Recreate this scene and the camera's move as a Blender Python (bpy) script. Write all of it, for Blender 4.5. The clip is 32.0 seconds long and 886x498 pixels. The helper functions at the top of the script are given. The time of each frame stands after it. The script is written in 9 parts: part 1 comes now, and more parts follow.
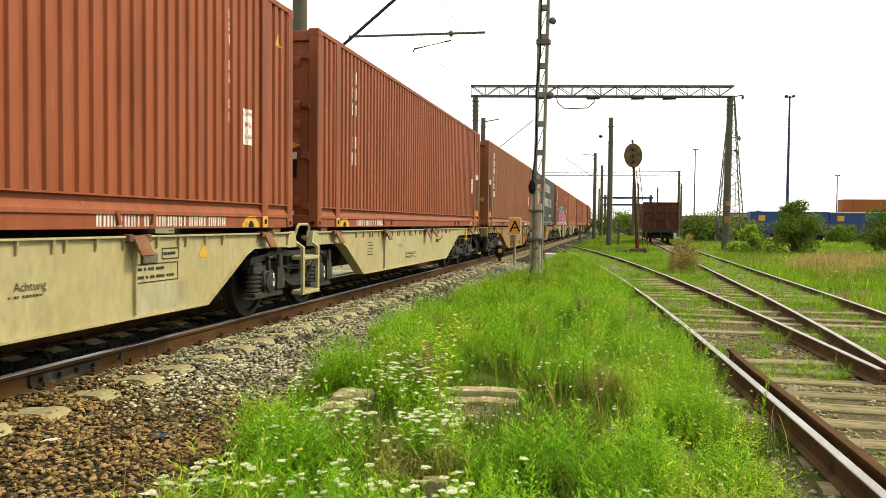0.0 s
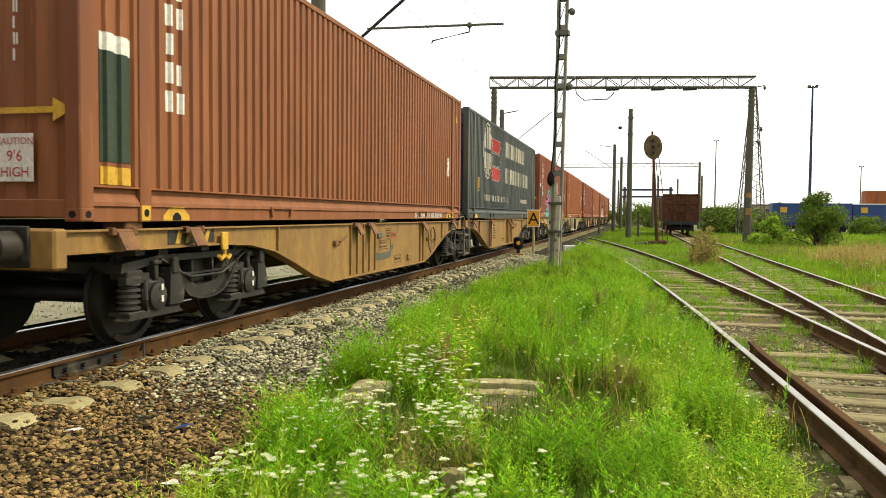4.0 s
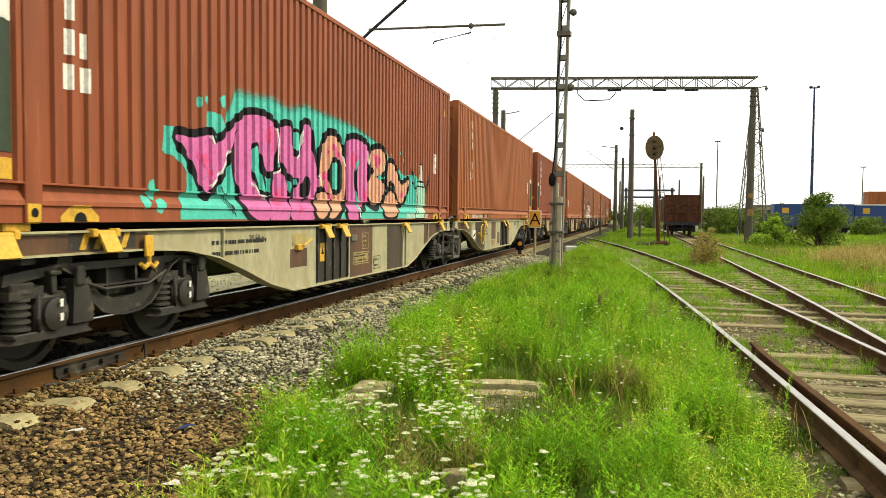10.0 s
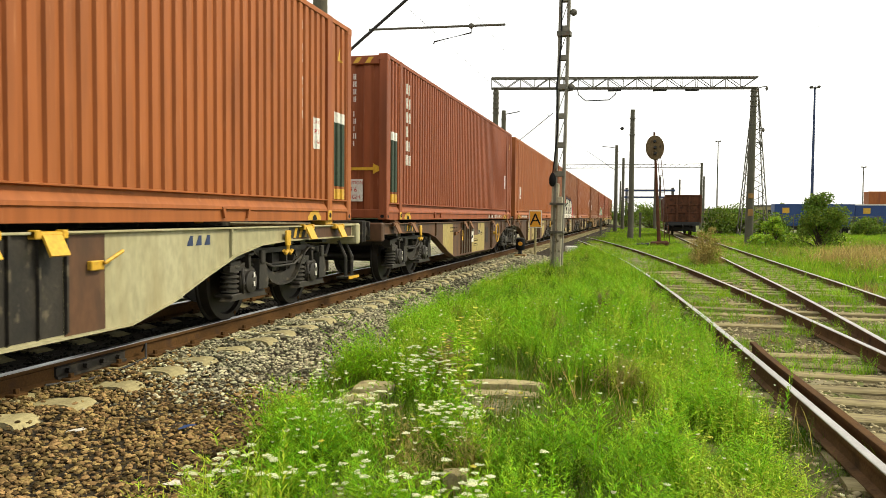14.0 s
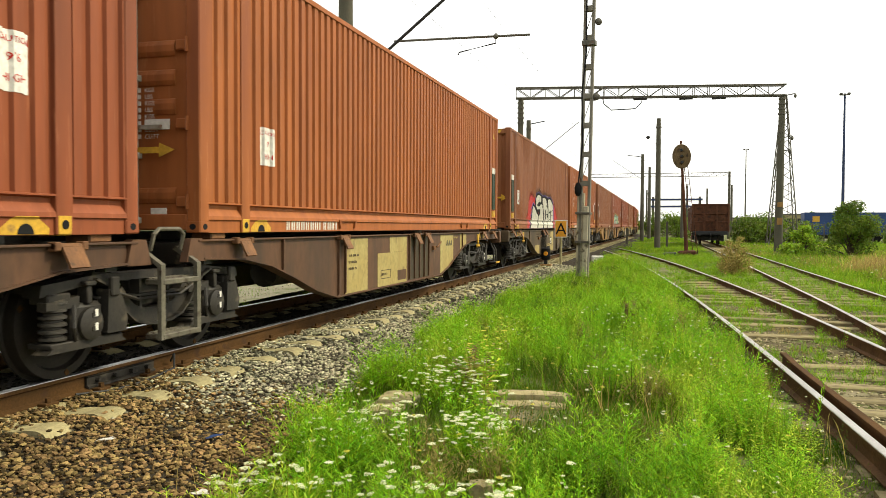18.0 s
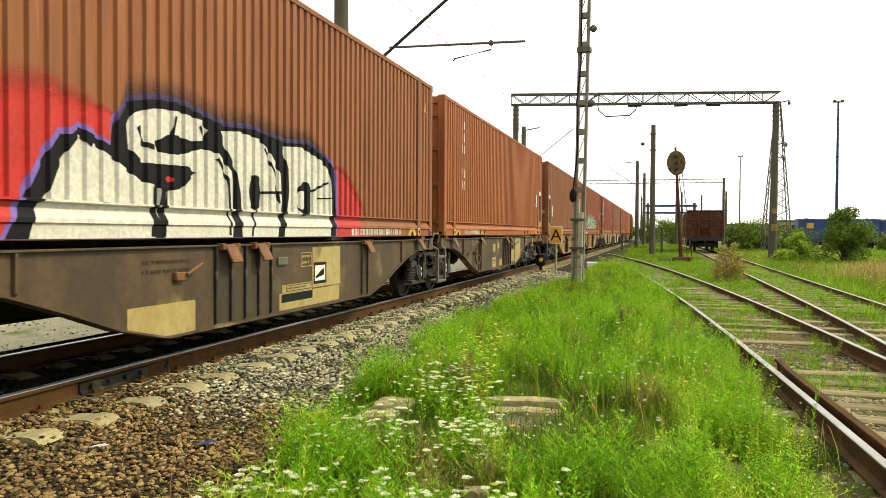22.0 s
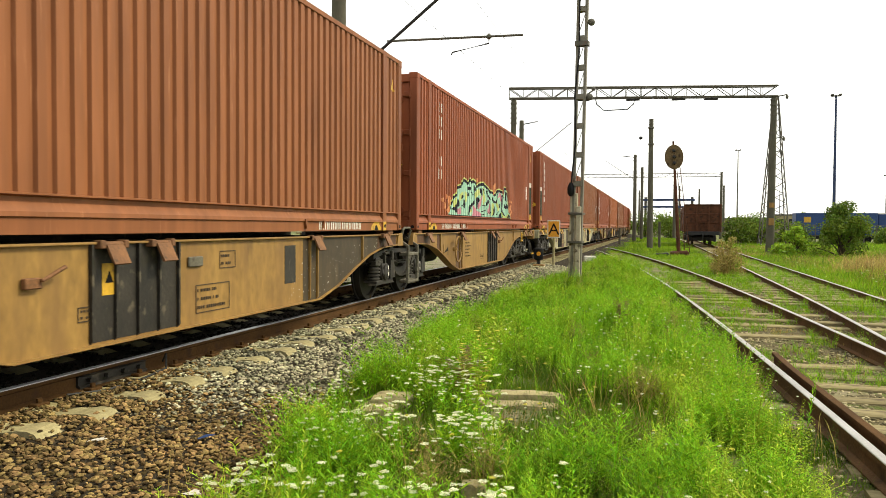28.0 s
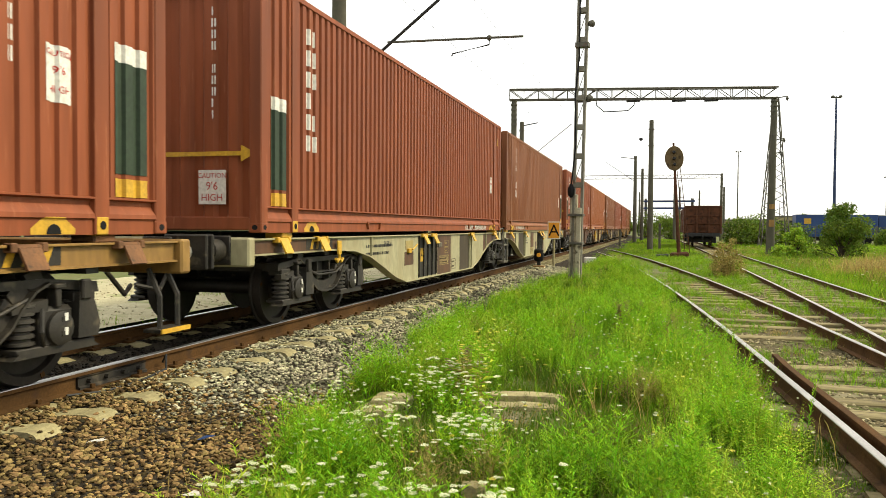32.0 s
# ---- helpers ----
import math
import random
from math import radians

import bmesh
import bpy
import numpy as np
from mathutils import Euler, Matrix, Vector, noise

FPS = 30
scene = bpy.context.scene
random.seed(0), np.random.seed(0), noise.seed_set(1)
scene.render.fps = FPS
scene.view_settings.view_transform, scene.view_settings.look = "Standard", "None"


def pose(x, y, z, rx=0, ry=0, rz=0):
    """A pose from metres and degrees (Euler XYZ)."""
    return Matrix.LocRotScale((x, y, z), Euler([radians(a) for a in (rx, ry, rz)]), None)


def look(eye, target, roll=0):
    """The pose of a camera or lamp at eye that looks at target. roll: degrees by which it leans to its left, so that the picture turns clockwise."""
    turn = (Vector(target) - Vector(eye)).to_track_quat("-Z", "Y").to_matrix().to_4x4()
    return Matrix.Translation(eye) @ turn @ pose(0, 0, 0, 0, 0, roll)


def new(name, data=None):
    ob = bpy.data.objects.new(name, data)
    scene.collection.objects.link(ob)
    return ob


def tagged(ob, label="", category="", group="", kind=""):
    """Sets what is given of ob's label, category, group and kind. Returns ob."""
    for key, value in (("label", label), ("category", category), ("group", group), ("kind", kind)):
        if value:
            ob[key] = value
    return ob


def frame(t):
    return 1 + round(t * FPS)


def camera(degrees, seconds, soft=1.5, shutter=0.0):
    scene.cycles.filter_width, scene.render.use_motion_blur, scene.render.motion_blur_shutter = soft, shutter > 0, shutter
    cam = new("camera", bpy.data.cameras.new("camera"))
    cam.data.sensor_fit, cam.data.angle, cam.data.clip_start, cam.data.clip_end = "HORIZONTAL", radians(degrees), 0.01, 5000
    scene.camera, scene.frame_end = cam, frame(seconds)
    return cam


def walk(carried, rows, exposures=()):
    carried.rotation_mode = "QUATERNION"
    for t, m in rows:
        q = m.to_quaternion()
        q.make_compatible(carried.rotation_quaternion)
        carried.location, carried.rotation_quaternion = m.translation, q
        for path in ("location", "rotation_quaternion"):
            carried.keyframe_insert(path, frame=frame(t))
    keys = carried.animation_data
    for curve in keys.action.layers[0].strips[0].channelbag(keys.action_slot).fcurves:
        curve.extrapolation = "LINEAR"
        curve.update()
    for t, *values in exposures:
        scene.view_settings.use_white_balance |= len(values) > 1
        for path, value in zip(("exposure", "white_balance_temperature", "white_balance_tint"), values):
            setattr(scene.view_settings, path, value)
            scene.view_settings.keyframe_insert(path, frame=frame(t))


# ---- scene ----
# Camera: hand-held on one spot, beside a container train on a straight track along +Y.
cam = camera(59.2, 32.0, 0.55, 0.1)
AIM = [(0, -1.917, 12.546, 0.55), (0.5, -1.935, 12.523, 0.56), (1, -1.936, 12.506, 0.56), (1.5, -2.016, 12.475, 0.54), (2, -2.249, 12.509, 0.533),
       (2.5, -2.401, 12.529, 0.533), (3, -2.441, 12.876, 0.503), (3.5, -2.468, 13.554, 0.497), (4.2, -2.51, 13.95, 0.49), (5.5, -2.572, 14.081, 0.483),
       (6, -2.593, 14.079, 0.489), (6.5, -2.610, 14.095, 0.487), (7, -2.619, 14.101, 0.49), (7.5, -2.548, 14.090, 0.487), (8, -2.505, 14.040, 0.49),
       (8.5, -2.463, 14.028, 0.48), (9, -2.452, 14.017, 0.48), (10, -2.452, 14.002, 0.5), (12, -2.452, 14.002, 0.5), (13, -2.449, 14.005, 0.48),
       (14, -2.443, 14.031, 0.48), (14.5, -2.393, 14.069, 0.45), (15.5, -2.27, 14.5, 0.37), (16.5, -2.121, 15.099, 0.3), (17, -2.007, 15.629, 0.29),
       (17.5, -1.873, 16.004, 0.25), (18, -1.711, 15.888, 0.25), (18.5, -1.625, 15.882, 0.31), (19, -1.559, 15.984, 0.33), (19.5, -1.454, 15.943, 0.34),
       (20, -1.394, 15.878, 0.36), (20.5, -1.323, 15.825, 0.35), (21, -1.276, 15.753, 0.36), (21.5, -1.279, 15.588, 0.345), (22, -1.271, 15.532, 0.335),
       (22.5, -1.275, 15.482, 0.33), (23, -1.256, 15.438, 0.335), (23.5, -1.276, 15.358, 0.37), (24, -1.329, 15.341, 0.375), (24.5, -1.477, 15.333, 0.355),
       (25, -1.584, 15.340, 0.335), (25.5, -1.617, 15.340, 0.34), (26.5, -1.66, 15.339, 0.34), (27.5, -1.698, 15.338, 0.335), (28, -1.706, 15.370, 0.325),
       (28.5, -1.706, 15.393, 0.325), (29, -1.738, 15.390, 0.34), (29.5, -1.757, 15.390, 0.333), (30, -1.706, 15.396, 0.328), (30.5, -1.645, 15.395, 0.33),
       (31, -1.644, 15.378, 0.345), (31.5, -1.644, 15.381, 0.36), (32, -1.620, 15.382, 0.38)]
EXPOSURE = 0.72
walk(cam, [(t, pose(0, 0, 1.25, 90 + p, 0, y) @ pose(0, 0, 0, 0, 0, r)) for t, p, y, r in AIM])
scene.view_settings.exposure = EXPOSURE

# ---- light: bright overcast day ----
world = bpy.data.worlds.new("sky")
scene.world = world
world.use_nodes = True
wn, wl = world.node_tree.nodes, world.node_tree.links
wn.clear()
sky = wn.new("ShaderNodeTexSky")
sky.sky_type, sky.sun_disc, sky.sun_elevation, sky.sun_rotation = "NISHITA", False, radians(45), radians(69)
sky.dust_density, sky.air_density = 4.0, 1.0
bg_sky, bg_cloud, add, wout = wn.new("ShaderNodeBackground"), wn.new("ShaderNodeBackground"), wn.new("ShaderNodeAddShader"), wn.new("ShaderNodeOutputWorld")
wl.new(sky.outputs[0], bg_sky.inputs[0])
bg_sky.inputs[1].default_value = 0.03
bg_cloud.inputs[0].default_value = (1.0, 0.98, 0.89, 1)
bg_cloud.inputs[1].default_value = 0.86
wl.new(bg_sky.outputs[0], add.inputs[0])
wl.new(bg_cloud.outputs[0], add.inputs[1])
wl.new(add.outputs[0], wout.inputs[0])
sun_data = bpy.data.lights.new("sun", "SUN")
sun_data.energy, sun_data.angle, sun_data.color = 2.5, radians(10), (1.0, 0.90, 0.62)
sun = new("sun", sun_data)
sun.matrix_basis = look((50, 19, 54), (0, 0, 0))


# ---- materials ----
def material(name, a, b=None, rough=0.7, metal=0.0, scale=3.0, fine=40.0, bump=0.15, dirt=None, dirt_at=0.62, stretch=(1, 1, 1), vary=0.0, island=0.0,
             spec=None, dirt_scale=None, bump_dist=0.01, streak=None, hue=0.0, scratch=None):
    """Two colours mixed by broad and fine noise, with dirt in patches, relief and a small change from object to object."""
    m = bpy.data.materials.new(name)
    m.use_nodes = True
    n, l = m.node_tree.nodes, m.node_tree.links
    s = n["Principled BSDF"]
    s.inputs["Roughness"].default_value, s.inputs["Metallic"].default_value = rough, metal
    s.inputs["Specular IOR Level"].default_value = spec if spec is not None else 0.12 if rough >= 0.8 else 0.3
    b = b or tuple(0.75 * c for c in a)
    a, b, dirt, streak, scratch = [c and tuple(0.88 * x for x in c) for c in (a, b, dirt, streak, scratch)]
    tc, mp = n.new("ShaderNodeTexCoord"), n.new("ShaderNodeMapping")
    mp.inputs["Scale"].default_value = stretch
    l.new(tc.outputs["Object"], mp.inputs["Vector"])

    def noise_at(sc, detail):
        t = n.new("ShaderNodeTexNoise")
        t.inputs["Scale"].default_value, t.inputs["Detail"].default_value = sc, detail
        l.new(mp.outputs[0], t.inputs["Vector"])
        return t

    def mixed(fac, c1, c2):
        x = n.new("ShaderNodeMix")
        x.data_type = "RGBA"
        for sock, v in ((x.inputs[0], fac), (x.inputs[6], c1), (x.inputs[7], c2)):
            if isinstance(v, tuple):
                sock.default_value = (*v, 1)
            elif isinstance(v, float):
                sock.default_value = v
            else:
                l.new(v, sock)
        return x.outputs[2]

    def ramp(src, lo, hi):
        r = n.new("ShaderNodeMapRange")
        r.inputs["From Min"].default_value, r.inputs["From Max"].default_value = lo, hi
        l.new(src, r.inputs["Value"])
        return r.outputs[0]

    big, small = noise_at(scale, 4), noise_at(fine, 3)
    col = mixed(ramp(big.outputs[0], 0.32, 0.68), a, b)
    col = mixed(ramp(small.outputs[0], 0.35, 0.75), col, mixed(0.5, col, tuple(0.45 * c for c in b)))
    if dirt:
        d = noise_at(dirt_scale or scale * 1.7, 8)
        col = mixed(ramp(d.outputs[0], dirt_at, dirt_at + 0.12), col, dirt)
    if streak:
        t = n.new("ShaderNodeTexNoise")
        t.inputs["Scale"].default_value, t.inputs["Detail"].default_value = 4.5, 6
        sm = n.new("ShaderNodeMapping")
        sm.inputs["Scale"].default_value = (1, 1, 0.14)
        l.new(tc.outputs["Object"], sm.inputs["Vector"])
        l.new(sm.outputs[0], t.inputs["Vector"])
        r2 = n.new("ShaderNodeMapRange")
        r2.inputs["From Min"].default_value, r2.inputs["From Max"].default_value, r2.inputs["To Max"].default_value = 0.47, 0.72, 0.85
        l.new(t.outputs[0], r2.inputs["Value"])
        col = mixed(r2.outputs[0], col, streak)
    if scratch:
        t = n.new("ShaderNodeTexNoise")
        t.inputs["Scale"].default_value, t.inputs["Detail"].default_value = 16.0, 5
        sm = n.new("ShaderNodeMapping")
        sm.inputs["Scale"].default_value = (1, 2.2, 0.16)
        l.new(tc.outputs["Object"], sm.inputs["Vector"])
        l.new(sm.outputs[0], t.inputs["Vector"])
        r3 = n.new("ShaderNodeMapRange")
        r3.inputs["From Min"].default_value, r3.inputs["From Max"].default_value, r3.inputs["To Max"].default_value = 0.62, 0.78, 0.8
        l.new(t.outputs[0], r3.inputs["Value"])
        col = mixed(r3.outputs[0], col, scratch)
    if vary or island:
        hsv = n.new("ShaderNodeHueSaturation")
        if island:
            src = n.new("ShaderNodeNewGeometry").outputs["Random Per Island"]
        else:
            src = n.new("ShaderNodeObjectInfo").outputs["Random"]
        r = n.new("ShaderNodeMapRange")
        r.inputs["To Min"].default_value, r.inputs["To Max"].default_value = 1 - max(vary, island), 1 + max(vary, island)
        l.new(src, r.inputs["Value"])
        l.new(r.outputs[0], hsv.inputs["Value"])
        if hue:
            wob = n.new("ShaderNodeMath")
            wob.operation = "SINE"
            mul = n.new("ShaderNodeMath")
            mul.operation = "MULTIPLY"
            mul.inputs[1].default_value = 97.0
            l.new(src, mul.inputs[0])
            l.new(mul.outputs[0], wob.inputs[0])
            hr = n.new("ShaderNodeMapRange")
            hr.inputs["From Min"].default_value, hr.inputs["To Min"].default_value, hr.inputs["To Max"].default_value = -1.0, 0.5 - hue, 0.5 + hue
            l.new(wob.outputs[0], hr.inputs["Value"])
            l.new(hr.outputs[0], hsv.inputs["Hue"])
        l.new(col, hsv.inputs["Color"])
        col = hsv.outputs[0]
    l.new(col, s.inputs["Base Color"])
    if bump:
        bp = n.new("ShaderNodeBump")
        bp.inputs["Strength"].default_value, bp.inputs["Distance"].default_value = bump, bump_dist
        l.new(small.outputs[0], bp.inputs["Height"])
        l.new(bp.outputs[0], s.inputs["Normal"])
    return m


def plain(name, c, rough=0.5):
    return material(name, c, tuple(0.85 * x for x in c), rough, scale=2.0, fine=30, bump=0.05)


STREAK = (1, 1, 0.12)
BOX_ORANGE = material("box_paint_orange", (0.35, 0.112, 0.03), (0.31, 0.096, 0.026), 0.6, scale=0.8, fine=7, bump=0.03, dirt=(0.22, 0.066, 0.024), dirt_at=0.62, stretch=STREAK, vary=0.06, spec=0.2, scratch=(0.38, 0.15, 0.06))
BOX_RED = material("box_paint_oxide_red", (0.275, 0.076, 0.028), (0.24, 0.066, 0.025), 0.6, scale=0.8, fine=7, bump=0.03, dirt=(0.165, 0.05, 0.022), dirt_at=0.62, stretch=STREAK, vary=0.06, spec=0.2, scratch=(0.34, 0.13, 0.06))
BOX_BROWN = material("box_paint_faded_brown", (0.265, 0.098, 0.036), (0.225, 0.082, 0.03), 0.6, scale=0.8, fine=7, bump=0.04, dirt=(0.17, 0.06, 0.026), dirt_at=0.60, stretch=STREAK, vary=0.06, spec=0.2, scratch=(0.34, 0.15, 0.07))
BOX_GREY = material("box_paint_slate_grey", (0.064, 0.073, 0.068), (0.05, 0.058, 0.054), 0.6, scale=0.8, fine=7, bump=0.03, dirt=(0.10, 0.09, 0.065), dirt_at=0.62, stretch=STREAK, vary=0.04, spec=0.25, scratch=(0.14, 0.13, 0.10))
CREAM = material("wagon_paint_cream", (0.42, 0.375, 0.205), (0.355, 0.305, 0.145), 0.55, scale=1.0, fine=14, bump=0.05, dirt=(0.22, 0.15, 0.065), dirt_at=0.72, stretch=(1, 1, 0.5), streak=(0.34, 0.28, 0.13))
OCHRE = material("wagon_paint_ochre", (0.33, 0.195, 0.05), (0.235, 0.13, 0.035), 0.6, scale=1.0, fine=14, bump=0.08, dirt=(0.10, 0.055, 0.022), dirt_at=0.62, stretch=(1, 1, 0.5), streak=(0.19, 0.105, 0.034))
PATCHY = material("wagon_paint_pale_patched", (0.40, 0.375, 0.235), (0.34, 0.315, 0.18), 0.6, scale=1.0, fine=14, bump=0.08, dirt=(0.2, 0.15, 0.085), dirt_at=0.68, stretch=(1, 1, 0.5), streak=(0.27, 0.23, 0.12))
BROWN = material("wagon_paint_dull_brown", (0.13, 0.06, 0.027), (0.085, 0.042, 0.022), 0.6, scale=1.0, fine=14, bump=0.08, dirt=(0.20, 0.11, 0.045), dirt_at=0.66, stretch=(1, 1, 0.5), streak=(0.05, 0.029, 0.017))
OLIVE = material("wagon_paint_grimy_olive", (0.082, 0.058, 0.03), (0.05, 0.036, 0.02), 0.6, scale=1.0, fine=14, bump=0.08, dirt=(0.20, 0.15, 0.075), dirt_at=0.70, stretch=(1, 1, 0.5), streak=(0.03, 0.021, 0.013))
MOTTLED = material("wagon_paint_mottled_brown", (0.11, 0.068, 0.03), (0.055, 0.038, 0.02), 0.6, scale=1.4, fine=14, bump=0.08, dirt=(0.25, 0.18, 0.07), dirt_at=0.57, dirt_scale=1.15, streak=(0.045, 0.03, 0.016))
GRIME = material("grimy_steel", (0.036, 0.030, 0.022), (0.015, 0.013, 0.010), 0.6, 0.0, scale=4, fine=30, bump=0.2, dirt=(0.095, 0.078, 0.052), dirt_at=0.58, spec=0.35)
WHEEL = material("wheel_steel_rusty", (0.027, 0.021, 0.016), (0.016, 0.013, 0.010), 0.6, 0.3, scale=5, fine=40, bump=0.1, spec=0.35)
SPRINGM = material("spring_steel", (0.085, 0.078, 0.066), (0.05, 0.045, 0.038), 0.55, 0.3, scale=6, fine=40, bump=0.15)
RAIL_SIDE = material("rail_rust", (0.10, 0.050, 0.016), (0.066, 0.034, 0.012), 0.95, 0.0, scale=3, fine=50, bump=0.25, dirt=(0.05, 0.027, 0.015), dirt_at=0.6)
RAIL_TOP = material("rail_polished_head", (0.42, 0.41, 0.40), (0.32, 0.31, 0.30), 0.3, 0.9, scale=3, fine=60, bump=0.03)
RAIL_DULL = material("rail_dull_head", (0.48, 0.46, 0.42), (0.34, 0.31, 0.27), 0.35, 0.7, scale=3, fine=60, bump=0.05)
CONCRETE = material("sleeper_concrete", (0.44, 0.385, 0.205), (0.31, 0.27, 0.14), 0.9, scale=4, fine=50, bump=0.3, dirt=(0.17, 0.14, 0.085), dirt_at=0.57, vary=0.12)
POLE = material("pole_concrete", (0.115, 0.11, 0.08), (0.085, 0.082, 0.06), 0.9, scale=1.5, fine=30, bump=0.2, dirt=(0.09, 0.085, 0.07), dirt_at=0.6)
TIMBER = material("weathered_timber", (0.31, 0.265, 0.14), (0.20, 0.165, 0.08), 0.9, scale=6, fine=35, bump=0.5, dirt=(0.09, 0.065, 0.045), dirt_at=0.58, stretch=(0.25, 1.5, 1), vary=0.2)
GALV = material("lattice_steel", (0.115, 0.11, 0.085), (0.08, 0.076, 0.06), 0.7, 0.0, scale=3, fine=40, bump=0.1, dirt=(0.12, 0.07, 0.045), dirt_at=0.6)
DARK = material("dark_iron", (0.03, 0.03, 0.03), None, 0.6, 0.2, scale=4, fine=40, bump=0.1)
RUST = material("rust_brown_iron", (0.12, 0.05, 0.026), (0.07, 0.032, 0.018), 0.9, 0.0, scale=3, fine=30, bump=0.2, dirt=(0.04, 0.022, 0.016), dirt_at=0.55)
YELLOW = material("yellow_paint", (0.66, 0.39, 0.03), (0.52, 0.30, 0.03), 0.5, scale=5, fine=30, bump=0.05, dirt=(0.2, 0.11, 0.04), dirt_at=0.64)
RUSTY_FLAP = material("flap_rusty", (0.23, 0.105, 0.04), (0.14, 0.066, 0.03), 0.75, 0.1, scale=6, fine=40, bump=0.2, dirt=(0.07, 0.04, 0.022), dirt_at=0.6)
FADED = material("faded_yellow_paint", (0.40, 0.335, 0.13), (0.36, 0.275, 0.09), 0.6, scale=1.5, fine=14, bump=0.05, dirt=(0.13, 0.085, 0.04), dirt_at=0.60, streak=(0.30, 0.22, 0.075))
BOARD = material("signal_board_brown", (0.17, 0.12, 0.06), (0.10, 0.07, 0.035), 0.8, scale=3, fine=20, bump=0.1, dirt=(0.05, 0.035, 0.02), dirt_at=0.55)
ORANGE = plain("sign_orange", (0.85, 0.38, 0.02), 0.4)
WHITE = material("white_paint", (0.78, 0.76, 0.70), (0.68, 0.66, 0.6), 0.5, scale=3, fine=25, bump=0.03)
CREAM_LETTER = plain("cream_lettering", (0.60, 0.55, 0.42))
BLACK = material("black_paint", (0.012, 0.012, 0.013), None, 0.7, scale=2, fine=30, bump=0.05, spec=0.12)
GREEN_STRIP = material("dark_green_sheet", (0.032, 0.055, 0.03), (0.024, 0.04, 0.022), 0.65, scale=3, fine=20, bump=0.1)
PEACH_ORANGE = material("spray_orange", (0.70, 0.30, 0.12), (0.62, 0.24, 0.09), 0.55, scale=4, fine=25, bump=0.02)
PINK = material("spray_pink", (0.62, 0.145, 0.39), (0.54, 0.115, 0.33), 0.55, scale=4, fine=25, bump=0.02)
PEACH = material("spray_peach", (0.68, 0.36, 0.225), (0.60, 0.30, 0.19), 0.55, scale=4, fine=25, bump=0.02)
TEAL = material("spray_turquoise", (0.07, 0.53, 0.43), (0.06, 0.45, 0.37), 0.55, scale=4, fine=25, bump=0.02)
SPRAY_RED = material("spray_red", (0.50, 0.028, 0.018), (0.42, 0.024, 0.016), 0.55, scale=3, fine=25, bump=0.02)
SPRAY_GREY = material("spray_silver", (0.66, 0.645, 0.55), (0.58, 0.56, 0.47), 0.5, scale=4, fine=25, bump=0.02)
SPRAY_BLUE = material("spray_pale_blue", (0.40, 0.66, 0.50), (0.33, 0.58, 0.45), 0.55, scale=4, fine=25, bump=0.02)
SPRAY_LIME = material("spray_pale_yellow", (0.60, 0.64, 0.22), (0.50, 0.56, 0.16), 0.55, scale=4, fine=25, bump=0.02)
SPRAY_VIOLET = plain("spray_violet", (0.20, 0.12, 0.42))
PLASTIC_BLUE = material("tarpaulin_blue", (0.022, 0.06, 0.19), (0.016, 0.046, 0.15), 0.5, scale=0.8, fine=10, bump=0.05)
MAST_BLUE = material("mast_paint_dull_blue", (0.03, 0.05, 0.12), (0.02, 0.035, 0.09), 0.6, scale=2, fine=20, bump=0.05)
INK = material("spray_dark_violet", (0.022, 0.018, 0.03), (0.016, 0.014, 0.022), 0.65, scale=4, fine=25, bump=0.02, spec=0.12)
PINK_PALE = material("spray_pale_pink", (0.66, 0.27, 0.33), (0.56, 0.21, 0.27), 0.55, scale=4, fine=25, bump=0.02)
DOOR_BLUE = material("door_paint_dark_blue", (0.028, 0.045, 0.10), (0.02, 0.034, 0.075), 0.55, scale=1.5, fine=14, bump=0.04, dirt=(0.06, 0.06, 0.07), dirt_at=0.62)
GLASS_RED = plain("lamp_amber_lens", (0.8, 0.35, 0.03), 0.2)


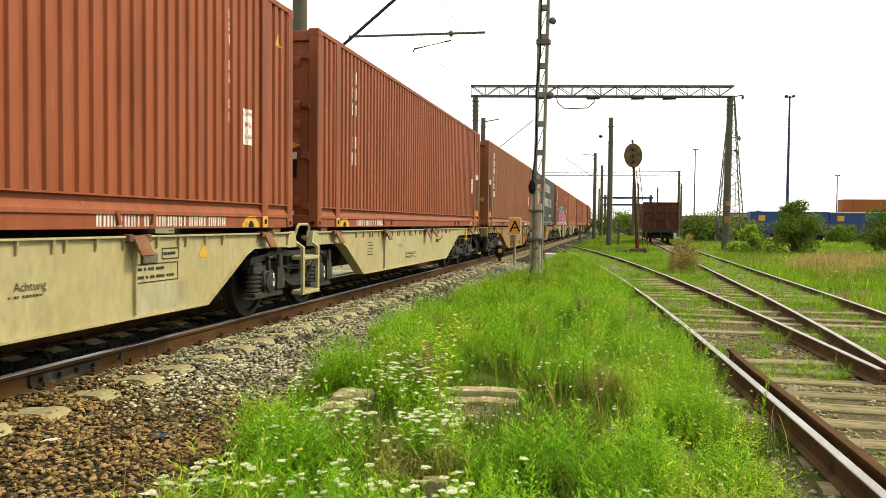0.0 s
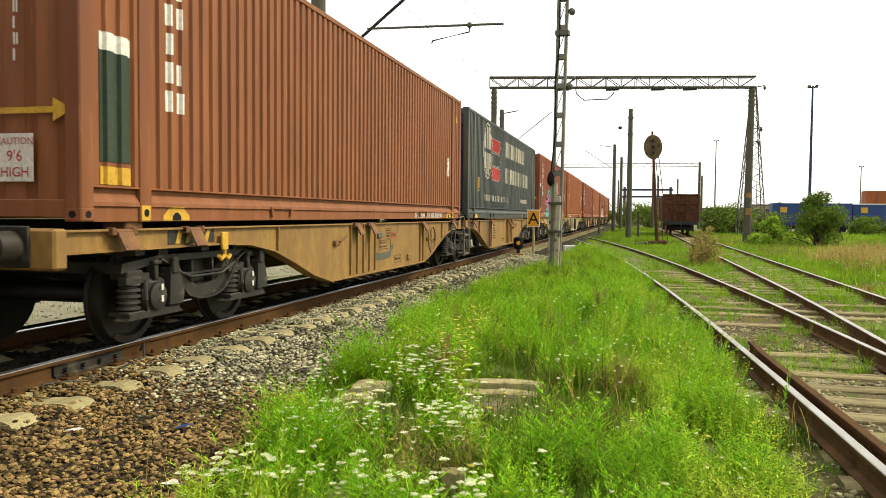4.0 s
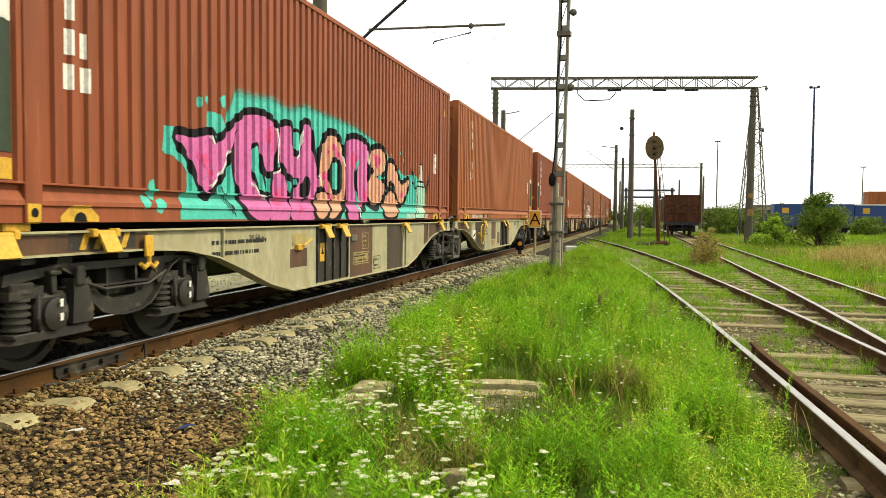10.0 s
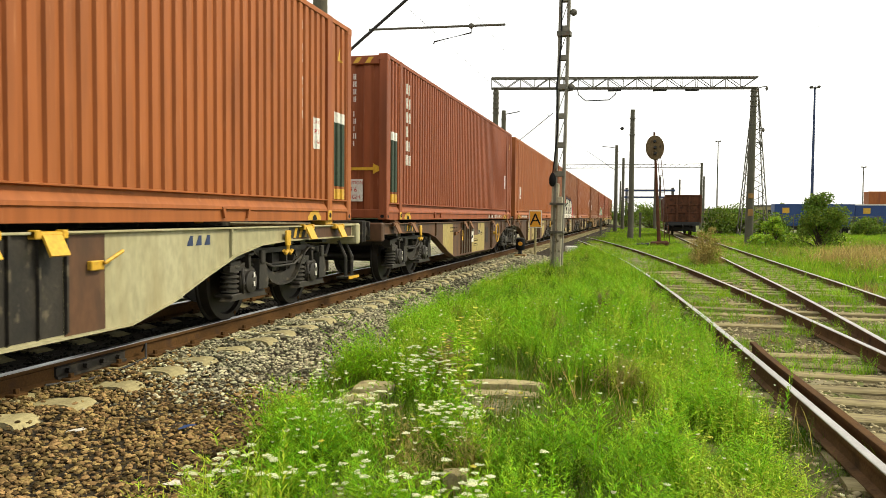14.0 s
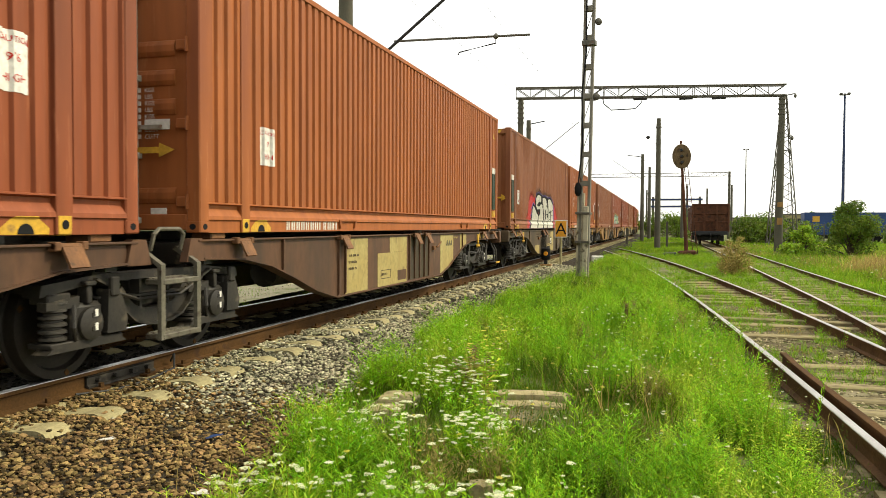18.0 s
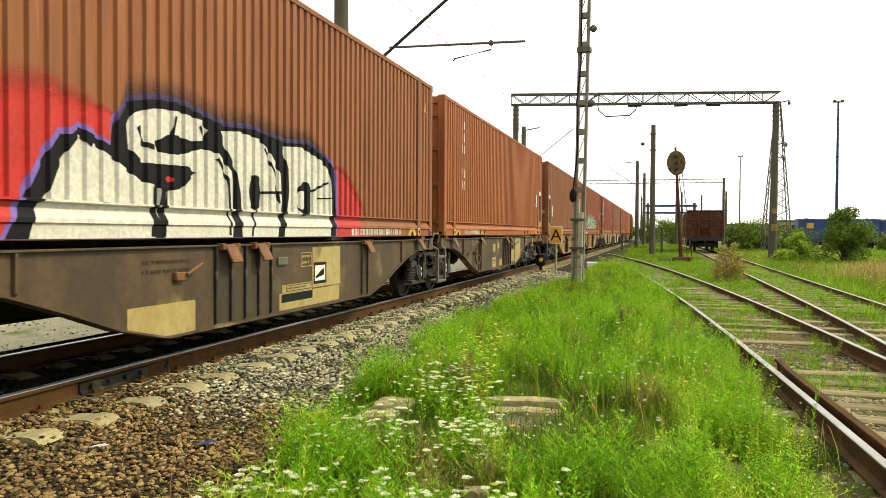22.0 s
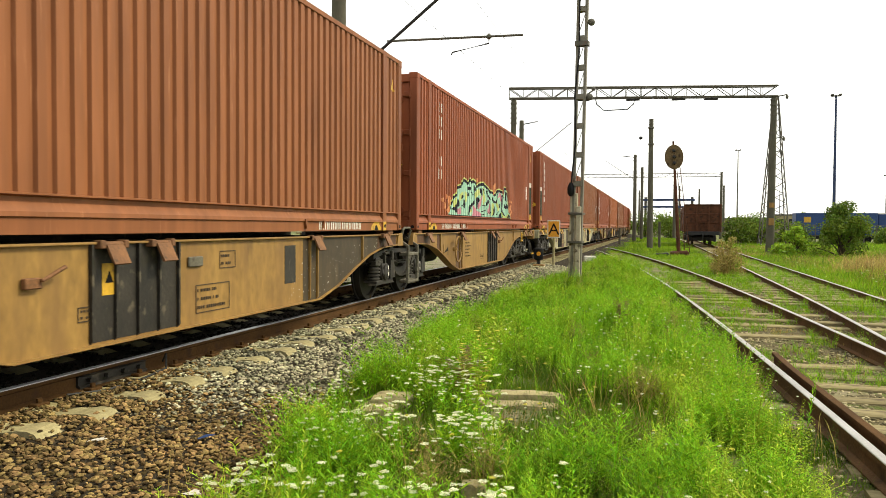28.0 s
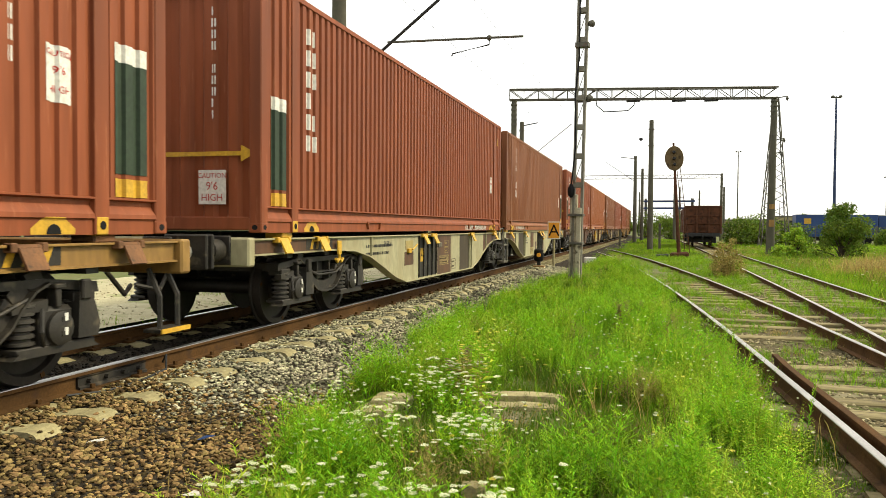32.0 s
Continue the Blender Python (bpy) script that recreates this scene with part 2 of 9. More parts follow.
# ---- mesh tools ----
class Shape:
    """Collects vertices and faces of one part."""

    def __init__(self):
        self.v, self.f = [], []

    def add(self, verts, faces):
        k = len(self.v)
        self.v += [tuple(p) for p in verts]
        self.f += [tuple(i + k for i in f) for f in faces]
        return self

    def box(self, lo, hi, c=0.0):
        """A box, with chamfered edges where c is given."""
        if c <= 0:
            x0, y0, z0 = lo
            x1, y1, z1 = hi
            v = [(x, y, z) for x in (x0, x1) for y in (y0, y1) for z in (z0, z1)]
            return self.add(v, [(0, 1, 3, 2), (4, 6, 7, 5), (0, 4, 5, 1), (2, 3, 7, 6), (0, 2, 6, 4), (1, 5, 7, 3)])
        v, idx = [], {}
        for sx in (0, 1):
            for sy in (0, 1):
                for sz in (0, 1):
                    s = (sx, sy, sz)
                    for ax in range(3):
                        p = []
                        for k in range(3):
                            e = (lo, hi)[s[k]][k]
                            p.append(e if k == ax else e + (c if s[k] == 0 else -c))
                        idx[(s, ax)] = len(v)
                        v.append(tuple(p))
        f = []
        for ax in range(3):
            a, b = [k for k in range(3) if k != ax]
            for side in (0, 1):
                q = []
                for i, j in ((0, 0), (1, 0), (1, 1), (0, 1)):
                    s = [0, 0, 0]
                    s[ax], s[a], s[b] = side, i, j
                    q.append(idx[(tuple(s), ax)])
                f.append(tuple(q))
            for i in (0, 1):
                for j in (0, 1):
                    s0, s1 = [0, 0, 0], [0, 0, 0]
                    s0[a] = s1[a] = i
                    s0[b] = s1[b] = j
                    s1[ax] = 1
                    s0, s1 = tuple(s0), tuple(s1)
                    f.append((idx[(s0, a)], idx[(s1, a)], idx[(s1, b)], idx[(s0, b)]))
        for sx in (0, 1):
            for sy in (0, 1):
                for sz in (0, 1):
                    f.append(tuple(idx[((sx, sy, sz), ax)] for ax in range(3)))
        return self.add(v, f)

    def prism(self, outline, axis, lo, hi):
        """A flat outline, pushed out along an axis (0, 1 or 2); the outline gives the other two coordinates in order."""
        n = len(outline)
        other = [k for k in range(3) if k != axis]
        v = []
        for e in (lo, hi):
            for a, b in outline:
                p = [0, 0, 0]
                p[axis], p[other[0]], p[other[1]] = e, a, b
                v.append(p)
        f = [tuple(range(n)), tuple(range(2 * n - 1, n - 1, -1))] + [(i, (i + 1) % n, n + (i + 1) % n, n + i) for i in range(n)]
        return self.add(v, f)

    def tube(self, path, r, n=8, closed=False, caps=True):
        """A round bar along a path; r is one radius or one for each point."""
        path = [Vector(p) for p in path]
        rs = r if isinstance(r, (list, tuple)) else [r] * len(path)
        v, f = [], []
        m = len(path)
        up = None
        for i, p in enumerate(path):
            a = path[(i - 1) % m] if closed or i > 0 else p
            b = path[(i + 1) % m] if closed or i < m - 1 else p
            d = (b - a).normalized()
            if up is None or abs(up.dot(d)) > 0.95:
                up = Vector((0, 0, 1)) if abs(d.z) < 0.9 else Vector((1, 0, 0))
            x = d.cross(up).normalized()
            y = x.cross(d)
            for k in range(n):
                t = 2 * math.pi * k / n
                v.append(p + rs[i] * (math.cos(t) * x + math.sin(t) * y))
        for i in range(m if closed else m - 1):
            j = (i + 1) % m
            for k in range(n):
                f.append((i * n + k, i * n + (k + 1) % n, j * n + (k + 1) % n, j * n + k))
        if caps and not closed:
            f += [tuple(range(n - 1, -1, -1)), tuple(range((m - 1) * n, m * n))]
        return self.add(v, f)

    def lathe(self, profile, centre, axis, n=20):
        """A turned body: (distance along the axis, radius) pairs round an axis through centre."""
        c = Vector(centre)
        a, b = [k for k in range(3) if k != axis]
        v, f = [], []
        for h, r in profile:
            for k in range(n):
                t = 2 * math.pi * k / n
                p = [0, 0, 0]
                p[axis], p[a], p[b] = h, r * math.cos(t), r * math.sin(t)
                v.append(c + Vector(p))
        for i in range(len(profile) - 1):
            for k in range(n):
                f.append((i * n + k, i * n + (k + 1) % n, (i + 1) * n + (k + 1) % n, (i + 1) * n + k))
        f += [tuple(range(n)), tuple(range((len(profile) - 1) * n, len(profile) * n))]
        return self.add(v, f)

    def mesh(self, name, mat=None, smooth=False):
        me = bpy.data.meshes.new(name)
        me.from_pydata(self.v, [], self.f)
        bm = bmesh.new()
        bm.from_mesh(me)
        bmesh.ops.recalc_face_normals(bm, faces=bm.faces)
        bm.to_mesh(me)
        bm.free()
        if mat:
            me.materials.append(mat)
        if smooth:
            me.shade_smooth()
            me.set_sharp_from_angle(angle=radians(40))
        return me


MESHES = {}


def cached(key, make, mat, smooth=False):
    """One mesh for all alike parts of one material."""
    k = (key, mat.name)
    if k not in MESHES:
        MESHES[k] = make().mesh(key, mat, smooth)
    return MESHES[k]


def part(name, me, parent, m=None, label=""):
    ob = new(name, me)
    ob.parent = parent
    if m is not None:
        ob.matrix_basis = m
    return tagged(ob, label) if label else ob


def thing(name, label, category, m=None, group="", kind=""):
    ob = tagged(new(name), label, category, group, kind)
    ob.empty_display_size = 0.3
    if m is not None:
        ob.matrix_basis = m
    return ob


def at(x=0, y=0, z=0):
    return Matrix.Translation((x, y, z))


def letters(text, size):
    """Flat outlines of a text in the built-in font as vertices and faces, from x = 0 to the right, on the line z = 0."""
    cu = bpy.data.curves.new("text", "FONT")
    cu.body, cu.size, cu.resolution_u = text, size, 2
    ob = bpy.data.objects.new("text", cu)
    me = ob.to_mesh()
    v = [(p.co.x, p.co.y) for p in me.vertices]
    f = [tuple(p.vertices) for p in me.polygons]
    ob.to_mesh_clear()
    bpy.data.objects.remove(ob)
    bpy.data.curves.remove(cu)
    return v, f


# ---- the train ----
TRACK_X = -5.49          # centre of the train's track; its rail heads lie at z = 0
BOX_L, BOX_W, BOX_H = 13.716, 2.438, 2.896
GAP_A, GAP_B = 0.90, 1.74  # between two boxes of one wagon, and between wagons
PITCH = 2 * BOX_L + GAP_A + GAP_B
BEND_Y, BEND_R = 118.0, 650.0
FLOOR_Z = 1.17
HW = BOX_W / 2
RAIL_STEPS = [(0.0, HW - 0.02), (0.118, HW - 0.02), (0.13, HW), (0.165, HW - 0.004), (0.235, HW - 0.05), (0.272, HW - 0.05), (0.284, HW), (0.296, HW), (0.30, HW - 0.012)]


def ran(t):
    """Metres that the train has gone at t seconds; at ran = 0 the first wagon's joint is beside the camera."""
    return 0.00184 * t * t + 5.2127 * t - 10.289


def on_track(s):
    """The pose on the train's track s metres ahead of the camera: straight, then a wide bend to the left."""
    if s <= BEND_Y:
        return pose(TRACK_X, s, 0)
    a = (s - BEND_Y) / BEND_R
    return pose(TRACK_X - BEND_R * (1 - math.cos(a)), BEND_Y + BEND_R * math.sin(a), 0, 0, 0, math.degrees(a))


WAVE, WAVE_DEPTH, CREST, FLANK = 0.186, 0.031, 0.090, 0.016


def wave(y):
    """Depth of the side sheet's trapezoid waves at y."""
    p = (y - 0.15) % WAVE
    if p < CREST:
        return 0.0
    if p < CREST + FLANK:
        return -WAVE_DEPTH * (p - CREST) / FLANK
    if p < WAVE - FLANK:
        return -WAVE_DEPTH
    return -WAVE_DEPTH * (WAVE - p) / FLANK


WAVE_BREAKS = [0.15 + WAVE * k + d for k in range(73) for d in (0.0, CREST, CREST + FLANK, WAVE - FLANK)]


def side_x(y, z):
    if z > 0.302:
        return HW - 0.012 + wave(y)
    for (z0, x0), (z1, x1) in zip(RAIL_STEPS, RAIL_STEPS[1:]):
        if z <= z1:
            return x0 + (x1 - x0) * (z - z0) / (z1 - z0)
    return HW


def side_sheet(side, y0=0.15, y1=BOX_L - 0.15, z0=0.30, z1=BOX_H - 0.07):
    s = Shape()
    ys = [y0] + [y for y in WAVE_BREAKS if y0 < y < y1] + [y1]
    v = []
    for y in ys:
        x = HW - 0.012 + wave(y)
        v += [(side * x, y, z0), (side * x, y, z1)]
    return s.add(v, [(2 * i, 2 * i + 2, 2 * i + 3, 2 * i + 1) for i in range(len(ys) - 1)])


def side_rail(side):
    s = Shape()
    return s.prism([(side * x, z) for z, x in RAIL_STEPS] + [(side * (HW - 0.1), 0.30), (side * (HW - 0.1), 0.0)], 1, 0.14, BOX_L - 0.14)


def decal(verts, faces, name, mat, parent, lift=0.004, label=""):
    """Paint on a box's side towards +x: a flat outline (along y, up z) laid on the sheet's waves and rails, lift off the steel."""
    bm = bmesh.new()
    vs = [bm.verts.new((0, u, z)) for u, z in verts]
    for f in faces:
        try:
            bm.faces.new([vs[i] for i in f])
        except ValueError:
            pass
    us, zs = [p[0] for p in verts], [p[1] for p in verts]
    if max(zs) > 0.30:
        for y in WAVE_BREAKS:
            if min(us) < y < max(us):
                bmesh.ops.bisect_plane(bm, geom=bm.verts[:] + bm.edges[:] + bm.faces[:], dist=1e-5, plane_co=(0, y, 0), plane_no=(0, 1, 0))
    for z in [q for q, _ in RAIL_STEPS] + [0.304]:
        if min(zs) < z < max(zs):
            bmesh.ops.bisect_plane(bm, geom=bm.verts[:] + bm.edges[:] + bm.faces[:], dist=1e-5, plane_co=(0, 0, z), plane_no=(0, 0, 1))
    for p in bm.verts:
        p.co.x = side_x(p.co.y, p.co.z) + lift
    bmesh.ops.recalc_face_normals(bm, faces=bm.faces)
    me = bpy.data.meshes.new(name)
    bm.to_mesh(me)
    bm.free()
    me.materials.append(mat)
    ob = part(name, me, parent, None, label)
    if len(faces) > 4 and name.endswith(("line", "column", "writing", "spots", "lines", "strokes", "patches", "highlights")):
        tagged(ob, kind="stuff")
    return ob


painted = decal


def rect(u0, z0, u1, z1):
    return [(u0, z0), (u1, z0), (u1, z1), (u0, z1)]


def polygons(*outlines):
    v, f = [], []
    for o in outlines:
        f.append(tuple(range(len(v), len(v) + len(o))))
        v += o
    return v, f


def word_bars(count, u0, z0, length, h, seed=1, skip=()):
    """A row of plain bars of a word's size, one a letter."""
    rnd = random.Random(seed)
    step = length / count
    out = []
    for k in range(count):
        if k in skip:
            continue
        w, a = step * rnd.uniform(0.55, 0.78), u0 + k * step
        bar = w * 0.34
        out.append(rect(a, z0, a + bar, z0 + h))
        if rnd.random() < 0.8:
            out.append(rect(a + w - bar, z0, a + w, z0 + h))
    return polygons(*out)


def column_bars(count, u0, z1, w, length, seed=1, skip=()):
    """The same, written downwards."""
    rnd = random.Random(seed)
    step = length / count
    out = []
    for k in range(count):
        if k in skip:
            continue
        ww = w * rnd.uniform(0.7, 1.0)
        a, top = u0 + (w - ww) / 2, z1 - k * step
        out.append(rect(a, top - 0.74 * step, a + 0.36 * ww, top))
        if rnd.random() < 0.75:
            out.append(rect(a + 0.64 * ww, top - 0.74 * step, a + ww, top))
    return polygons(*out)


def text_at(text, size, u0, z0, centre=False):
    v, f = letters(text, size)
    off = (max(p[0] for p in v) + min(p[0] for p in v)) / 2 if centre else 0
    return [(u0 + x - off, z0 + z) for x, z in v], f


def merged(*shapes):
    v, f = [], []
    for vv, ff in shapes:
        f += [tuple(i + len(v) for i in q) for q in ff]
        v += vv
    return v, f


def blob(cu, cz, ru, rz, seed, n=26, rough=0.18):
    """An uneven round outline."""
    rnd = random.Random(seed)
    ph = [rnd.uniform(0, 6.28) for _ in range(4)]
    out = []
    for k in range(n):
        t = 2 * math.pi * k / n
        r = 1 + rough * (math.sin(2 * t + ph[0]) * 0.5 + math.sin(3 * t + ph[1]) * 0.6 + math.sin(5 * t + ph[2]) * 0.4)
        out.append((cu + ru * r * math.cos(t), cz + rz * r * math.sin(t)))
    return out


def grown(outline, d):
    """An outline moved outwards by d, along the normals at its corners."""
    n = len(outline)
    area = sum(outline[i][0] * outline[(i + 1) % n][1] - outline[(i + 1) % n][0] * outline[i][1] for i in range(n))
    sgn = 1 if area > 0 else -1
    out = []
    for i in range(n):
        a, b, c = outline[i - 1], outline[i], outline[(i + 1) % n]
        nx, nz = 0.0, 0.0
        for p, q in ((a, b), (b, c)):
            l = math.hypot(q[0] - p[0], q[1] - p[1]) or 1
            nx += sgn * (q[1] - p[1]) / l
            nz -= sgn * (q[0] - p[0]) / l
        l = math.hypot(nx, nz) or 1
        out.append((b[0] + d * nx / l, b[1] + d * nz / l))
    return out


def stroke(points, w):
    """A thick line as an outline: a fat letter's limb with soft ends."""
    left, right = [], []
    m = len(points)
    for i, p in enumerate(points):
        a, b = points[max(0, i - 1)], points[min(m - 1, i + 1)]
        l = math.hypot(b[0] - a[0], b[1] - a[1]) or 1
        nx, nz = -(b[1] - a[1]) / l, (b[0] - a[0]) / l
        ww = w[i] if isinstance(w, (list, tuple)) else w
        left.append((p[0] + nx * ww / 2, p[1] + nz * ww / 2))
        right.append((p[0] - nx * ww / 2, p[1] - nz * ww / 2))
    return left + right[::-1]


def arc(cu, cz, ru, rz, a0, a1, n=14):
    return [(cu + ru * math.cos(radians(a0 + (a1 - a0) * k / n)), cz + rz * math.sin(radians(a0 + (a1 - a0) * k / n))) for k in range(n + 1)]


def quads(outline):
    """Faces of a stroke's outline as a strip, so that bent shapes stay filled."""
    h = len(outline) // 2
    return outline, [(i, i + 1, 2 * h - 2 - i, 2 * h - 1 - i) for i in range(h - 1)]


def door_leaf(side):
    s = Shape()
    x0, x1 = (0.01, HW - 0.16) if side > 0 else (-HW + 0.16, -0.01)
    return s.box((x0, 0.02, 0.16), (x1, 0.07, BOX_H - 0.18), 0.008)


def door_rib():
    """A pressed horizontal hollow of a door panel."""
    return Shape().prism([(0.03, 0.0), (-0.012, 0.03), (-0.026, 0.07), (-0.026, 0.13), (-0.012, 0.17), (0.03, 0.2)], 0, -0.40, 0.40)


ROD_STEEL = material("rod_galvanised", (0.42, 0.40, 0.33), (0.32, 0.30, 0.24), 0.5, 0.3, scale=5, fine=40, bump=0.05, dirt=(0.2, 0.1, 0.05), dirt_at=0.6)


def lock_rod():
    s = Shape().tube([(0, 0, 0.1), (0, 0, BOX_H - 0.12)], 0.019, 8)
    for z in (0.12, 0.75, 1.5, 2.3, BOX_H - 0.14):
        s.box((-0.045, -0.03, z - 0.03), (0.045, 0.035, z + 0.03), 0.006)
    s.box((-0.02, -0.035, 1.0), (0.3, -0.012, 1.04))
    return s


def container(style, paint, near_is_door, label, graffiti=False, number=0, named=True):
    """A 45-foot box; y runs along the train. The side with x > 0 faces the camera."""
    ob = thing("shipping_container", label, "container", group="containers on the train")
    inner = DOOR_BLUE if style == "grey" else paint
    for side in (1, -1):
        part("side_panel", cached("side_panel_%d" % side, lambda: side_sheet(side), paint, False), ob)
        part("bottom_rail", cached("bottom_rail_%d" % side, lambda: side_rail(side), paint), ob)
        part("top_rail", cached("top_rail_%d" % side, lambda: Shape().box((min(side * (HW - 0.06), side * HW), 0.14, BOX_H - 0.075),
                                                                           (max(side * (HW - 0.06), side * HW), BOX_L - 0.14, BOX_H - 0.005), 0.006), paint), ob)
        for y in (0.76, BOX_L - 0.93):
            part("lifting_post", cached("lifting_post_%d" % side, lambda: Shape().box((min(side * (HW - 0.1), side * (HW + 0.003)), 0, 0.0),
                                 (max(side * (HW - 0.1), side * (HW + 0.003)), 0.17, BOX_H - 0.002), 0.006), paint), ob, at(0, y, 0))
            part("post_casting", cached("post_casting_%d" % side, lambda: Shape().box((min(side * (HW - 0.1), side * (HW + 0.006)), 0.01, -0.004),
                                 (max(side * (HW - 0.1), side * (HW + 0.006)), 0.16, 0.15), 0.012), YELLOW if style != "grey" else paint), ob, at(0, y, 0))
            part("casting_hole", cached("casting_hole_%d" % side, lambda: Shape().lathe([(0, 0.035), (0.004 * side, 0.035)], (side * (HW + 0.0065), 0.085, 0.075), 0, 12), BLACK), ob, at(0, y, 0))
        for y in (0.0, BOX_L - 0.16):
            part("corner_post", cached("corner_post_%d" % side, lambda: Shape().box((min(side * (HW - 0.15), side * HW), 0.0, 0.1),
                                 (max(side * (HW - 0.15), side * HW), 0.16, BOX_H - 0.1), 0.012), paint), ob, at(0, y, 0))
            for z in (0.0, BOX_H - 0.118):
                part("corner_casting", cached("corner_casting_%d" % side, lambda: Shape().box((min(side * (HW - 0.162), side * (HW + 0.003)), -0.003, 0.0),
                                     (max(side * (HW - 0.162), side * (HW + 0.003)), 0.166, 0.118), 0.012), paint), ob, at(0, y, z))
            if side > 0:
                part("casting_slot", cached("casting_slot", lambda: Shape().prism(oval(0.082, 0.06, 0.038, 0.03, 10), 0, HW - 0.03, HW + 0.0045), BLACK), ob, at(0, y, 0))
                if y == 0.0:
                    part("casting_slot", cached("casting_slot_end", lambda: Shape().prism(oval(HW - 0.08, 0.06, 0.036, 0.03, 10), 1, -0.0045, 0.03), BLACK), ob)
        for k in range(0 if graffiti and side > 0 else 2):
            y = 3.3 + 6.6 * k
            part("rail_bracket", cached("rail_bracket_%d" % side, lambda: Shape().prism([(0, 0.135), (0.62, 0.135), (0.58, 0.015), (0.54, 0.015), (0.565, 0.115), (0.055, 0.115), (0.08, 0.015), (0.04, 0.015)], 0,
                                   side * (HW - 0.03), side * (HW + 0.012)), paint), ob, at(0, y, 0.02))
    part("roof", cached("roof", lambda: roof_sheet(), inner), ob)
    part("floor_frame", cached("floor_frame", lambda: Shape().box((-HW + 0.1, 0.1, 0.03), (HW - 0.1, BOX_L - 0.1, 0.16)), DARK), ob)
    # ends: doors at one, a waved wall at the other
    door_m = Matrix.Identity(4) if near_is_door else at(0, BOX_L, 0) @ pose(0, 0, 0, 0, 0, 180)
    wall_m = at(0, BOX_L, 0) @ pose(0, 0, 0, 0, 0, 180) if near_is_door else Matrix.Identity(4)
    for side in (1, -1):
        leaf = part("door", cached("door_%d" % side, lambda: door_leaf(side), inner), ob, door_m @ at(0, 0.02, 0))
        for z in (0.26, 1.12, 1.40, 1.68, 2.32):
            part("door_rib", cached("door_rib", door_rib, inner), leaf, at(side * 0.535, 0.02, z))
        for z in (0.3, 1.05, 1.8, 2.5):
            part("hinge", cached("hinge", lambda: Shape().box((-0.07, -0.03, -0.05), (0.05, 0.01, 0.05), 0.01).tube([(0.05, -0.02, -0.07), (0.05, -0.02, 0.07)], 0.02, 6), inner), leaf, at(side * 1.03, 0.0, z) if side > 0 else at(-1.03, 0.0, z) @ pose(0, 0, 0, 0, 0, 180))
        for k in range(2):
            part("lock_rod", cached("lock_rod", lock_rod, ROD_STEEL, True), leaf, at(side * (0.16 + 0.36 * k), -0.03, 0), "galvanised lock rod")
        if side > 0:
            dz = 0.0 if named else -0.40
            if named:
                part("door_plate", cached("door_plate", lambda: Shape().box((0.62, -0.012, 0.72), (0.88, 0.0, 0.98), 0.003), BLACK), leaf, None, "small black plate")
            part("door_label", cached("door_label", lambda: Shape().box((0.60, -0.012, 1.0), (0.88, 0.0, 1.1), 0.003), WHITE), leaf, None, "small white label")
            part("maker_plate", cached("maker_plate", lambda: Shape().box((0.66, -0.008, 0.17), (0.84, 0.0, 0.24), 0.003), WHITE), leaf, None, "small white plate")
            part("door_arrow", cached("door_arrow", lambda: Shape().prism([(0.3, 1.17), (0.78, 1.17), (0.78, 1.13), (0.95, 1.20), (0.78, 1.27), (0.78, 1.23), (0.3, 1.23)], 1, -0.005, 0.0), YELLOW), leaf, at(0, -0.03, dz), "yellow painted arrow")
            sh = Shape()
            for k, word in enumerate(("KGS", "LBS", "KGS", "LBS", "KGS", "LBS", "CU.M", "CU.FT")):
                z = 1.76 + dz - 0.064 * k
                for q in range(4):
                    sh.box((0.40 + 0.048 * q, -0.034, z), (0.432 + 0.048 * q, -0.03, z + 0.042))
                v, f = letters(word, 0.06)
                sh.add([(0.62 + u, -0.034, z + w) for u, w in v], f)
            for k in range(6):
                sh.box((0.22 + 0.085 * k + 0.06 * (k > 2), -0.004, 2.42), (0.27 + 0.085 * k + 0.06 * (k > 2), 0.003, 2.54))
            tagged(part("stencil_lines", sh.mesh("stencil_lines", WHITE), leaf, None, "white stencilled weight lines"), kind="stuff")
    for z in (0.03, BOX_H - 0.18):
        part("end_beam", cached("end_beam", lambda: Shape().box((-HW + 0.15, 0.0, 0), (HW - 0.15, 0.1, 0.15), 0.01), paint), ob, door_m @ at(0, 0, z))
        part("end_beam", cached("end_beam", lambda: Shape().box((-HW + 0.15, 0.0, 0), (HW - 0.15, 0.1, 0.15), 0.01), paint), ob, wall_m @ at(0, 0, z))
    part("end_wall", cached("end_wall", end_wall, paint), ob, wall_m)
    for k in range(9):
        part("hazard_stripe", cached("hazard_stripe", lambda: Shape().prism([(0.0, 0.0), (0.09, 0.0), (0.16, 0.1), (0.07, 0.1)], 1, -0.006, 0.0), YELLOW), ob, wall_m @ at(-0.95 + 0.22 * k, 0, BOX_H - 0.16))
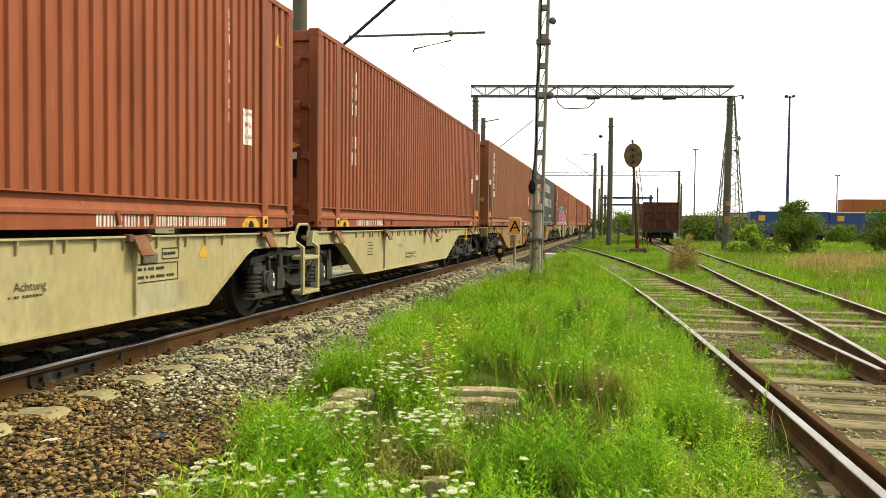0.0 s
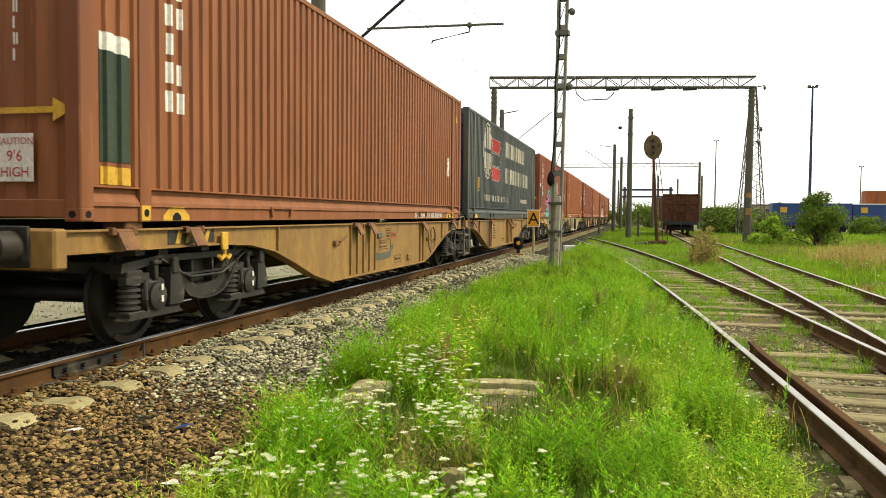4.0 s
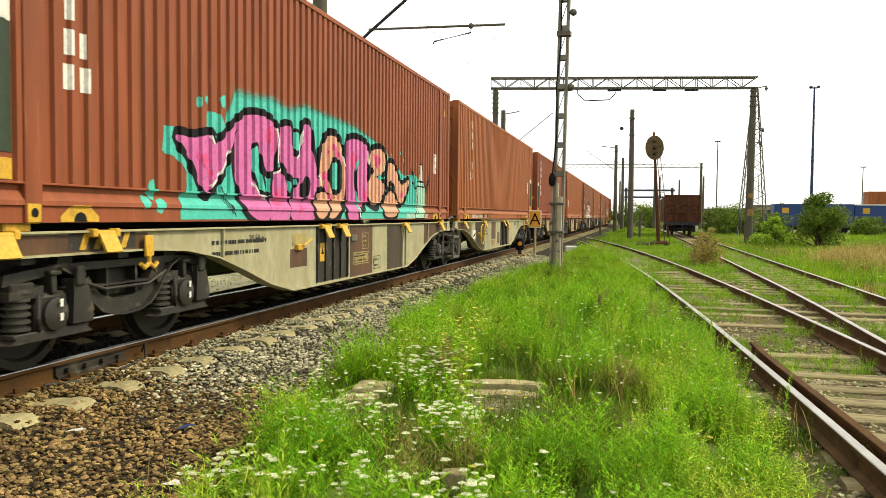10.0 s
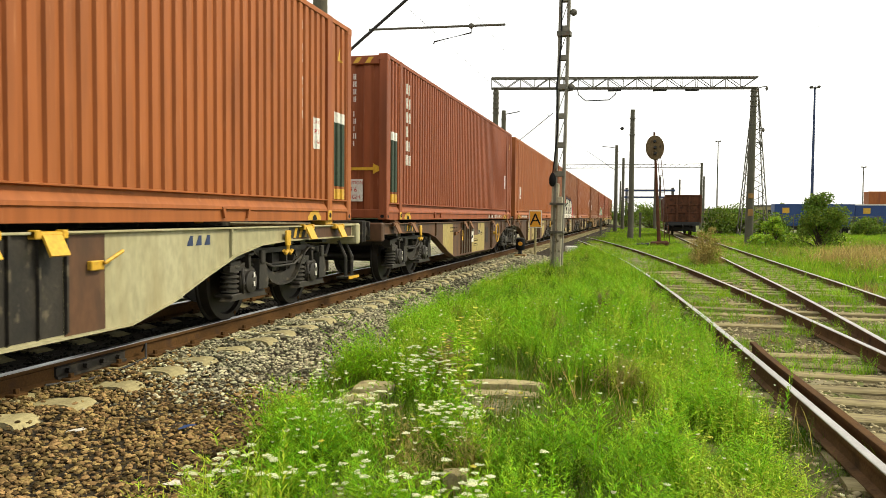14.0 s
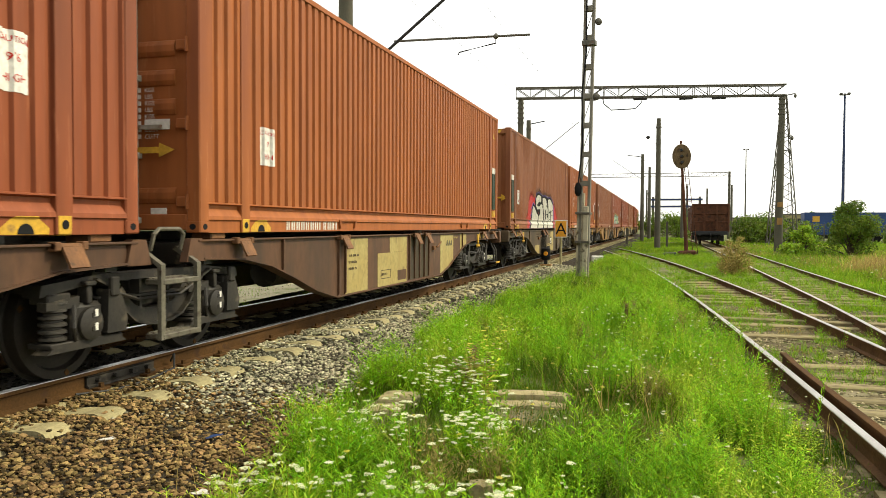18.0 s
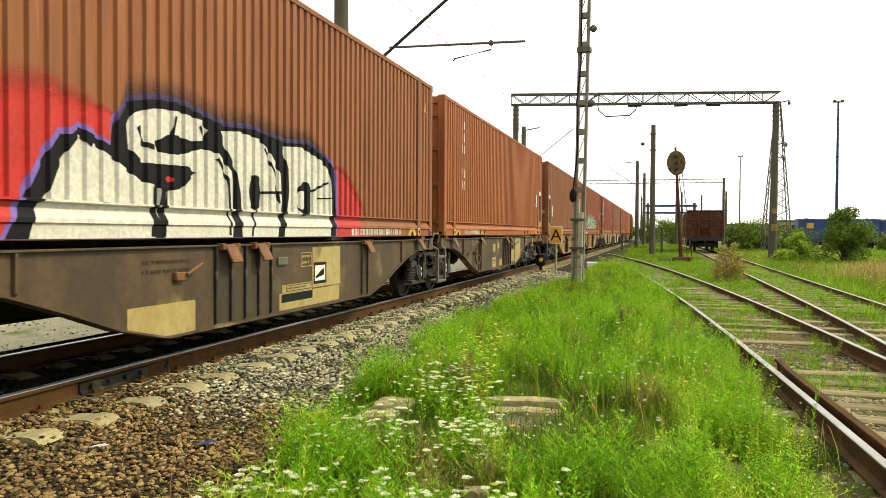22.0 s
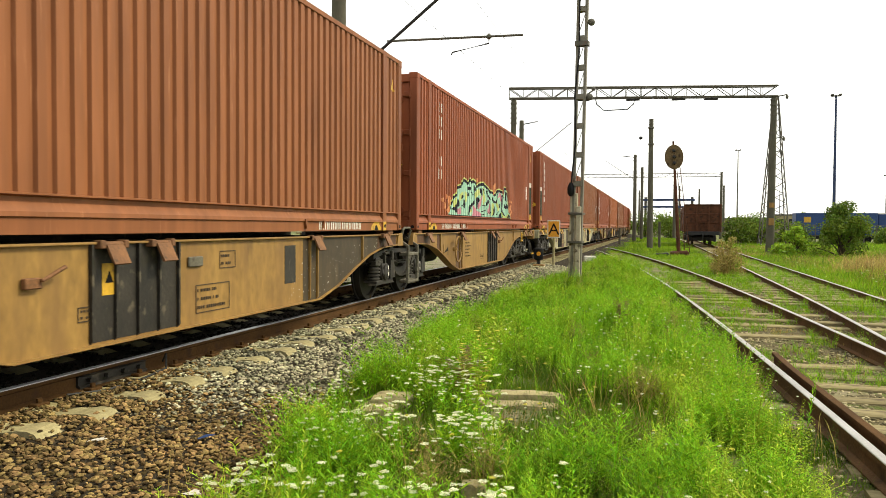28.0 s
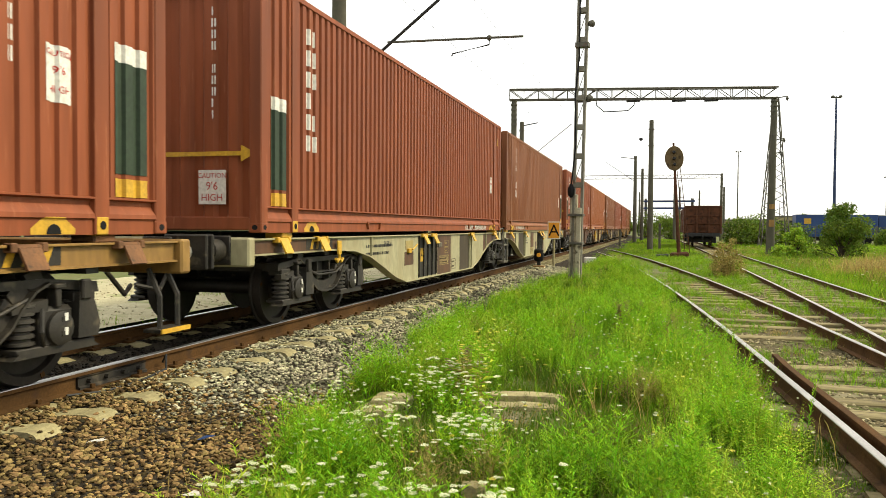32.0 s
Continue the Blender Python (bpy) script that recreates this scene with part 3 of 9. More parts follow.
    if style != "grey":
        sh = Shape().prism([(-0.05, 0.87), (0.96, 0.87), (0.96, 0.80), (1.14, 0.895), (0.96, 0.99), (0.96, 0.92), (-0.05, 0.92)], 1, 0.008, 0.014)
        part("arrow", sh.mesh("arrow", YELLOW), ob, wall_m, "yellow painted arrow")
        if not near_is_door:
            v, f = column_bars(11, 0.0, 2.55, 0.06, 1.42, 5 + number, skip=(4, 10))
            part("number_column", Shape().add([(u + 0.59, 0.005, z) for u, z in v], f).mesh("number_column", WHITE), ob, wall_m, "white bars of a stencilled number")
            plate = part("height_plate", Shape().box((0.42, 0.004, 0.32), (0.77, 0.014, 0.71), 0.003).mesh("height_plate", WHITE), ob, wall_m, "white height warning plate")
            v, f = merged(text_at("CAUTION", 0.082, 0.585, 0.62, True), text_at("9'6", 0.13, 0.585, 0.485, True), text_at("HIGH", 0.115, 0.585, 0.36, True))
            part("plate_writing", Shape().add([(u + 0.01, 0.001, z) for u, z in v], f).mesh("plate_writing", SPRAY_RED), plate)
    # the side that the camera passes
    low_is_front = not near_is_door
    fy = (lambda u: u) if low_is_front else (lambda u: BOX_L - u)      # from the waved end
    dy = (lambda u: BOX_L - u) if low_is_front else (lambda u: u)      # from the door end
    u0, u1 = sorted((fy(0.24), fy(0.68)))
    if style != "grey":
        decal(*polygons(rect(u0, 0.50, u1, 1.42)), "green_strip", GREEN_STRIP, ob, 0.006, "dark green reflective strip")
        decal(*polygons(rect(u0, 1.42, u1, 1.57)), "strip_cap", WHITE, ob, 0.006)
        decal(*polygons(rect(u0, 0.31, u1, 0.46)), "strip_foot", YELLOW, ob, 0.006)
        if named:
            decal(*column_bars(6, 1.5 if near_is_door else 1.18, 2.57, 0.30, 1.61, 3), "name_column", WHITE, ob, 0.004, "white bars of a large vertical name")
        decal(*column_bars(11, BOX_L - 1.75, 2.62, 0.065, 1.6, 8 + number, skip=(4, 10)), "number_column", WHITE, ob, 0.004, "white bars of a stencilled number")
        n = (23, 12, 20)[number % 3] if number % 3 != 1 else 12
        w = 2.25 if n > 12 else 1.55
        a = dy(1.8) if not low_is_front else dy(1.8) - w
        decal(*word_bars(n, a, 0.02, w, 0.105, 11 + number), "address_line", WHITE, ob, 0.004, "white bars of a web address")
        for c in (dy(1.2), fy(1.35)):
            decal(*polygons([(c - 0.22, 0.005), (c + 0.22, 0.005), (c + 0.22, 0.05), (c + 0.1, 0.135), (c - 0.1, 0.135), (c - 0.22, 0.05)]), "twistlock_mark", YELLOW, ob, 0.005, "yellow twistlock mark")
            decal(*polygons(arc(c, 0.008, 0.075, 0.075, 0, 180, 8)), "mark_centre", BLACK, ob, 0.008)
        c, zl = (BOX_L - 1.28, 0.98) if named else (1.36, 0.74)
        decal(*polygons(rect(c - 0.14, zl, c + 0.14, zl + 0.42)), "height_label", WHITE, ob, 0.005, "white height warning label")
        decal(*merged(text_at("CAUTION", 0.062, c, zl + 0.34, True), text_at("9'6", 0.085, c, zl + 0.21, True), text_at("HIGH", 0.08, c, zl + 0.07, True)), "label_writing", SPRAY_RED, ob, 0.008)
        decal(*polygons([(BOX_L - 0.55, 2.32), (BOX_L - 0.35, 2.32), (BOX_L - 0.45, 2.52)]), "warning_triangle", YELLOW, ob, 0.005)
    return ob


def roof_sheet():
    s = Shape()
    n = 60
    v = []
    for i in range(n + 1):
        y = 0.1 + (BOX_L - 0.2) * i / n
        z = BOX_H - 0.03 + (0.02 if i % 2 else 0.0)
        v += [(-HW + 0.05, y, z), (HW - 0.05, y, z)]
    s.add(v, [(2 * i, 2 * i + 1, 2 * i + 3, 2 * i + 2) for i in range(n)])
    return s


def end_wall():
    s = Shape()
    v, k = [], 0
    x = -HW + 0.15
    xs = []
    while x < HW - 0.15:
        xs += [(x, 0.0), (x + 0.11, 0.0), (x + 0.155, 0.045), (x + 0.265, 0.045)]
        x += 0.31
    for x, d in xs:
        x = min(x, HW - 0.15)
        v += [(x, 0.035 + d, 0.16), (x, 0.035 + d, BOX_H - 0.16)]
    return s.add(v, [(2 * i, 2 * i + 2, 2 * i + 3, 2 * i + 1) for i in range(len(xs) - 1)])


def paint_grey_box(ob):
    """The freight firm's signs on the slate-grey box: name and logo as plain shapes."""
    for k, (z, u0, w, n) in enumerate(((2.03, 6.04, 4.5, 8), (1.16, 5.98, 5.65, 11))):
        decal(*word_bars(n, u0, z, w, 0.51, 21 + k), "name_line", CREAM_LETTER, ob, 0.004, "cream bars of the firm's name")
    decal(*word_bars(29, 2.09, 0.51, 4.6, 0.18, 31, skip=(14, 24)), "small_name_line", CREAM_LETTER, ob, 0.004)
    decal(*word_bars(11, 9.4, 0.55, 2.1, 0.14, 32), "address_line", CREAM_LETTER, ob, 0.004)
    decal(*polygons(rect(1.31, 0.75, 1.60, 1.14)), "height_label", YELLOW, ob, 0.005, "yellow height warning label")
    decal(*merged(text_at("CAUTION", 0.065, 1.455, 1.04, True), text_at("9'6", 0.09, 1.455, 0.91, True), text_at("HIGH", 0.085, 1.455, 0.78, True)), "label_writing", BLACK, ob, 0.008)
    cu, cz = 2.80, 1.98
    ring_o, ring_i = arc(cu, cz, 0.64, 0.83, 0, 360, 32), arc(cu, cz, 0.60, 0.78, 0, 360, 32)
    v = ring_o + ring_i
    decal(v, [(i, i + 1, 34 + i, 33 + i) for i in range(32)], "logo_ring", CREAM_LETTER, ob, 0.004, "cream globe ring of a round logo")
    for k, off in enumerate((-0.38, -0.13, 0.13, 0.38)):
        h = 0.72 * math.sqrt(max(0.05, 1 - (off / 0.56) ** 2))
        decal(*polygons(rect(cu + off - 0.085, cz - h, cu + off + 0.085, cz - 0.06), rect(cu + off - 0.085, cz + 0.06, cu + off + 0.085, cz + h)), "logo_bar", CREAM_LETTER, ob, 0.004)
    for z0, m, nm in ((1.17, SPRAY_RED, "red arm of the logo"), (1.60, BOX_GREY, "grey arm of the logo"), (2.04, SPRAY_RED, "red arm of the logo")):
        o = [(3.42, z0), (4.72, z0), (4.98, z0 + 0.19), (4.86, z0 + 0.37), (3.44, z0 + 0.37), (3.54, z0 + 0.18)]
        decal(*polygons(grown(o, 0.022)), "logo_arm_edge", CREAM_LETTER, ob, 0.004)
        decal(*polygons(o), "logo_arm", m, ob, 0.006, nm)
    decal(*polygons(rect(9.8, 0.03, 10.25, 0.13)), "orange_label", YELLOW, ob, 0.005)
    for c in (1.2, BOX_L - 1.25):
        decal(*polygons([(c - 0.2, 0.005), (c + 0.2, 0.005), (c + 0.1, 0.12), (c - 0.1, 0.12)]), "twistlock_mark", ORANGE, ob, 0.005)


def fill_outline(o):
    """Triangles of an uneven outline."""
    from mathutils.geometry import tessellate_polygon
    return o, [tuple(t) for t in tessellate_polygon([[Vector((u, z, 0)) for u, z in o]])]


def rounded(points, n=4):
    """A soft closed outline through a few points."""
    out, m = [], len(points)
    for i in range(m):
        p0, p1, p2, p3 = (points[(i + k - 1) % m] for k in range(4))
        for k in range(n):
            t = k / n
            out.append(tuple(0.5 * (2 * b + (c - a) * t + (2 * a - 5 * b + 4 * c - d) * t * t + (3 * b - a - 3 * c + d) * t ** 3) for a, b, c, d in zip(p0, p1, p2, p3)))
    return out


def above(outline, z=0.006):
    return [(u, max(q, z)) for u, q in outline]


def oval(cu, cz, ru, rz, n=24):
    return arc(cu, cz, ru, rz, 0, 360 - 360 / n, n - 1)


def mist_paint(name, c):
    """Sprayed paint that thins out over the steel as its dots grow sparse."""
    m = material(name, c, tuple(0.85 * x for x in c), 0.6, scale=4, fine=25, bump=0.02)
    n, l = m.node_tree.nodes, m.node_tree.links
    at_node, tex, tc, sub, ramp = n.new("ShaderNodeAttribute"), n.new("ShaderNodeTexNoise"), n.new("ShaderNodeTexCoord"), n.new("ShaderNodeMath"), n.new("ShaderNodeMapRange")
    at_node.attribute_name = "spray"
    tex.inputs["Scale"].default_value, tex.inputs["Detail"].default_value = 90.0, 2.0
    l.new(tc.outputs["Object"], tex.inputs["Vector"])
    sub.operation = "SUBTRACT"
    l.new(at_node.outputs["Fac"], sub.inputs[0])
    l.new(tex.outputs[0], sub.inputs[1])
    ramp.inputs["From Min"].default_value, ramp.inputs["From Max"].default_value = -0.42, 0.42
    l.new(sub.outputs[0], ramp.inputs["Value"])
    l.new(ramp.outputs[0], n["Principled BSDF"].inputs["Alpha"])
    return m


TEAL_MIST = mist_paint("spray_mist_turquoise", (0.07, 0.53, 0.43))
RED_MIST = mist_paint("spray_mist_red", (0.50, 0.028, 0.018))
SMOKE_MIST = mist_paint("spray_mist_dark", (0.03, 0.03, 0.032))
DEEP_PINK = material("spray_deep_pink", (0.72, 0.09, 0.26), (0.62, 0.07, 0.22), 0.55, scale=4, fine=25, bump=0.02)


def mist(ob, line, width, mat, lift, full=1.0, name="spray_mist"):
    """A band of thinning spray along the upper side of a line of (u, z)."""
    bm = bmesh.new()
    dens = bm.verts.layers.float.new("spray")
    rows = []
    for i, (u, z) in enumerate(line):
        row = []
        w = width * (0.15 if i in (0, len(line) - 1) else 1.0)
        for k, f in enumerate((full, 0.55 * full, 0.0)):
            p = bm.verts.new((0, u, z + w * k / 2))
            p[dens] = f
            row.append(p)
        rows.append(row)
    for r0, r1 in zip(rows, rows[1:]):
        for k in range(2):
            bm.faces.new((r0[k], r1[k], r1[k + 1], r0[k + 1]))
    lo, hi = min(p[0] for p in line), max(p[0] for p in line)
    for y in WAVE_BREAKS:
        if lo < y < hi:
            bmesh.ops.bisect_plane(bm, geom=bm.verts[:] + bm.edges[:] + bm.faces[:], dist=1e-5, plane_co=(0, y, 0), plane_no=(0, 1, 0))
    for p in bm.verts:
        p.co.x = side_x(p.co.y, p.co.z) + lift
    me = bpy.data.meshes.new(name)
    bm.to_mesh(me)
    bm.free()
    me.materials.append(mat)
    return part(name, me, ob)


def sprayed(ob, name, outline, mat, lift, edge=0.0, edge_mat=None, soft=True):
    """A painted form, with a darker line round it where edge is given."""
    o = rounded(outline) if soft else outline
    if edge:
        decal(*fill_outline(above(grown(o, edge))), name + "_edge", edge_mat or BLACK, ob, lift - 0.002)
    return decal(*fill_outline(above(o)), name, mat, ob, lift)


def bubble_graffiti(ob):
    """Pink and peach bubble letters with black lines on a turquoise cloud."""
    top = [(2.48, 0.9), (3.06, 0.91), (3.22, 0.97), (3.28, 1.13), (3.5, 1.13), (3.6, 1.0), (3.69, 1.15), (3.8, 1.33), (4.19, 1.34), (4.68, 1.38), (5.11, 1.31), (5.67, 1.42), (6.15, 1.4), (6.87, 1.38), (7.6, 1.34), (8.7, 1.27), (9.2, 1.12), (10.12, 0.82), (10.85, 0.88), (11.45, 0.72)]
    cloud = top + [(11.6, 0.02), (2.75, 0.02), (2.74, 0.22), (2.84, 0.32), (2.85, 0.48), (2.72, 0.6), (2.44, 0.66)]
    sprayed(ob, "cloud", cloud, TEAL, 0.003, soft=False)
    mist(ob, top[5:16], 0.15, TEAL_MIST, 0.0035)
    for k, (u, z, r) in enumerate(((3.1, 1.2, 0.045), (3.24, 1.24, 0.05), (3.55, 1.27, 0.06), (9.38, 1.14, 0.05), (9.94, 1.22, 0.05), (10.1, 1.1, 0.04), (2.3, 0.3, 0.08), (2.2, 0.18, 0.06), (2.42, 0.15, 0.07))):
        decal(*polygons(blob(u, z, r, r * 1.1, k, 14)), "cloud_spot", TEAL, ob, 0.003)
    seven = [(2.68, 0.83), (2.99, 0.83), (3.3, 0.89), (3.35, 0.80), (3.53, 0.86), (3.75, 1.02), (3.94, 1.12), (3.8, 0.92), (3.66, 0.72), (3.51, 0.53), (3.24, 0.29), (3.09, 0.39), (2.95, 0.59), (2.78, 0.74)]
    cee = [(3.96, 1.15), (4.29, 1.22), (4.59, 1.21), (4.82, 1.10), (4.80, 0.87), (4.72, 0.62), (4.5, 0.61), (4.42, 0.78), (4.29, 0.91), (4.17, 0.83), (4.14, 0.67), (4.22, 0.49), (4.33, 0.33), (4.6, 0.25), (4.62, 0.01), (4.3, 0.02), (4.02, 0.16), (3.86, 0.4), (3.79, 0.64), (3.84, 0.92)]
    wye = [(4.88, 1.09), (5.18, 1.19), (5.23, 0.95), (5.35, 0.82), (5.52, 0.87), (5.58, 1.24), (5.81, 1.23), (5.92, 0.88), (6.08, 0.6), (6.22, 0.37), (6.08, 0.16), (5.94, 0.01), (5.27, 0.01), (5.24, 0.3), (5.45, 0.53), (5.24, 0.56), (4.95, 0.74)]
    lobe = [(4.70, 0.52), (4.95, 0.6), (5.14, 0.29), (5.16, 0.01), (4.66, 0.01), (4.67, 0.28)]
    enn = [(7.14, 1.10), (7.38, 1.24), (7.83, 1.24), (8.14, 1.13), (8.1, 0.78), (7.98, 0.28), (7.68, 0.25), (7.6, 0.75), (7.77, 1.0), (7.46, 0.78), (7.49, 0.41), (7.70, 0.01), (7.28, 0.01), (7.14, 0.44)]
    eee = [(8.26, 1.12), (8.79, 1.20), (9.02, 1.03), (8.86, 0.80), (8.5, 0.72), (8.92, 0.62), (8.87, 0.41), (8.52, 0.24), (8.16, 0.34), (8.14, 0.63), (8.39, 0.8), (8.22, 0.94)]
    ay = [(9.15, 0.94), (9.43, 1.0), (9.7, 0.83), (9.95, 0.64), (10.45, 0.75), (10.21, 0.45), (9.95, 0.3), (9.72, 0.38), (9.54, 0.6), (9.31, 0.7), (9.13, 0.58)]
    foot = [(8.9, 0.28), (9.31, 0.51), (9.68, 0.32), (9.70, 0.08), (9.09, 0.06)]
    for k, (o, m, e) in enumerate(((seven, PINK, 0.085), (cee, PINK, 0.085), (wye, PINK, 0.085), (lobe, PINK, 0.05), (oval(6.60, 0.62, 0.50, 0.60), PEACH, 0.11), (enn, PINK, 0.10), (eee, PEACH, 0.10), (ay, PEACH, 0.09), (foot, PEACH, 0.07))):
        sprayed(ob, "bubble_letter", o, m, 0.0065 + 0.0004 * k, e, soft=k != 4)
    sprayed(ob, "letter_hollow", oval(6.72, 0.64, 0.27, 0.28), BLACK, 0.0104, soft=False)
    sprayed(ob, "hollow_fill", oval(6.69, 0.64, 0.13, 0.20), TEAL, 0.0112, soft=False)
    sprayed(ob, "bubble", oval(6.22, 0.21, 0.25, 0.19), PEACH, 0.0112, 0.08, soft=False)
    for o in ([(4.20, 0.80), (4.30, 0.86), (4.36, 0.7), (4.44, 0.5), (4.5, 0.34), (4.36, 0.4), (4.24, 0.55), (4.18, 0.68)], [(5.27, 1.1), (5.45, 1.12), (5.44, 0.92), (5.33, 0.9)]):
        sprayed(ob, "hollow_fill", o, TEAL, 0.0052, 0.05)
    sprayed(ob, "letter_hollow", [(5.5, 0.42), (5.66, 0.6), (5.8, 0.5), (5.72, 0.32), (5.58, 0.26)], BLACK, 0.0104)
    for p, w in (([(3.30, 0.36), (3.5, 0.52), (3.68, 0.76)], 0.03), ([(3.3, 0.88), (3.36, 0.80)], 0.03), ([(4.80, 1.12), (4.85, 1.0), (4.83, 0.7)], 0.035), ([(4.20, 0.44), (4.35, 0.31), (4.55, 0.26)], 0.03), ([(5.56, 1.18), (5.5, 0.88), (5.36, 0.8)], 0.03),
                 ([(6.1, 0.62), (6.25, 0.38)], 0.03), ([(6.95, 1.05), (7.08, 0.8)], 0.035), ([(8.12, 1.12), (8.16, 0.9)], 0.03), ([(7.66, 0.35), (7.78, 0.04)], 0.035), ([(9.0, 1.06), (8.92, 0.84)], 0.03), ([(4.72, 0.56), (4.95, 0.64)], 0.025)):
        decal(*quads(stroke(p, w)), "highlight", WHITE, ob, 0.0125)
    for k, (u, z, r) in enumerate(((3.2, 0.62, 0.09), (3.05, 0.66, 0.045), (3.28, 0.50, 0.045), (4.62, 1.02, 0.11), (4.7, 0.86, 0.05), (6.42, 0.98, 0.05), (6.62, 1.05, 0.06), (6.75, 0.98, 0.09), (6.9, 0.9, 0.05), (6.3, 0.62, 0.07), (6.36, 0.48, 0.09),
                                     (6.5, 0.34, 0.05), (7.45, 0.92, 0.14), (8.0, 0.4, 0.1), (8.6, 0.98, 0.12), (8.42, 1.06, 0.05), (9.95, 0.46, 0.08), (4.85, 0.28, 0.12), (5.5, 0.14, 0.06))):
        decal(*polygons(blob(u, z, r, r * 0.95, k + 40, 14)), "letter_spot", DEEP_PINK, ob, 0.0125)
    for k in range(4):
        decal(*quads(stroke([(3.5 + 0.07 * k, 0.36 - 0.06 * k), (3.62 + 0.07 * k, 0.14 - 0.03 * k)], 0.018)), "thin_stroke", BLACK, ob, 0.0055)
    # a plain spray can with splashes round it
    sprayed(ob, "can", [(10.98, 0.03), (11.60, 0.03), (11.60, 0.60), (11.5, 0.74), (11.10, 0.74), (10.98, 0.60)], SPRAY_BLUE, 0.0065, 0.03, soft=False)
    sprayed(ob, "can_cap", [(11.16, 0.78), (11.44, 0.78), (11.40, 0.92), (11.34, 1.1), (11.24, 1.1), (11.2, 0.92)], SPRAY_GREY, 0.0065, 0.025, soft=False)
    for p in ([(10.95, 0.6), (10.8, 0.75), (10.7, 1.02)], [(10.9, 0.55), (10.66, 0.8), (10.58, 0.98)], [(11.64, 0.55), (11.85, 0.7), (12.0, 1.02)], [(11.64, 0.62), (11.9, 0.82), (11.94, 0.98)], [(11.06, 0.66), (11.54, 0.66)], [(11.1, 0.1), (11.1, 0.5)]):
        decal(*quads(stroke(p, 0.028)), "thin_stroke", INK, ob, 0.0085)


def silver_graffiti(ob):
    """Silver letters with black lines before a red mist."""
    red_top = [(3.1, 0.25), (3.2, 0.7), (3.43, 0.94), (3.82, 0.99), (4.62, 1.0)]
    sprayed(ob, "red_ground", [(3.0, 0.01), (3.1, 0.25), (3.2, 0.7), (3.43, 0.94), (3.82, 0.99), (4.62, 1.0), (4.9, 0.01)], SPRAY_RED, 0.003, soft=False)
    sprayed(ob, "red_ground", [(8.9, 0.01), (8.9, 0.98), (9.4, 0.78), (9.9, 0.45), (10.1, 0.01)], SPRAY_RED, 0.003, soft=False)
    mist(ob, [(2.75, 0.31), (3.1, 0.34)] + red_top[1:], 0.3, RED_MIST, 0.0034)
    mist(ob, [(8.9, 0.95), (9.4, 0.76), (9.9, 0.43), (10.2, 0.31)], 0.26, RED_MIST, 0.0034)
    edge = [(3.46, 0.01), (3.57, 0.19), (3.79, 0.56), (3.97, 0.79), (4.09, 0.8), (4.18, 0.87), (4.55, 0.75), (4.57, 0.92), (4.74, 1.15), (5.1, 1.23), (5.45, 1.25), (5.94, 1.18), (6.26, 1.14), (6.81, 1.18), (7.58, 1.12), (8.23, 1.17), (8.88, 1.0), (9.06, 0.86), (9.08, 0.01)]
    sprayed(ob, "violet_edge", [(u, z) for u, z in above(grown(edge, 0.05))], SPRAY_VIOLET, 0.005, soft=False)
    mist(ob, edge[7:17], 0.24, SMOKE_MIST, 0.0056, 0.6)
    sprayed(ob, "black_edge", edge, BLACK, 0.0068, soft=False)
    ay = [(3.67, 0.01), (3.74, 0.22), (3.86, 0.35), (3.97, 0.58), (4.18, 0.81), (4.38, 0.73), (4.62, 0.63), (4.89, 0.5), (5.18, 0.47), (5.16, 0.23), (5.11, 0.01)]
    ess = [(4.74, 0.96), (4.81, 1.07), (5.1, 1.15), (5.45, 1.17), (5.83, 1.14), (5.92, 1.06), (5.86, 0.95), (5.63, 0.92), (5.45, 0.95), (5.27, 0.94), (5.12, 0.86), (5.16, 0.77), (5.45, 0.77), (5.83, 0.87), (6.12, 0.85), (6.36, 0.69), (6.42, 0.39), (6.40, 0.01), (5.24, 0.01), (5.24, 0.42), (5.50, 0.47),
           (5.62, 0.56), (5.73, 0.63), (5.58, 0.68), (5.27, 0.67), (4.93, 0.66), (4.77, 0.76)]
    dee = [(6.15, 1.08), (6.5, 1.12), (6.94, 1.09), (7.21, 0.96), (7.44, 0.74), (7.47, 0.43), (7.40, 0.01), (6.60, 0.01), (6.56, 0.28), (6.54, 0.48), (6.46, 0.72), (6.28, 0.90)]
    bow = [(7.50, 1.07), (7.97, 1.11), (8.59, 1.0), (8.88, 0.84), (8.93, 0.48), (8.90, 0.01), (7.56, 0.01), (7.60, 0.26), (7.66, 0.54), (7.64, 0.82)]
    for o in (ay, ess, dee, bow):
        decal(*fill_outline(above(o, 0.008)), "silver_letter", SPRAY_GREY, ob, 0.009)
    for o in (oval(6.86, 0.5, 0.15, 0.19, 16), oval(8.1, 0.48, 0.2, 0.22, 16), [(4.98, 0.62), (5.5, 0.66), (5.62, 0.56), (5.5, 0.46), (5.2, 0.44), (4.96, 0.52)]):
        sprayed(ob, "letter_hollow", o, BLACK, 0.0105, soft=False)
    decal(*polygons(oval(5.3, 0.54, 0.07, 0.03, 10)), "letter_spot", SPRAY_RED, ob, 0.012)
    sprayed(ob, "hollow_fill", oval(8.0, 0.46, 0.09, 0.12, 12), SPRAY_GREY, 0.012, soft=False)
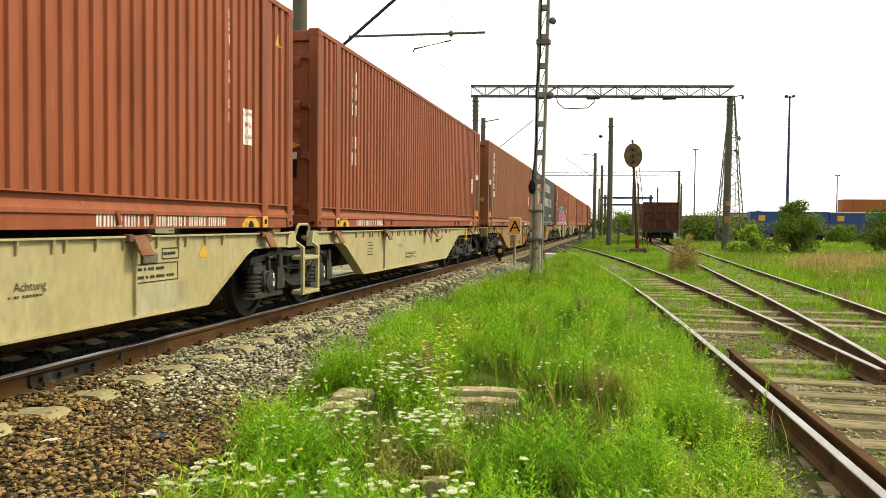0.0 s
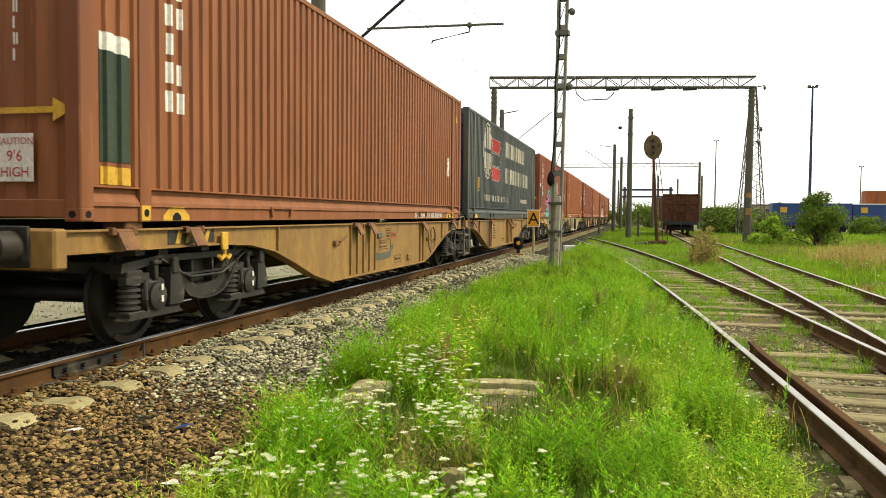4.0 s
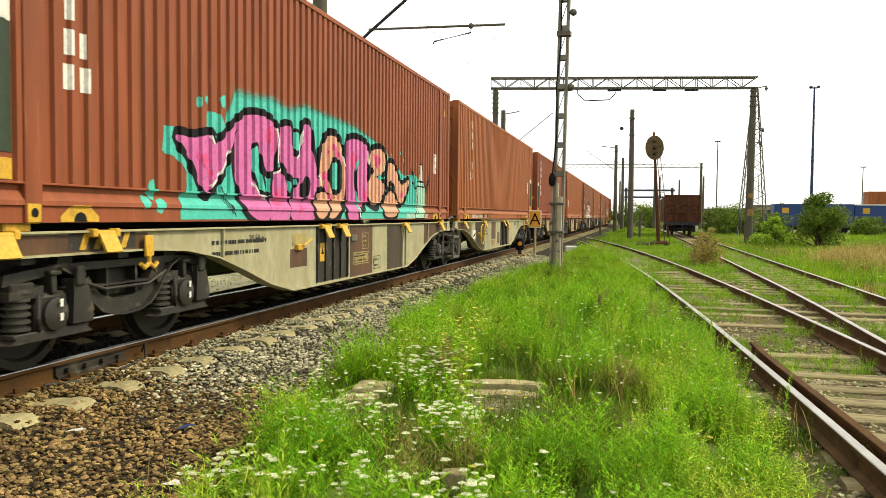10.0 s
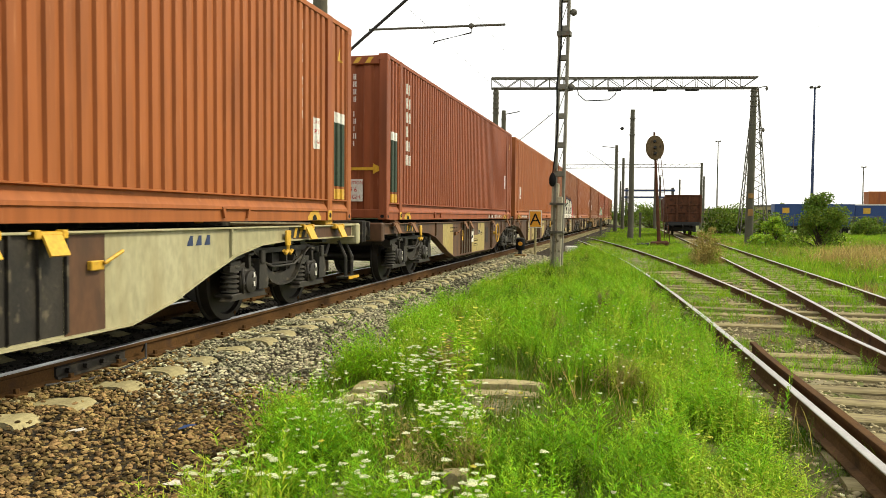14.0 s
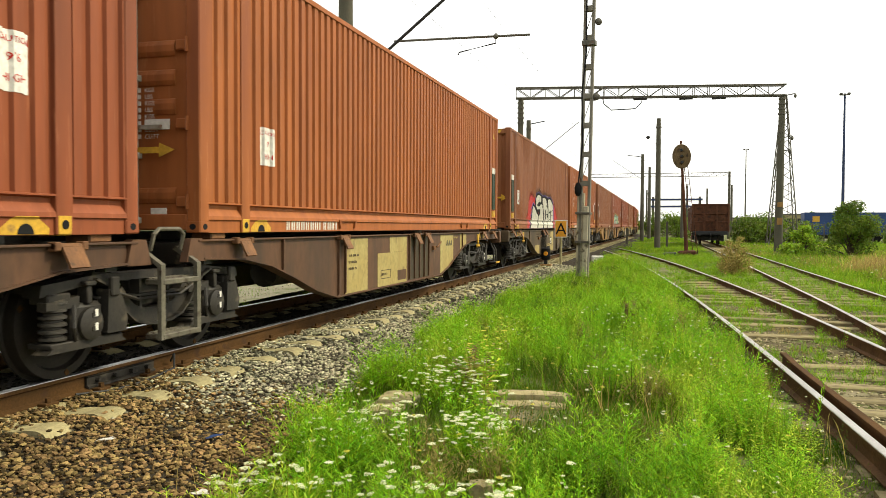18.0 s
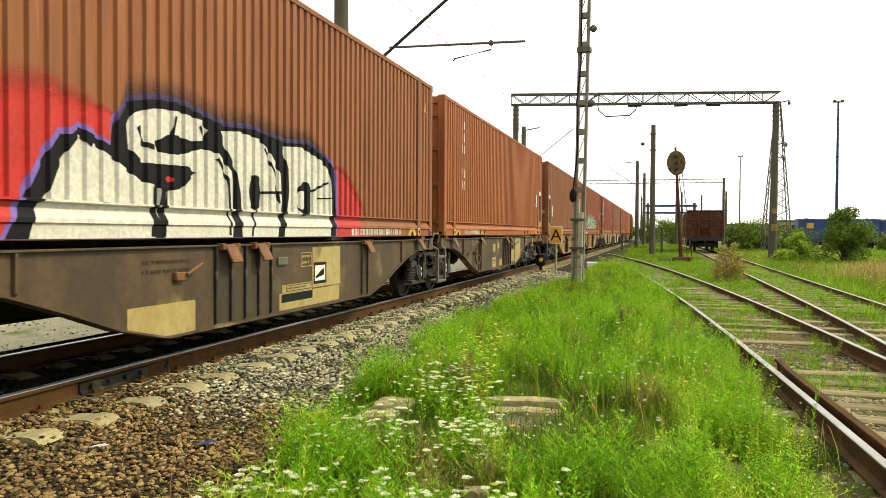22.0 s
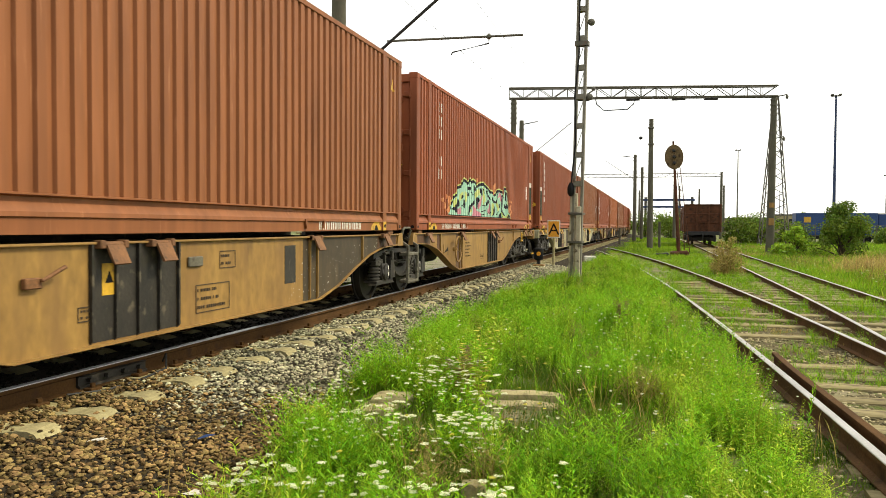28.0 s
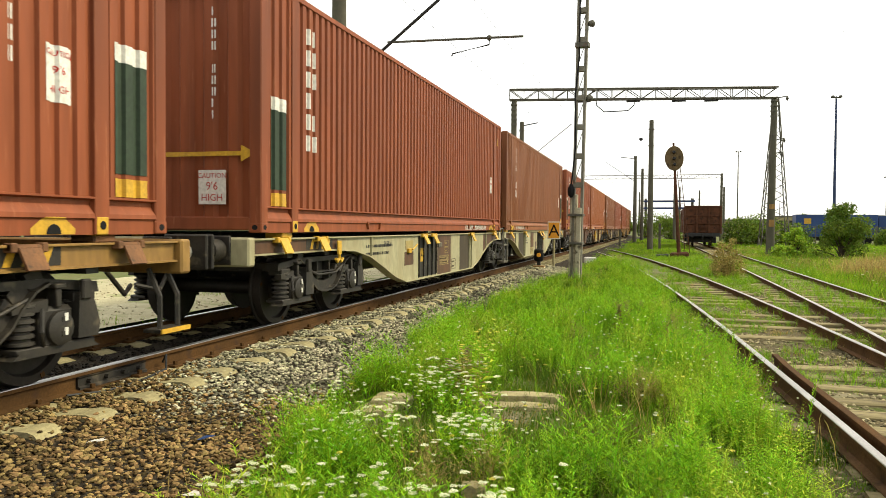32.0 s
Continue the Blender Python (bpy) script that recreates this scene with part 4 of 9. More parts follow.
    for p, w in (([(5.11, 0.46), (5.09, 0.02)], 0.09), ([(5.26, 0.44), (5.24, 0.02)], 0.03), ([(6.96, 0.5), (7.5, 0.53)], 0.03), ([(5.34, 0.9), (5.4, 1.12)], 0.03), ([(6.10, 0.8), (6.3, 0.6), (6.35, 0.03)], 0.04), ([(6.86, 0.32), (6.8, 0.02)], 0.04),
                 ([(7.05, 1.0), (7.3, 0.75), (7.42, 0.4)], 0.035), ([(8.2, 0.56), (8.85, 0.74)], 0.03), ([(8.5, 0.5), (8.9, 0.52)], 0.02), ([(4.86, 0.96), (4.95, 0.82), (5.12, 0.80)], 0.05), ([(5.78, 1.08), (5.84, 1.0)], 0.05), ([(4.2, 0.8), (4.3, 0.74)], 0.04)):
        decal(*quads(stroke(p, w)), "black_line", BLACK, ob, 0.0125)


def wild_graffiti(ob):
    """Jagged pale blue, yellow and pink letters with black lines and a pale yellow rim."""
    top = [(2.45, 0.5), (2.75, 0.72), (3.0, 0.78), (3.1, 0.95), (3.41, 0.99), (3.61, 1.15), (3.88, 1.13), (3.96, 1.06), (4.27, 1.18), (4.43, 1.14), (4.54, 1.18), (4.82, 1.15), (4.94, 1.05), (5.27, 1.13), (5.72, 1.16), (5.93, 1.12), (6.31, 1.06), (6.56, 0.99), (6.81, 1.0), (7.15, 0.92),
           (7.44, 1.05), (7.76, 1.08), (8.2, 1.06), (8.46, 0.86), (8.52, 1.18), (8.77, 1.18), (8.98, 0.95), (9.08, 0.64), (9.5, 0.36)]
    base = top + [(9.6, 0.31), (2.3, 0.31)]
    low = 0.306
    decal(*fill_outline(above(grown(base, 0.05), low)), "yellow_edge", SPRAY_LIME, ob, 0.003)
    decal(*fill_outline(above(grown(base, 0.012), low)), "dark_letter", INK, ob, 0.0045)
    inner = [(u, 0.31 + 0.97 * (z - 0.31)) for u, z in grown(base, -0.035)]
    decal(*fill_outline(above(inner, low)), "blue_letter", SPRAY_BLUE, ob, 0.006)
    lime = ([(3.2, 0.78), (3.53, 0.85), (3.66, 0.83), (3.5, 0.69), (3.2, 0.62)], [(3.69, 0.9), (3.93, 0.84), (3.96, 0.70), (3.79, 0.58), (3.72, 0.7)], [(4.80, 0.91), (5.18, 1.01), (5.44, 0.8), (5.2, 0.86), (4.75, 0.73)], [(5.62, 1.10), (5.87, 1.01), (5.95, 0.72), (5.72, 0.62), (5.66, 0.85)],
            [(6.73, 0.7), (7.07, 0.68), (6.97, 0.42), (6.7, 0.33)], [(8.05, 0.49), (8.76, 0.34), (9.14, 0.45), (9.34, 0.32), (8.25, 0.32)], [(7.23, 0.70), (7.48, 0.76), (7.8, 0.56), (7.66, 0.47)], [(2.7, 0.62), (3.0, 0.72), (2.95, 0.5), (2.7, 0.42)], [(4.2, 0.5), (4.38, 0.56), (4.45, 0.42), (4.28, 0.4)])
    pink = ([(5.05, 0.59), (5.62, 0.88), (5.53, 0.71), (5.35, 0.56), (5.09, 0.47)], [(4.45, 0.59), (4.71, 0.56), (4.97, 0.46), (5.42, 0.40), (5.5, 0.32), (4.42, 0.32), (4.6, 0.44)], [(7.57, 0.86), (7.72, 1.0), (7.95, 1.0), (8.07, 0.88), (8.0, 0.76), (7.8, 0.9)], [(6.24, 0.48), (6.51, 0.7), (6.47, 0.38), (6.24, 0.42)],
            [(3.1, 0.46), (3.35, 0.5), (3.36, 0.34), (3.1, 0.34)])
    for name, mat, shapes, lift in (("lime_letter", SPRAY_LIME, lime, 0.0072), ("pink_letter", PINK_PALE, pink, 0.0084)):
        for o in shapes:
            decal(*fill_outline(above(o, 0.31)), name, mat, ob, lift)
    dark = ([(3.36, 0.70), (3.5, 0.78), (3.62, 0.76), (3.5, 0.70)], [(3.98, 1.0), (4.3, 1.0), (4.36, 1.06), (4.42, 0.98), (4.2, 0.92), (4.02, 0.92), (4.06, 0.86), (4.16, 0.80), (4.02, 0.76), (3.94, 0.88)], [(3.64, 0.72), (3.78, 0.58), (3.7, 0.48), (3.58, 0.58)],
            [(4.12, 0.54), (4.5, 0.64), (4.8, 0.74), (4.74, 0.62), (4.5, 0.56), (4.3, 0.50), (4.2, 0.34), (4.06, 0.34)], [(4.62, 1.04), (4.72, 1.08), (4.86, 0.98), (4.92, 0.9), (4.8, 0.94), (4.7, 0.70), (4.66, 0.9)], [(4.86, 0.76), (5.12, 0.8), (5.3, 0.72), (5.05, 0.62), (5.0, 0.48), (4.9, 0.56)],
            [(5.26, 1.06), (5.44, 0.98), (5.5, 0.86), (5.6, 0.84), (5.56, 1.04), (5.5, 1.0), (5.3, 0.92)], [(6.0, 0.66), (6.3, 0.76), (6.5, 0.74), (6.3, 0.66), (6.1, 0.60)], [(6.08, 1.0), (6.3, 0.88), (6.5, 0.84), (6.58, 0.78), (6.66, 0.66), (6.54, 0.76), (6.3, 0.82), (6.1, 0.9)],
            [(6.5, 0.66), (6.62, 0.62), (6.66, 0.42), (6.54, 0.36), (6.48, 0.5)], [(6.7, 0.92), (7.0, 0.78), (7.3, 0.74), (7.5, 0.86), (7.4, 0.70), (7.05, 0.70), (6.8, 0.76)], [(7.05, 0.62), (7.2, 0.52), (7.3, 0.64), (7.16, 0.46), (7.0, 0.36), (6.8, 0.33), (7.0, 0.48)],
            [(7.46, 1.0), (7.6, 0.98), (7.52, 0.84), (7.42, 0.8)], [(7.3, 0.40), (7.6, 0.46), (7.75, 0.58), (7.95, 0.62), (7.7, 0.66), (7.9, 0.74), (7.7, 0.5), (7.5, 0.38)], [(8.1, 0.94), (8.22, 0.98), (8.3, 0.8), (8.14, 0.56), (8.5, 0.42), (8.8, 0.36), (8.4, 0.38), (8.05, 0.5)],
            [(8.4, 0.62), (8.5, 0.72), (8.7, 0.66), (8.9, 0.74), (8.98, 0.6), (8.7, 0.58)], [(8.62, 0.8), (8.66, 1.12), (8.84, 0.94), (8.9, 0.8), (8.76, 0.82)], [(7.6, 0.31), (7.8, 0.42), (8.06, 0.46), (8.0, 0.31)], [(9.0, 0.32), (9.2, 0.46), (9.4, 0.32), (9.26, 0.32), (9.18, 0.40), (9.1, 0.32)],
            [(2.5, 0.44), (2.9, 0.52), (3.1, 0.68), (3.3, 0.56), (3.1, 0.5), (3.0, 0.36), (2.8, 0.42)], [(5.7, 1.02), (5.78, 0.9), (5.84, 0.9), (5.76, 1.02)])
    for o in dark:
        decal(*fill_outline(above(o, 0.31)), "dark_shape", INK, ob, 0.0098)
    for p in ([(3.36, 0.46), (3.6, 0.6)], [(5.55, 0.6), (5.95, 0.6), (6.0, 0.5)], [(6.15, 0.36), (6.4, 0.46), (6.6, 0.34)], [(5.5, 0.44), (5.95, 0.48), (6.05, 0.42)], [(5.5, 0.36), (5.9, 0.38)], [(4.3, 0.94), (4.4, 0.9), (4.5, 0.82), (4.62, 0.83)], [(6.1, 1.0), (6.3, 0.98)], [(7.9, 0.3), (8.3, 0.36)]):
        decal(*quads(stroke(p, 0.022)), "dark_line", INK, ob, 0.0098)
    for k, (u, z, r) in enumerate(((7.0, 1.06, 0.12), (7.16, 1.16, 0.09), (7.34, 1.08, 0.05), (8.55, 0.66, 0.07), (9.3, 0.55, 0.08), (9.5, 0.62, 0.09), (9.55, 0.42, 0.09), (9.72, 0.5, 0.07), (9.75, 0.68, 0.05), (9.45, 0.82, 0.04), (9.66, 0.8, 0.035), (2.0, 0.5, 0.07), (2.15, 0.7, 0.06), (2.35, 0.62, 0.11), (2.3, 0.42, 0.1), (1.85, 0.62, 0.05), (5.0, 1.2, 0.05))):
        decal(*polygons(blob(u, z, r, r, k, 14)), "orange_spot", PEACH_ORANGE, ob, 0.0055)


# ---- wagons ----
CURVED = [(0.55, 0.93), (1.3, 0.90), (1.9, 0.80), (2.5, 0.62), (3.1, 0.42), (3.75, 0.28), (8.85, 0.28), (9.5, 0.42), (10.1, 0.62), (10.7, 0.80), (11.3, 0.90), (12.0, 0.93), (14.35, 0.93)]
STRAIGHT = [(0.55, 0.93), (1.55, 0.93), (1.75, 0.86), (2.65, 0.36), (9.4, 0.36), (10.7, 0.84), (10.95, 0.92), (14.35, 0.93)]


def beam_plate(side, low):
    return Shape().prism([(y, z) for y, z in low] + [(14.35, 1.09), (0.55, 1.09)], 0, side * 1.14, side * 1.17)


def beam_flanges(side, low):
    s = Shape()
    for (y0, z0), (y1, z1) in zip(low, low[1:]):
        s.prism([(y0, z0), (y1, z1), (y1, z1 - 0.018), (y0, z0 - 0.018)], 0, side * 1.04, side * 1.205)
    s.box((min(side * 1.04, side * 1.21), 0.45, 1.085), (max(side * 1.04, side * 1.21), 14.4, 1.105), 0.004)
    return s


def rib(side, z0):
    return Shape().prism([(1.17 * side, z0), (1.17 * side, 1.085), (1.205 * side, 1.085), (1.20 * side, z0 + 0.03)], 1, -0.012, 0.012)


def flap():
    """A folded spigot flap with its hinge bar."""
    s = Shape().tube([(1.22, -0.17, 1.085), (1.22, 0.17, 1.085)], 0.024, 8)
    s.box((1.17, -0.17, 1.05), (1.25, -0.11, 1.12), 0.008).box((1.17, 0.11, 1.05), (1.25, 0.17, 1.12), 0.008)
    s.prism([(1.225, 1.09), (1.25, 1.08), (1.325, 0.93), (1.305, 0.92)], 1, -0.10, 0.10)
    return s


def handwheel():
    s = Shape().tube([(1.29, 0.27 * math.cos(t), 0.74 + 0.27 * math.sin(t)) for t in [2 * math.pi * k / 28 for k in range(28)]], 0.017, 8, closed=True)
    for k in range(3):
        t = radians(100 + 120 * k)
        s.tube([(1.24, 0, 0.74), (1.29, 0.27 * math.cos(t), 0.74 + 0.27 * math.sin(t))], 0.014, 6)
    s.lathe([(1.16, 0.05), (1.25, 0.045), (1.27, 0.03)], (0, 0, 0.74), 0, 14)
    return s


def bogie_side(side):
    """Side frame: a straight top beam, a bellied lower chord, and webs between, open to the dark inside."""
    s = Shape()
    a, b = sorted((side * 0.90, side * 1.06))
    s.prism([(-1.38, 0.70), (-1.36, 0.79), (-0.8, 0.84), (0.8, 0.84), (1.36, 0.79), (1.38, 0.70), (0.8, 0.775), (-0.8, 0.775)], 0, a, b)
    belly = [(-0.82, 0.80), (-0.68, 0.74), (-0.56, 0.63), (-0.46, 0.50), (-0.34, 0.41), (-0.18, 0.365), (0.0, 0.352), (0.18, 0.365), (0.34, 0.41), (0.46, 0.50), (0.56, 0.63), (0.68, 0.74), (0.82, 0.80)]
    for (y0, z0), (y1, z1) in zip(belly, belly[1:]):
        l = math.hypot(y1 - y0, z1 - z0)
        ny, nz = -(z1 - z0) / l, (y1 - y0) / l
        s.prism([(y0, z0), (y1, z1), (y1 + 0.02 * ny, z1 + 0.02 * nz), (y0 + 0.02 * ny, z0 + 0.02 * nz)], 0, side * 0.88, side * 1.10)
        s.prism([(y0, z0), (y1, z1), (y1 + 0.15 * ny, z1 + 0.15 * nz), (y0 + 0.15 * ny, z0 + 0.15 * nz)], 0, side * 0.95, side * 1.04)
    s.box((min(side * 0.92, side * 1.05), -0.42, 0.62), (max(side * 0.92, side * 1.05), 0.42, 0.64))
    s.tube([(side * 1.07, -0.62, 0.70), (side * 1.09, -0.3, 0.60), (side * 1.09, 0.3, 0.60), (side * 1.07, 0.62, 0.70)], 0.016, 6)
    for y in (-0.2, 0.2):
        s.box((min(side * 0.94, side * 1.04), y - 0.014, 0.5), (max(side * 0.94, side * 1.04), y + 0.014, 0.80))
    for y in (-1.2, 1.2):
        s.box((min(side * 0.9, side * 1.08), y - 0.12, 0.64), (max(side * 0.9, side * 1.08), y + 0.12, 0.72), 0.012)
    return s


def bogie_frame():
    s = Shape()
    s.box((-0.95, -0.2, 0.50), (0.95, 0.2, 0.78), 0.03)
    for y in (-1.22, 1.22):
        s.box((-0.95, y - 0.06, 0.68), (0.95, y + 0.06, 0.80), 0.015)
    s.lathe([(0.78, 0.22), (0.93, 0.2)], (0, 0, 0), 2, 16)
    for y in (-0.32, 0.32):
        s.tube([(-0.85, y, 0.42), (0.85, y, 0.42)], 0.04, 8)
    for x in (-0.72, 0.72):
        for y in (-0.42, 0.42):
            s.prism([(y - 0.06, 0.28), (y + 0.06, 0.28), (y + 0.05, 0.62), (y - 0.05, 0.62)], 0, x - 0.04, x + 0.04)
    return s


def axle_box(side):
    s = Shape()
    a, b = sorted((side * 0.86, side * 1.09))
    s.box((a, -0.17, 0.31), (b, 0.17, 0.63), 0.035)
    s.box((a, -0.40, 0.30), (b, 0.40, 0.345), 0.01)
    s.lathe([(side * 1.08, 0.135), (side * 1.12, 0.13), (side * 1.135, 0.09)], (0, 0, 0.46), 0, 16)
    s.box((min(side * 1.0, side * 1.1), -0.03, 0.62), (max(side * 1.0, side * 1.1), 0.03, 0.80), 0.008)
    s.box((min(side * 1.0, side * 1.12), -0.06, 0.76), (max(side * 1.0, side * 1.12), 0.06, 0.80), 0.01)
    s.prism([(-0.45, 0.27), (0.45, 0.27), (0.38, 0.31), (-0.38, 0.31)], 0, side * 0.95, side * 1.09)
    s.prism([(-0.44, 0.60), (-0.10, 0.60), (-0.10, 0.69), (-0.44, 0.66)], 0, side * 1.0, side * 1.085)
    s.tube([(side * 1.08, -0.15, 0.34), (side * 1.13, -0.21, 0.45), (side * 1.08, -0.16, 0.62)], 0.018, 6)
    for z in (0.42, 0.53):
        s.box((min(side * 1.135, side * 1.14), -0.015, z - 0.02), (max(side * 1.135, side * 1.14), 0.015, z + 0.02))
    return s


def damper(side):
    """The friction damper that covers the inner spring: a cap, its link and a guide cheek."""
    a, b = sorted((side * 1.0, side * 1.125))
    s = Shape().prism([(0.17, 0.36), (0.40, 0.36), (0.42, 0.46), (0.37, 0.62), (0.31, 0.72), (0.19, 0.72)], 0, a, b)
    s.box((min(side * 1.10, side * 1.15), 0.20, 0.66), (max(side * 1.10, side * 1.15), 0.30, 0.82), 0.012)
    return s


def spring():
    prof = [(0.345, 0.06)]
    for k in range(5):
        z = 0.35 + k * 0.055
        prof += [(z, 0.075), (z + 0.012, 0.105), (z + 0.032, 0.105), (z + 0.044, 0.075)]
    prof += [(0.63, 0.07), (0.64, 0.11), (0.66, 0.11)]
    return Shape().lathe(prof, (0, 0, 0), 2, 12)


def wheelset():
    s = Shape()
    s.lathe([(-1.0, 0.07), (-0.82, 0.07), (-0.80, 0.09), (0.80, 0.09), (0.82, 0.07), (1.0, 0.07)], (0, 0, 0), 0, 14)
    for q in (-1, 1):
        s.lathe([(q * 0.665, 0.40), (q * 0.667, 0.485), (q * 0.692, 0.487), (q * 0.70, 0.462), (q * 0.80, 0.456), (q * 0.803, 0.39), (q * 0.76, 0.37), (q * 0.765, 0.16), (q * 0.80, 0.13),
                 (q * 0.80, 0.09), (q * 0.68, 0.09), (q * 0.69, 0.16), (q * 0.715, 0.37)], (0, 0, 0), 0, 40)
    return s


def wheel_mark():
    s = Shape()
    for q in (-1, 1):
        for k in (0, 120, 240):
            t = radians(k)
            s.box((q * 0.806 - 0.003, 0.425 * math.cos(t) - 0.02, 0.425 * math.sin(t) - 0.02), (q * 0.806 + 0.003, 0.425 * math.cos(t) + 0.02, 0.425 * math.sin(t) + 0.02))
    return s


WHEELSETS = []


def bogie(wagon, y, grime):
    b = part("bogie", cached("bogie_frame", bogie_frame, grime), wagon, at(0, y, 0), "grimy two-axle bogie with coil springs")
    for side in (1, -1):
        part("side_frame", cached("bogie_side_%d" % side, lambda: bogie_side(side), grime), b)
        for ay in (-0.9, 0.9):
            for z in (0.405, 0.515):
                part("axle_mark", cached("axle_mark_%d" % side, lambda: Shape().box((min(side * 1.136, side * 1.139), -0.018, 0), (max(side * 1.136, side * 1.139), 0.018, 0.06)), WHITE), b, at(0, ay + 0.03, z))
            part("axle_box", cached("axle_box_%d" % side, lambda: axle_box(side), grime, True), b, at(0, ay, 0))
            for d in (-0.28, 0.28):
                part("coil_spring", cached("spring", spring, SPRINGM, True), b, at(side * 0.99, ay + d, 0))
            part("damper_housing", cached("damper_%d" % side, lambda: damper(side), grime), b, at(0, ay, 0))
    for ay in (-0.9, 0.9):
        w = part("wheelset", cached("wheelset", wheelset, WHEEL, True), b, at(0, ay, 0.46))
        WHEELSETS.append(w)
    return b


def buffer():
    s = Shape()
    s.box((-0.16, 14.49, -0.16), (0.16, 14.52, 0.16), 0.01)
    s.lathe([(14.5, 0.125), (14.72, 0.12), (14.73, 0.1)], (0, 0, 0), 1, 16)
    return s


def step_frame():
    """A foot-step of flat bars hanging beside the joint of the two halves."""
    s = Shape()
    for y in (-0.27, 0.27):
        s.prism([(1.02, 1.02), (1.06, 1.05), (1.29, 0.90), (1.29, 0.24), (1.25, 0.24), (1.25, 0.88)], 1, y - 0.03, y + 0.03)
    for z in (0.72, 0.24):
        s.box((1.10, -0.27, z), (1.295, 0.27, z + 0.05), 0.008)
        for x in (1.12, 1.17, 1.22):
            s.box((x, -0.26, z + 0.05), (x + 0.012, 0.26, z + 0.062))
    return s


def stirrup():
    """A tubular hand-hold over the joint."""
    return Shape().tube([(1.12, -0.22, 1.02), (1.16, -0.22, 1.16), (1.16, -0.15, 1.21), (1.16, 0.15, 1.21), (1.16, 0.22, 1.16), (1.12, 0.22, 1.02)], 0.02, 8)


def brake_gear(d):
    s = Shape()
    s.lathe([(3.2, 0.05), (3.25, 0.2), (4.3, 0.2), (4.35, 0.05)], (0.35, 0, 0.62), 1, 16)
    s.tube([(-0.3, 0.6, 0.7), (-0.3, 14.0, 0.7)], 0.03, 6)
    s.tube([(0.55, 0.6, 0.9), (0.55, 14.2, 0.9)], 0.02, 6)
    return s


def under_frame():
    s = Shape()
    return s.box((-0.22, 0.5, 0.80), (0.22, 14.4, 1.06))


def cross_beam():
    return Shape().box((-1.14, -0.07, 0.86), (1.14, 0.07, 1.07))


def hook_mark():
    """A yellow towing hook on the sole bar."""
    s = Shape().box((1.205, -0.06, 0.86), (1.235, 0.06, 1.05), 0.008)
    s.tube([(1.22, 0, 0.9), (1.22, 0, 0.80), (1.22, 0.07, 0.76), (1.22, 0.12, 0.80)], 0.022, 8)
    s.tube([(1.22, 0, 0.80), (1.22, -0.07, 0.76), (1.22, -0.12, 0.80)], 0.022, 8)
    return s


def mirrored(shape_fn):
    """The same shape for the other half of the wagon, turned end for end."""
    def make():
        s = shape_fn()
        s.v = [(x, -y, z) for x, y, z in s.v]
        return s
    return make


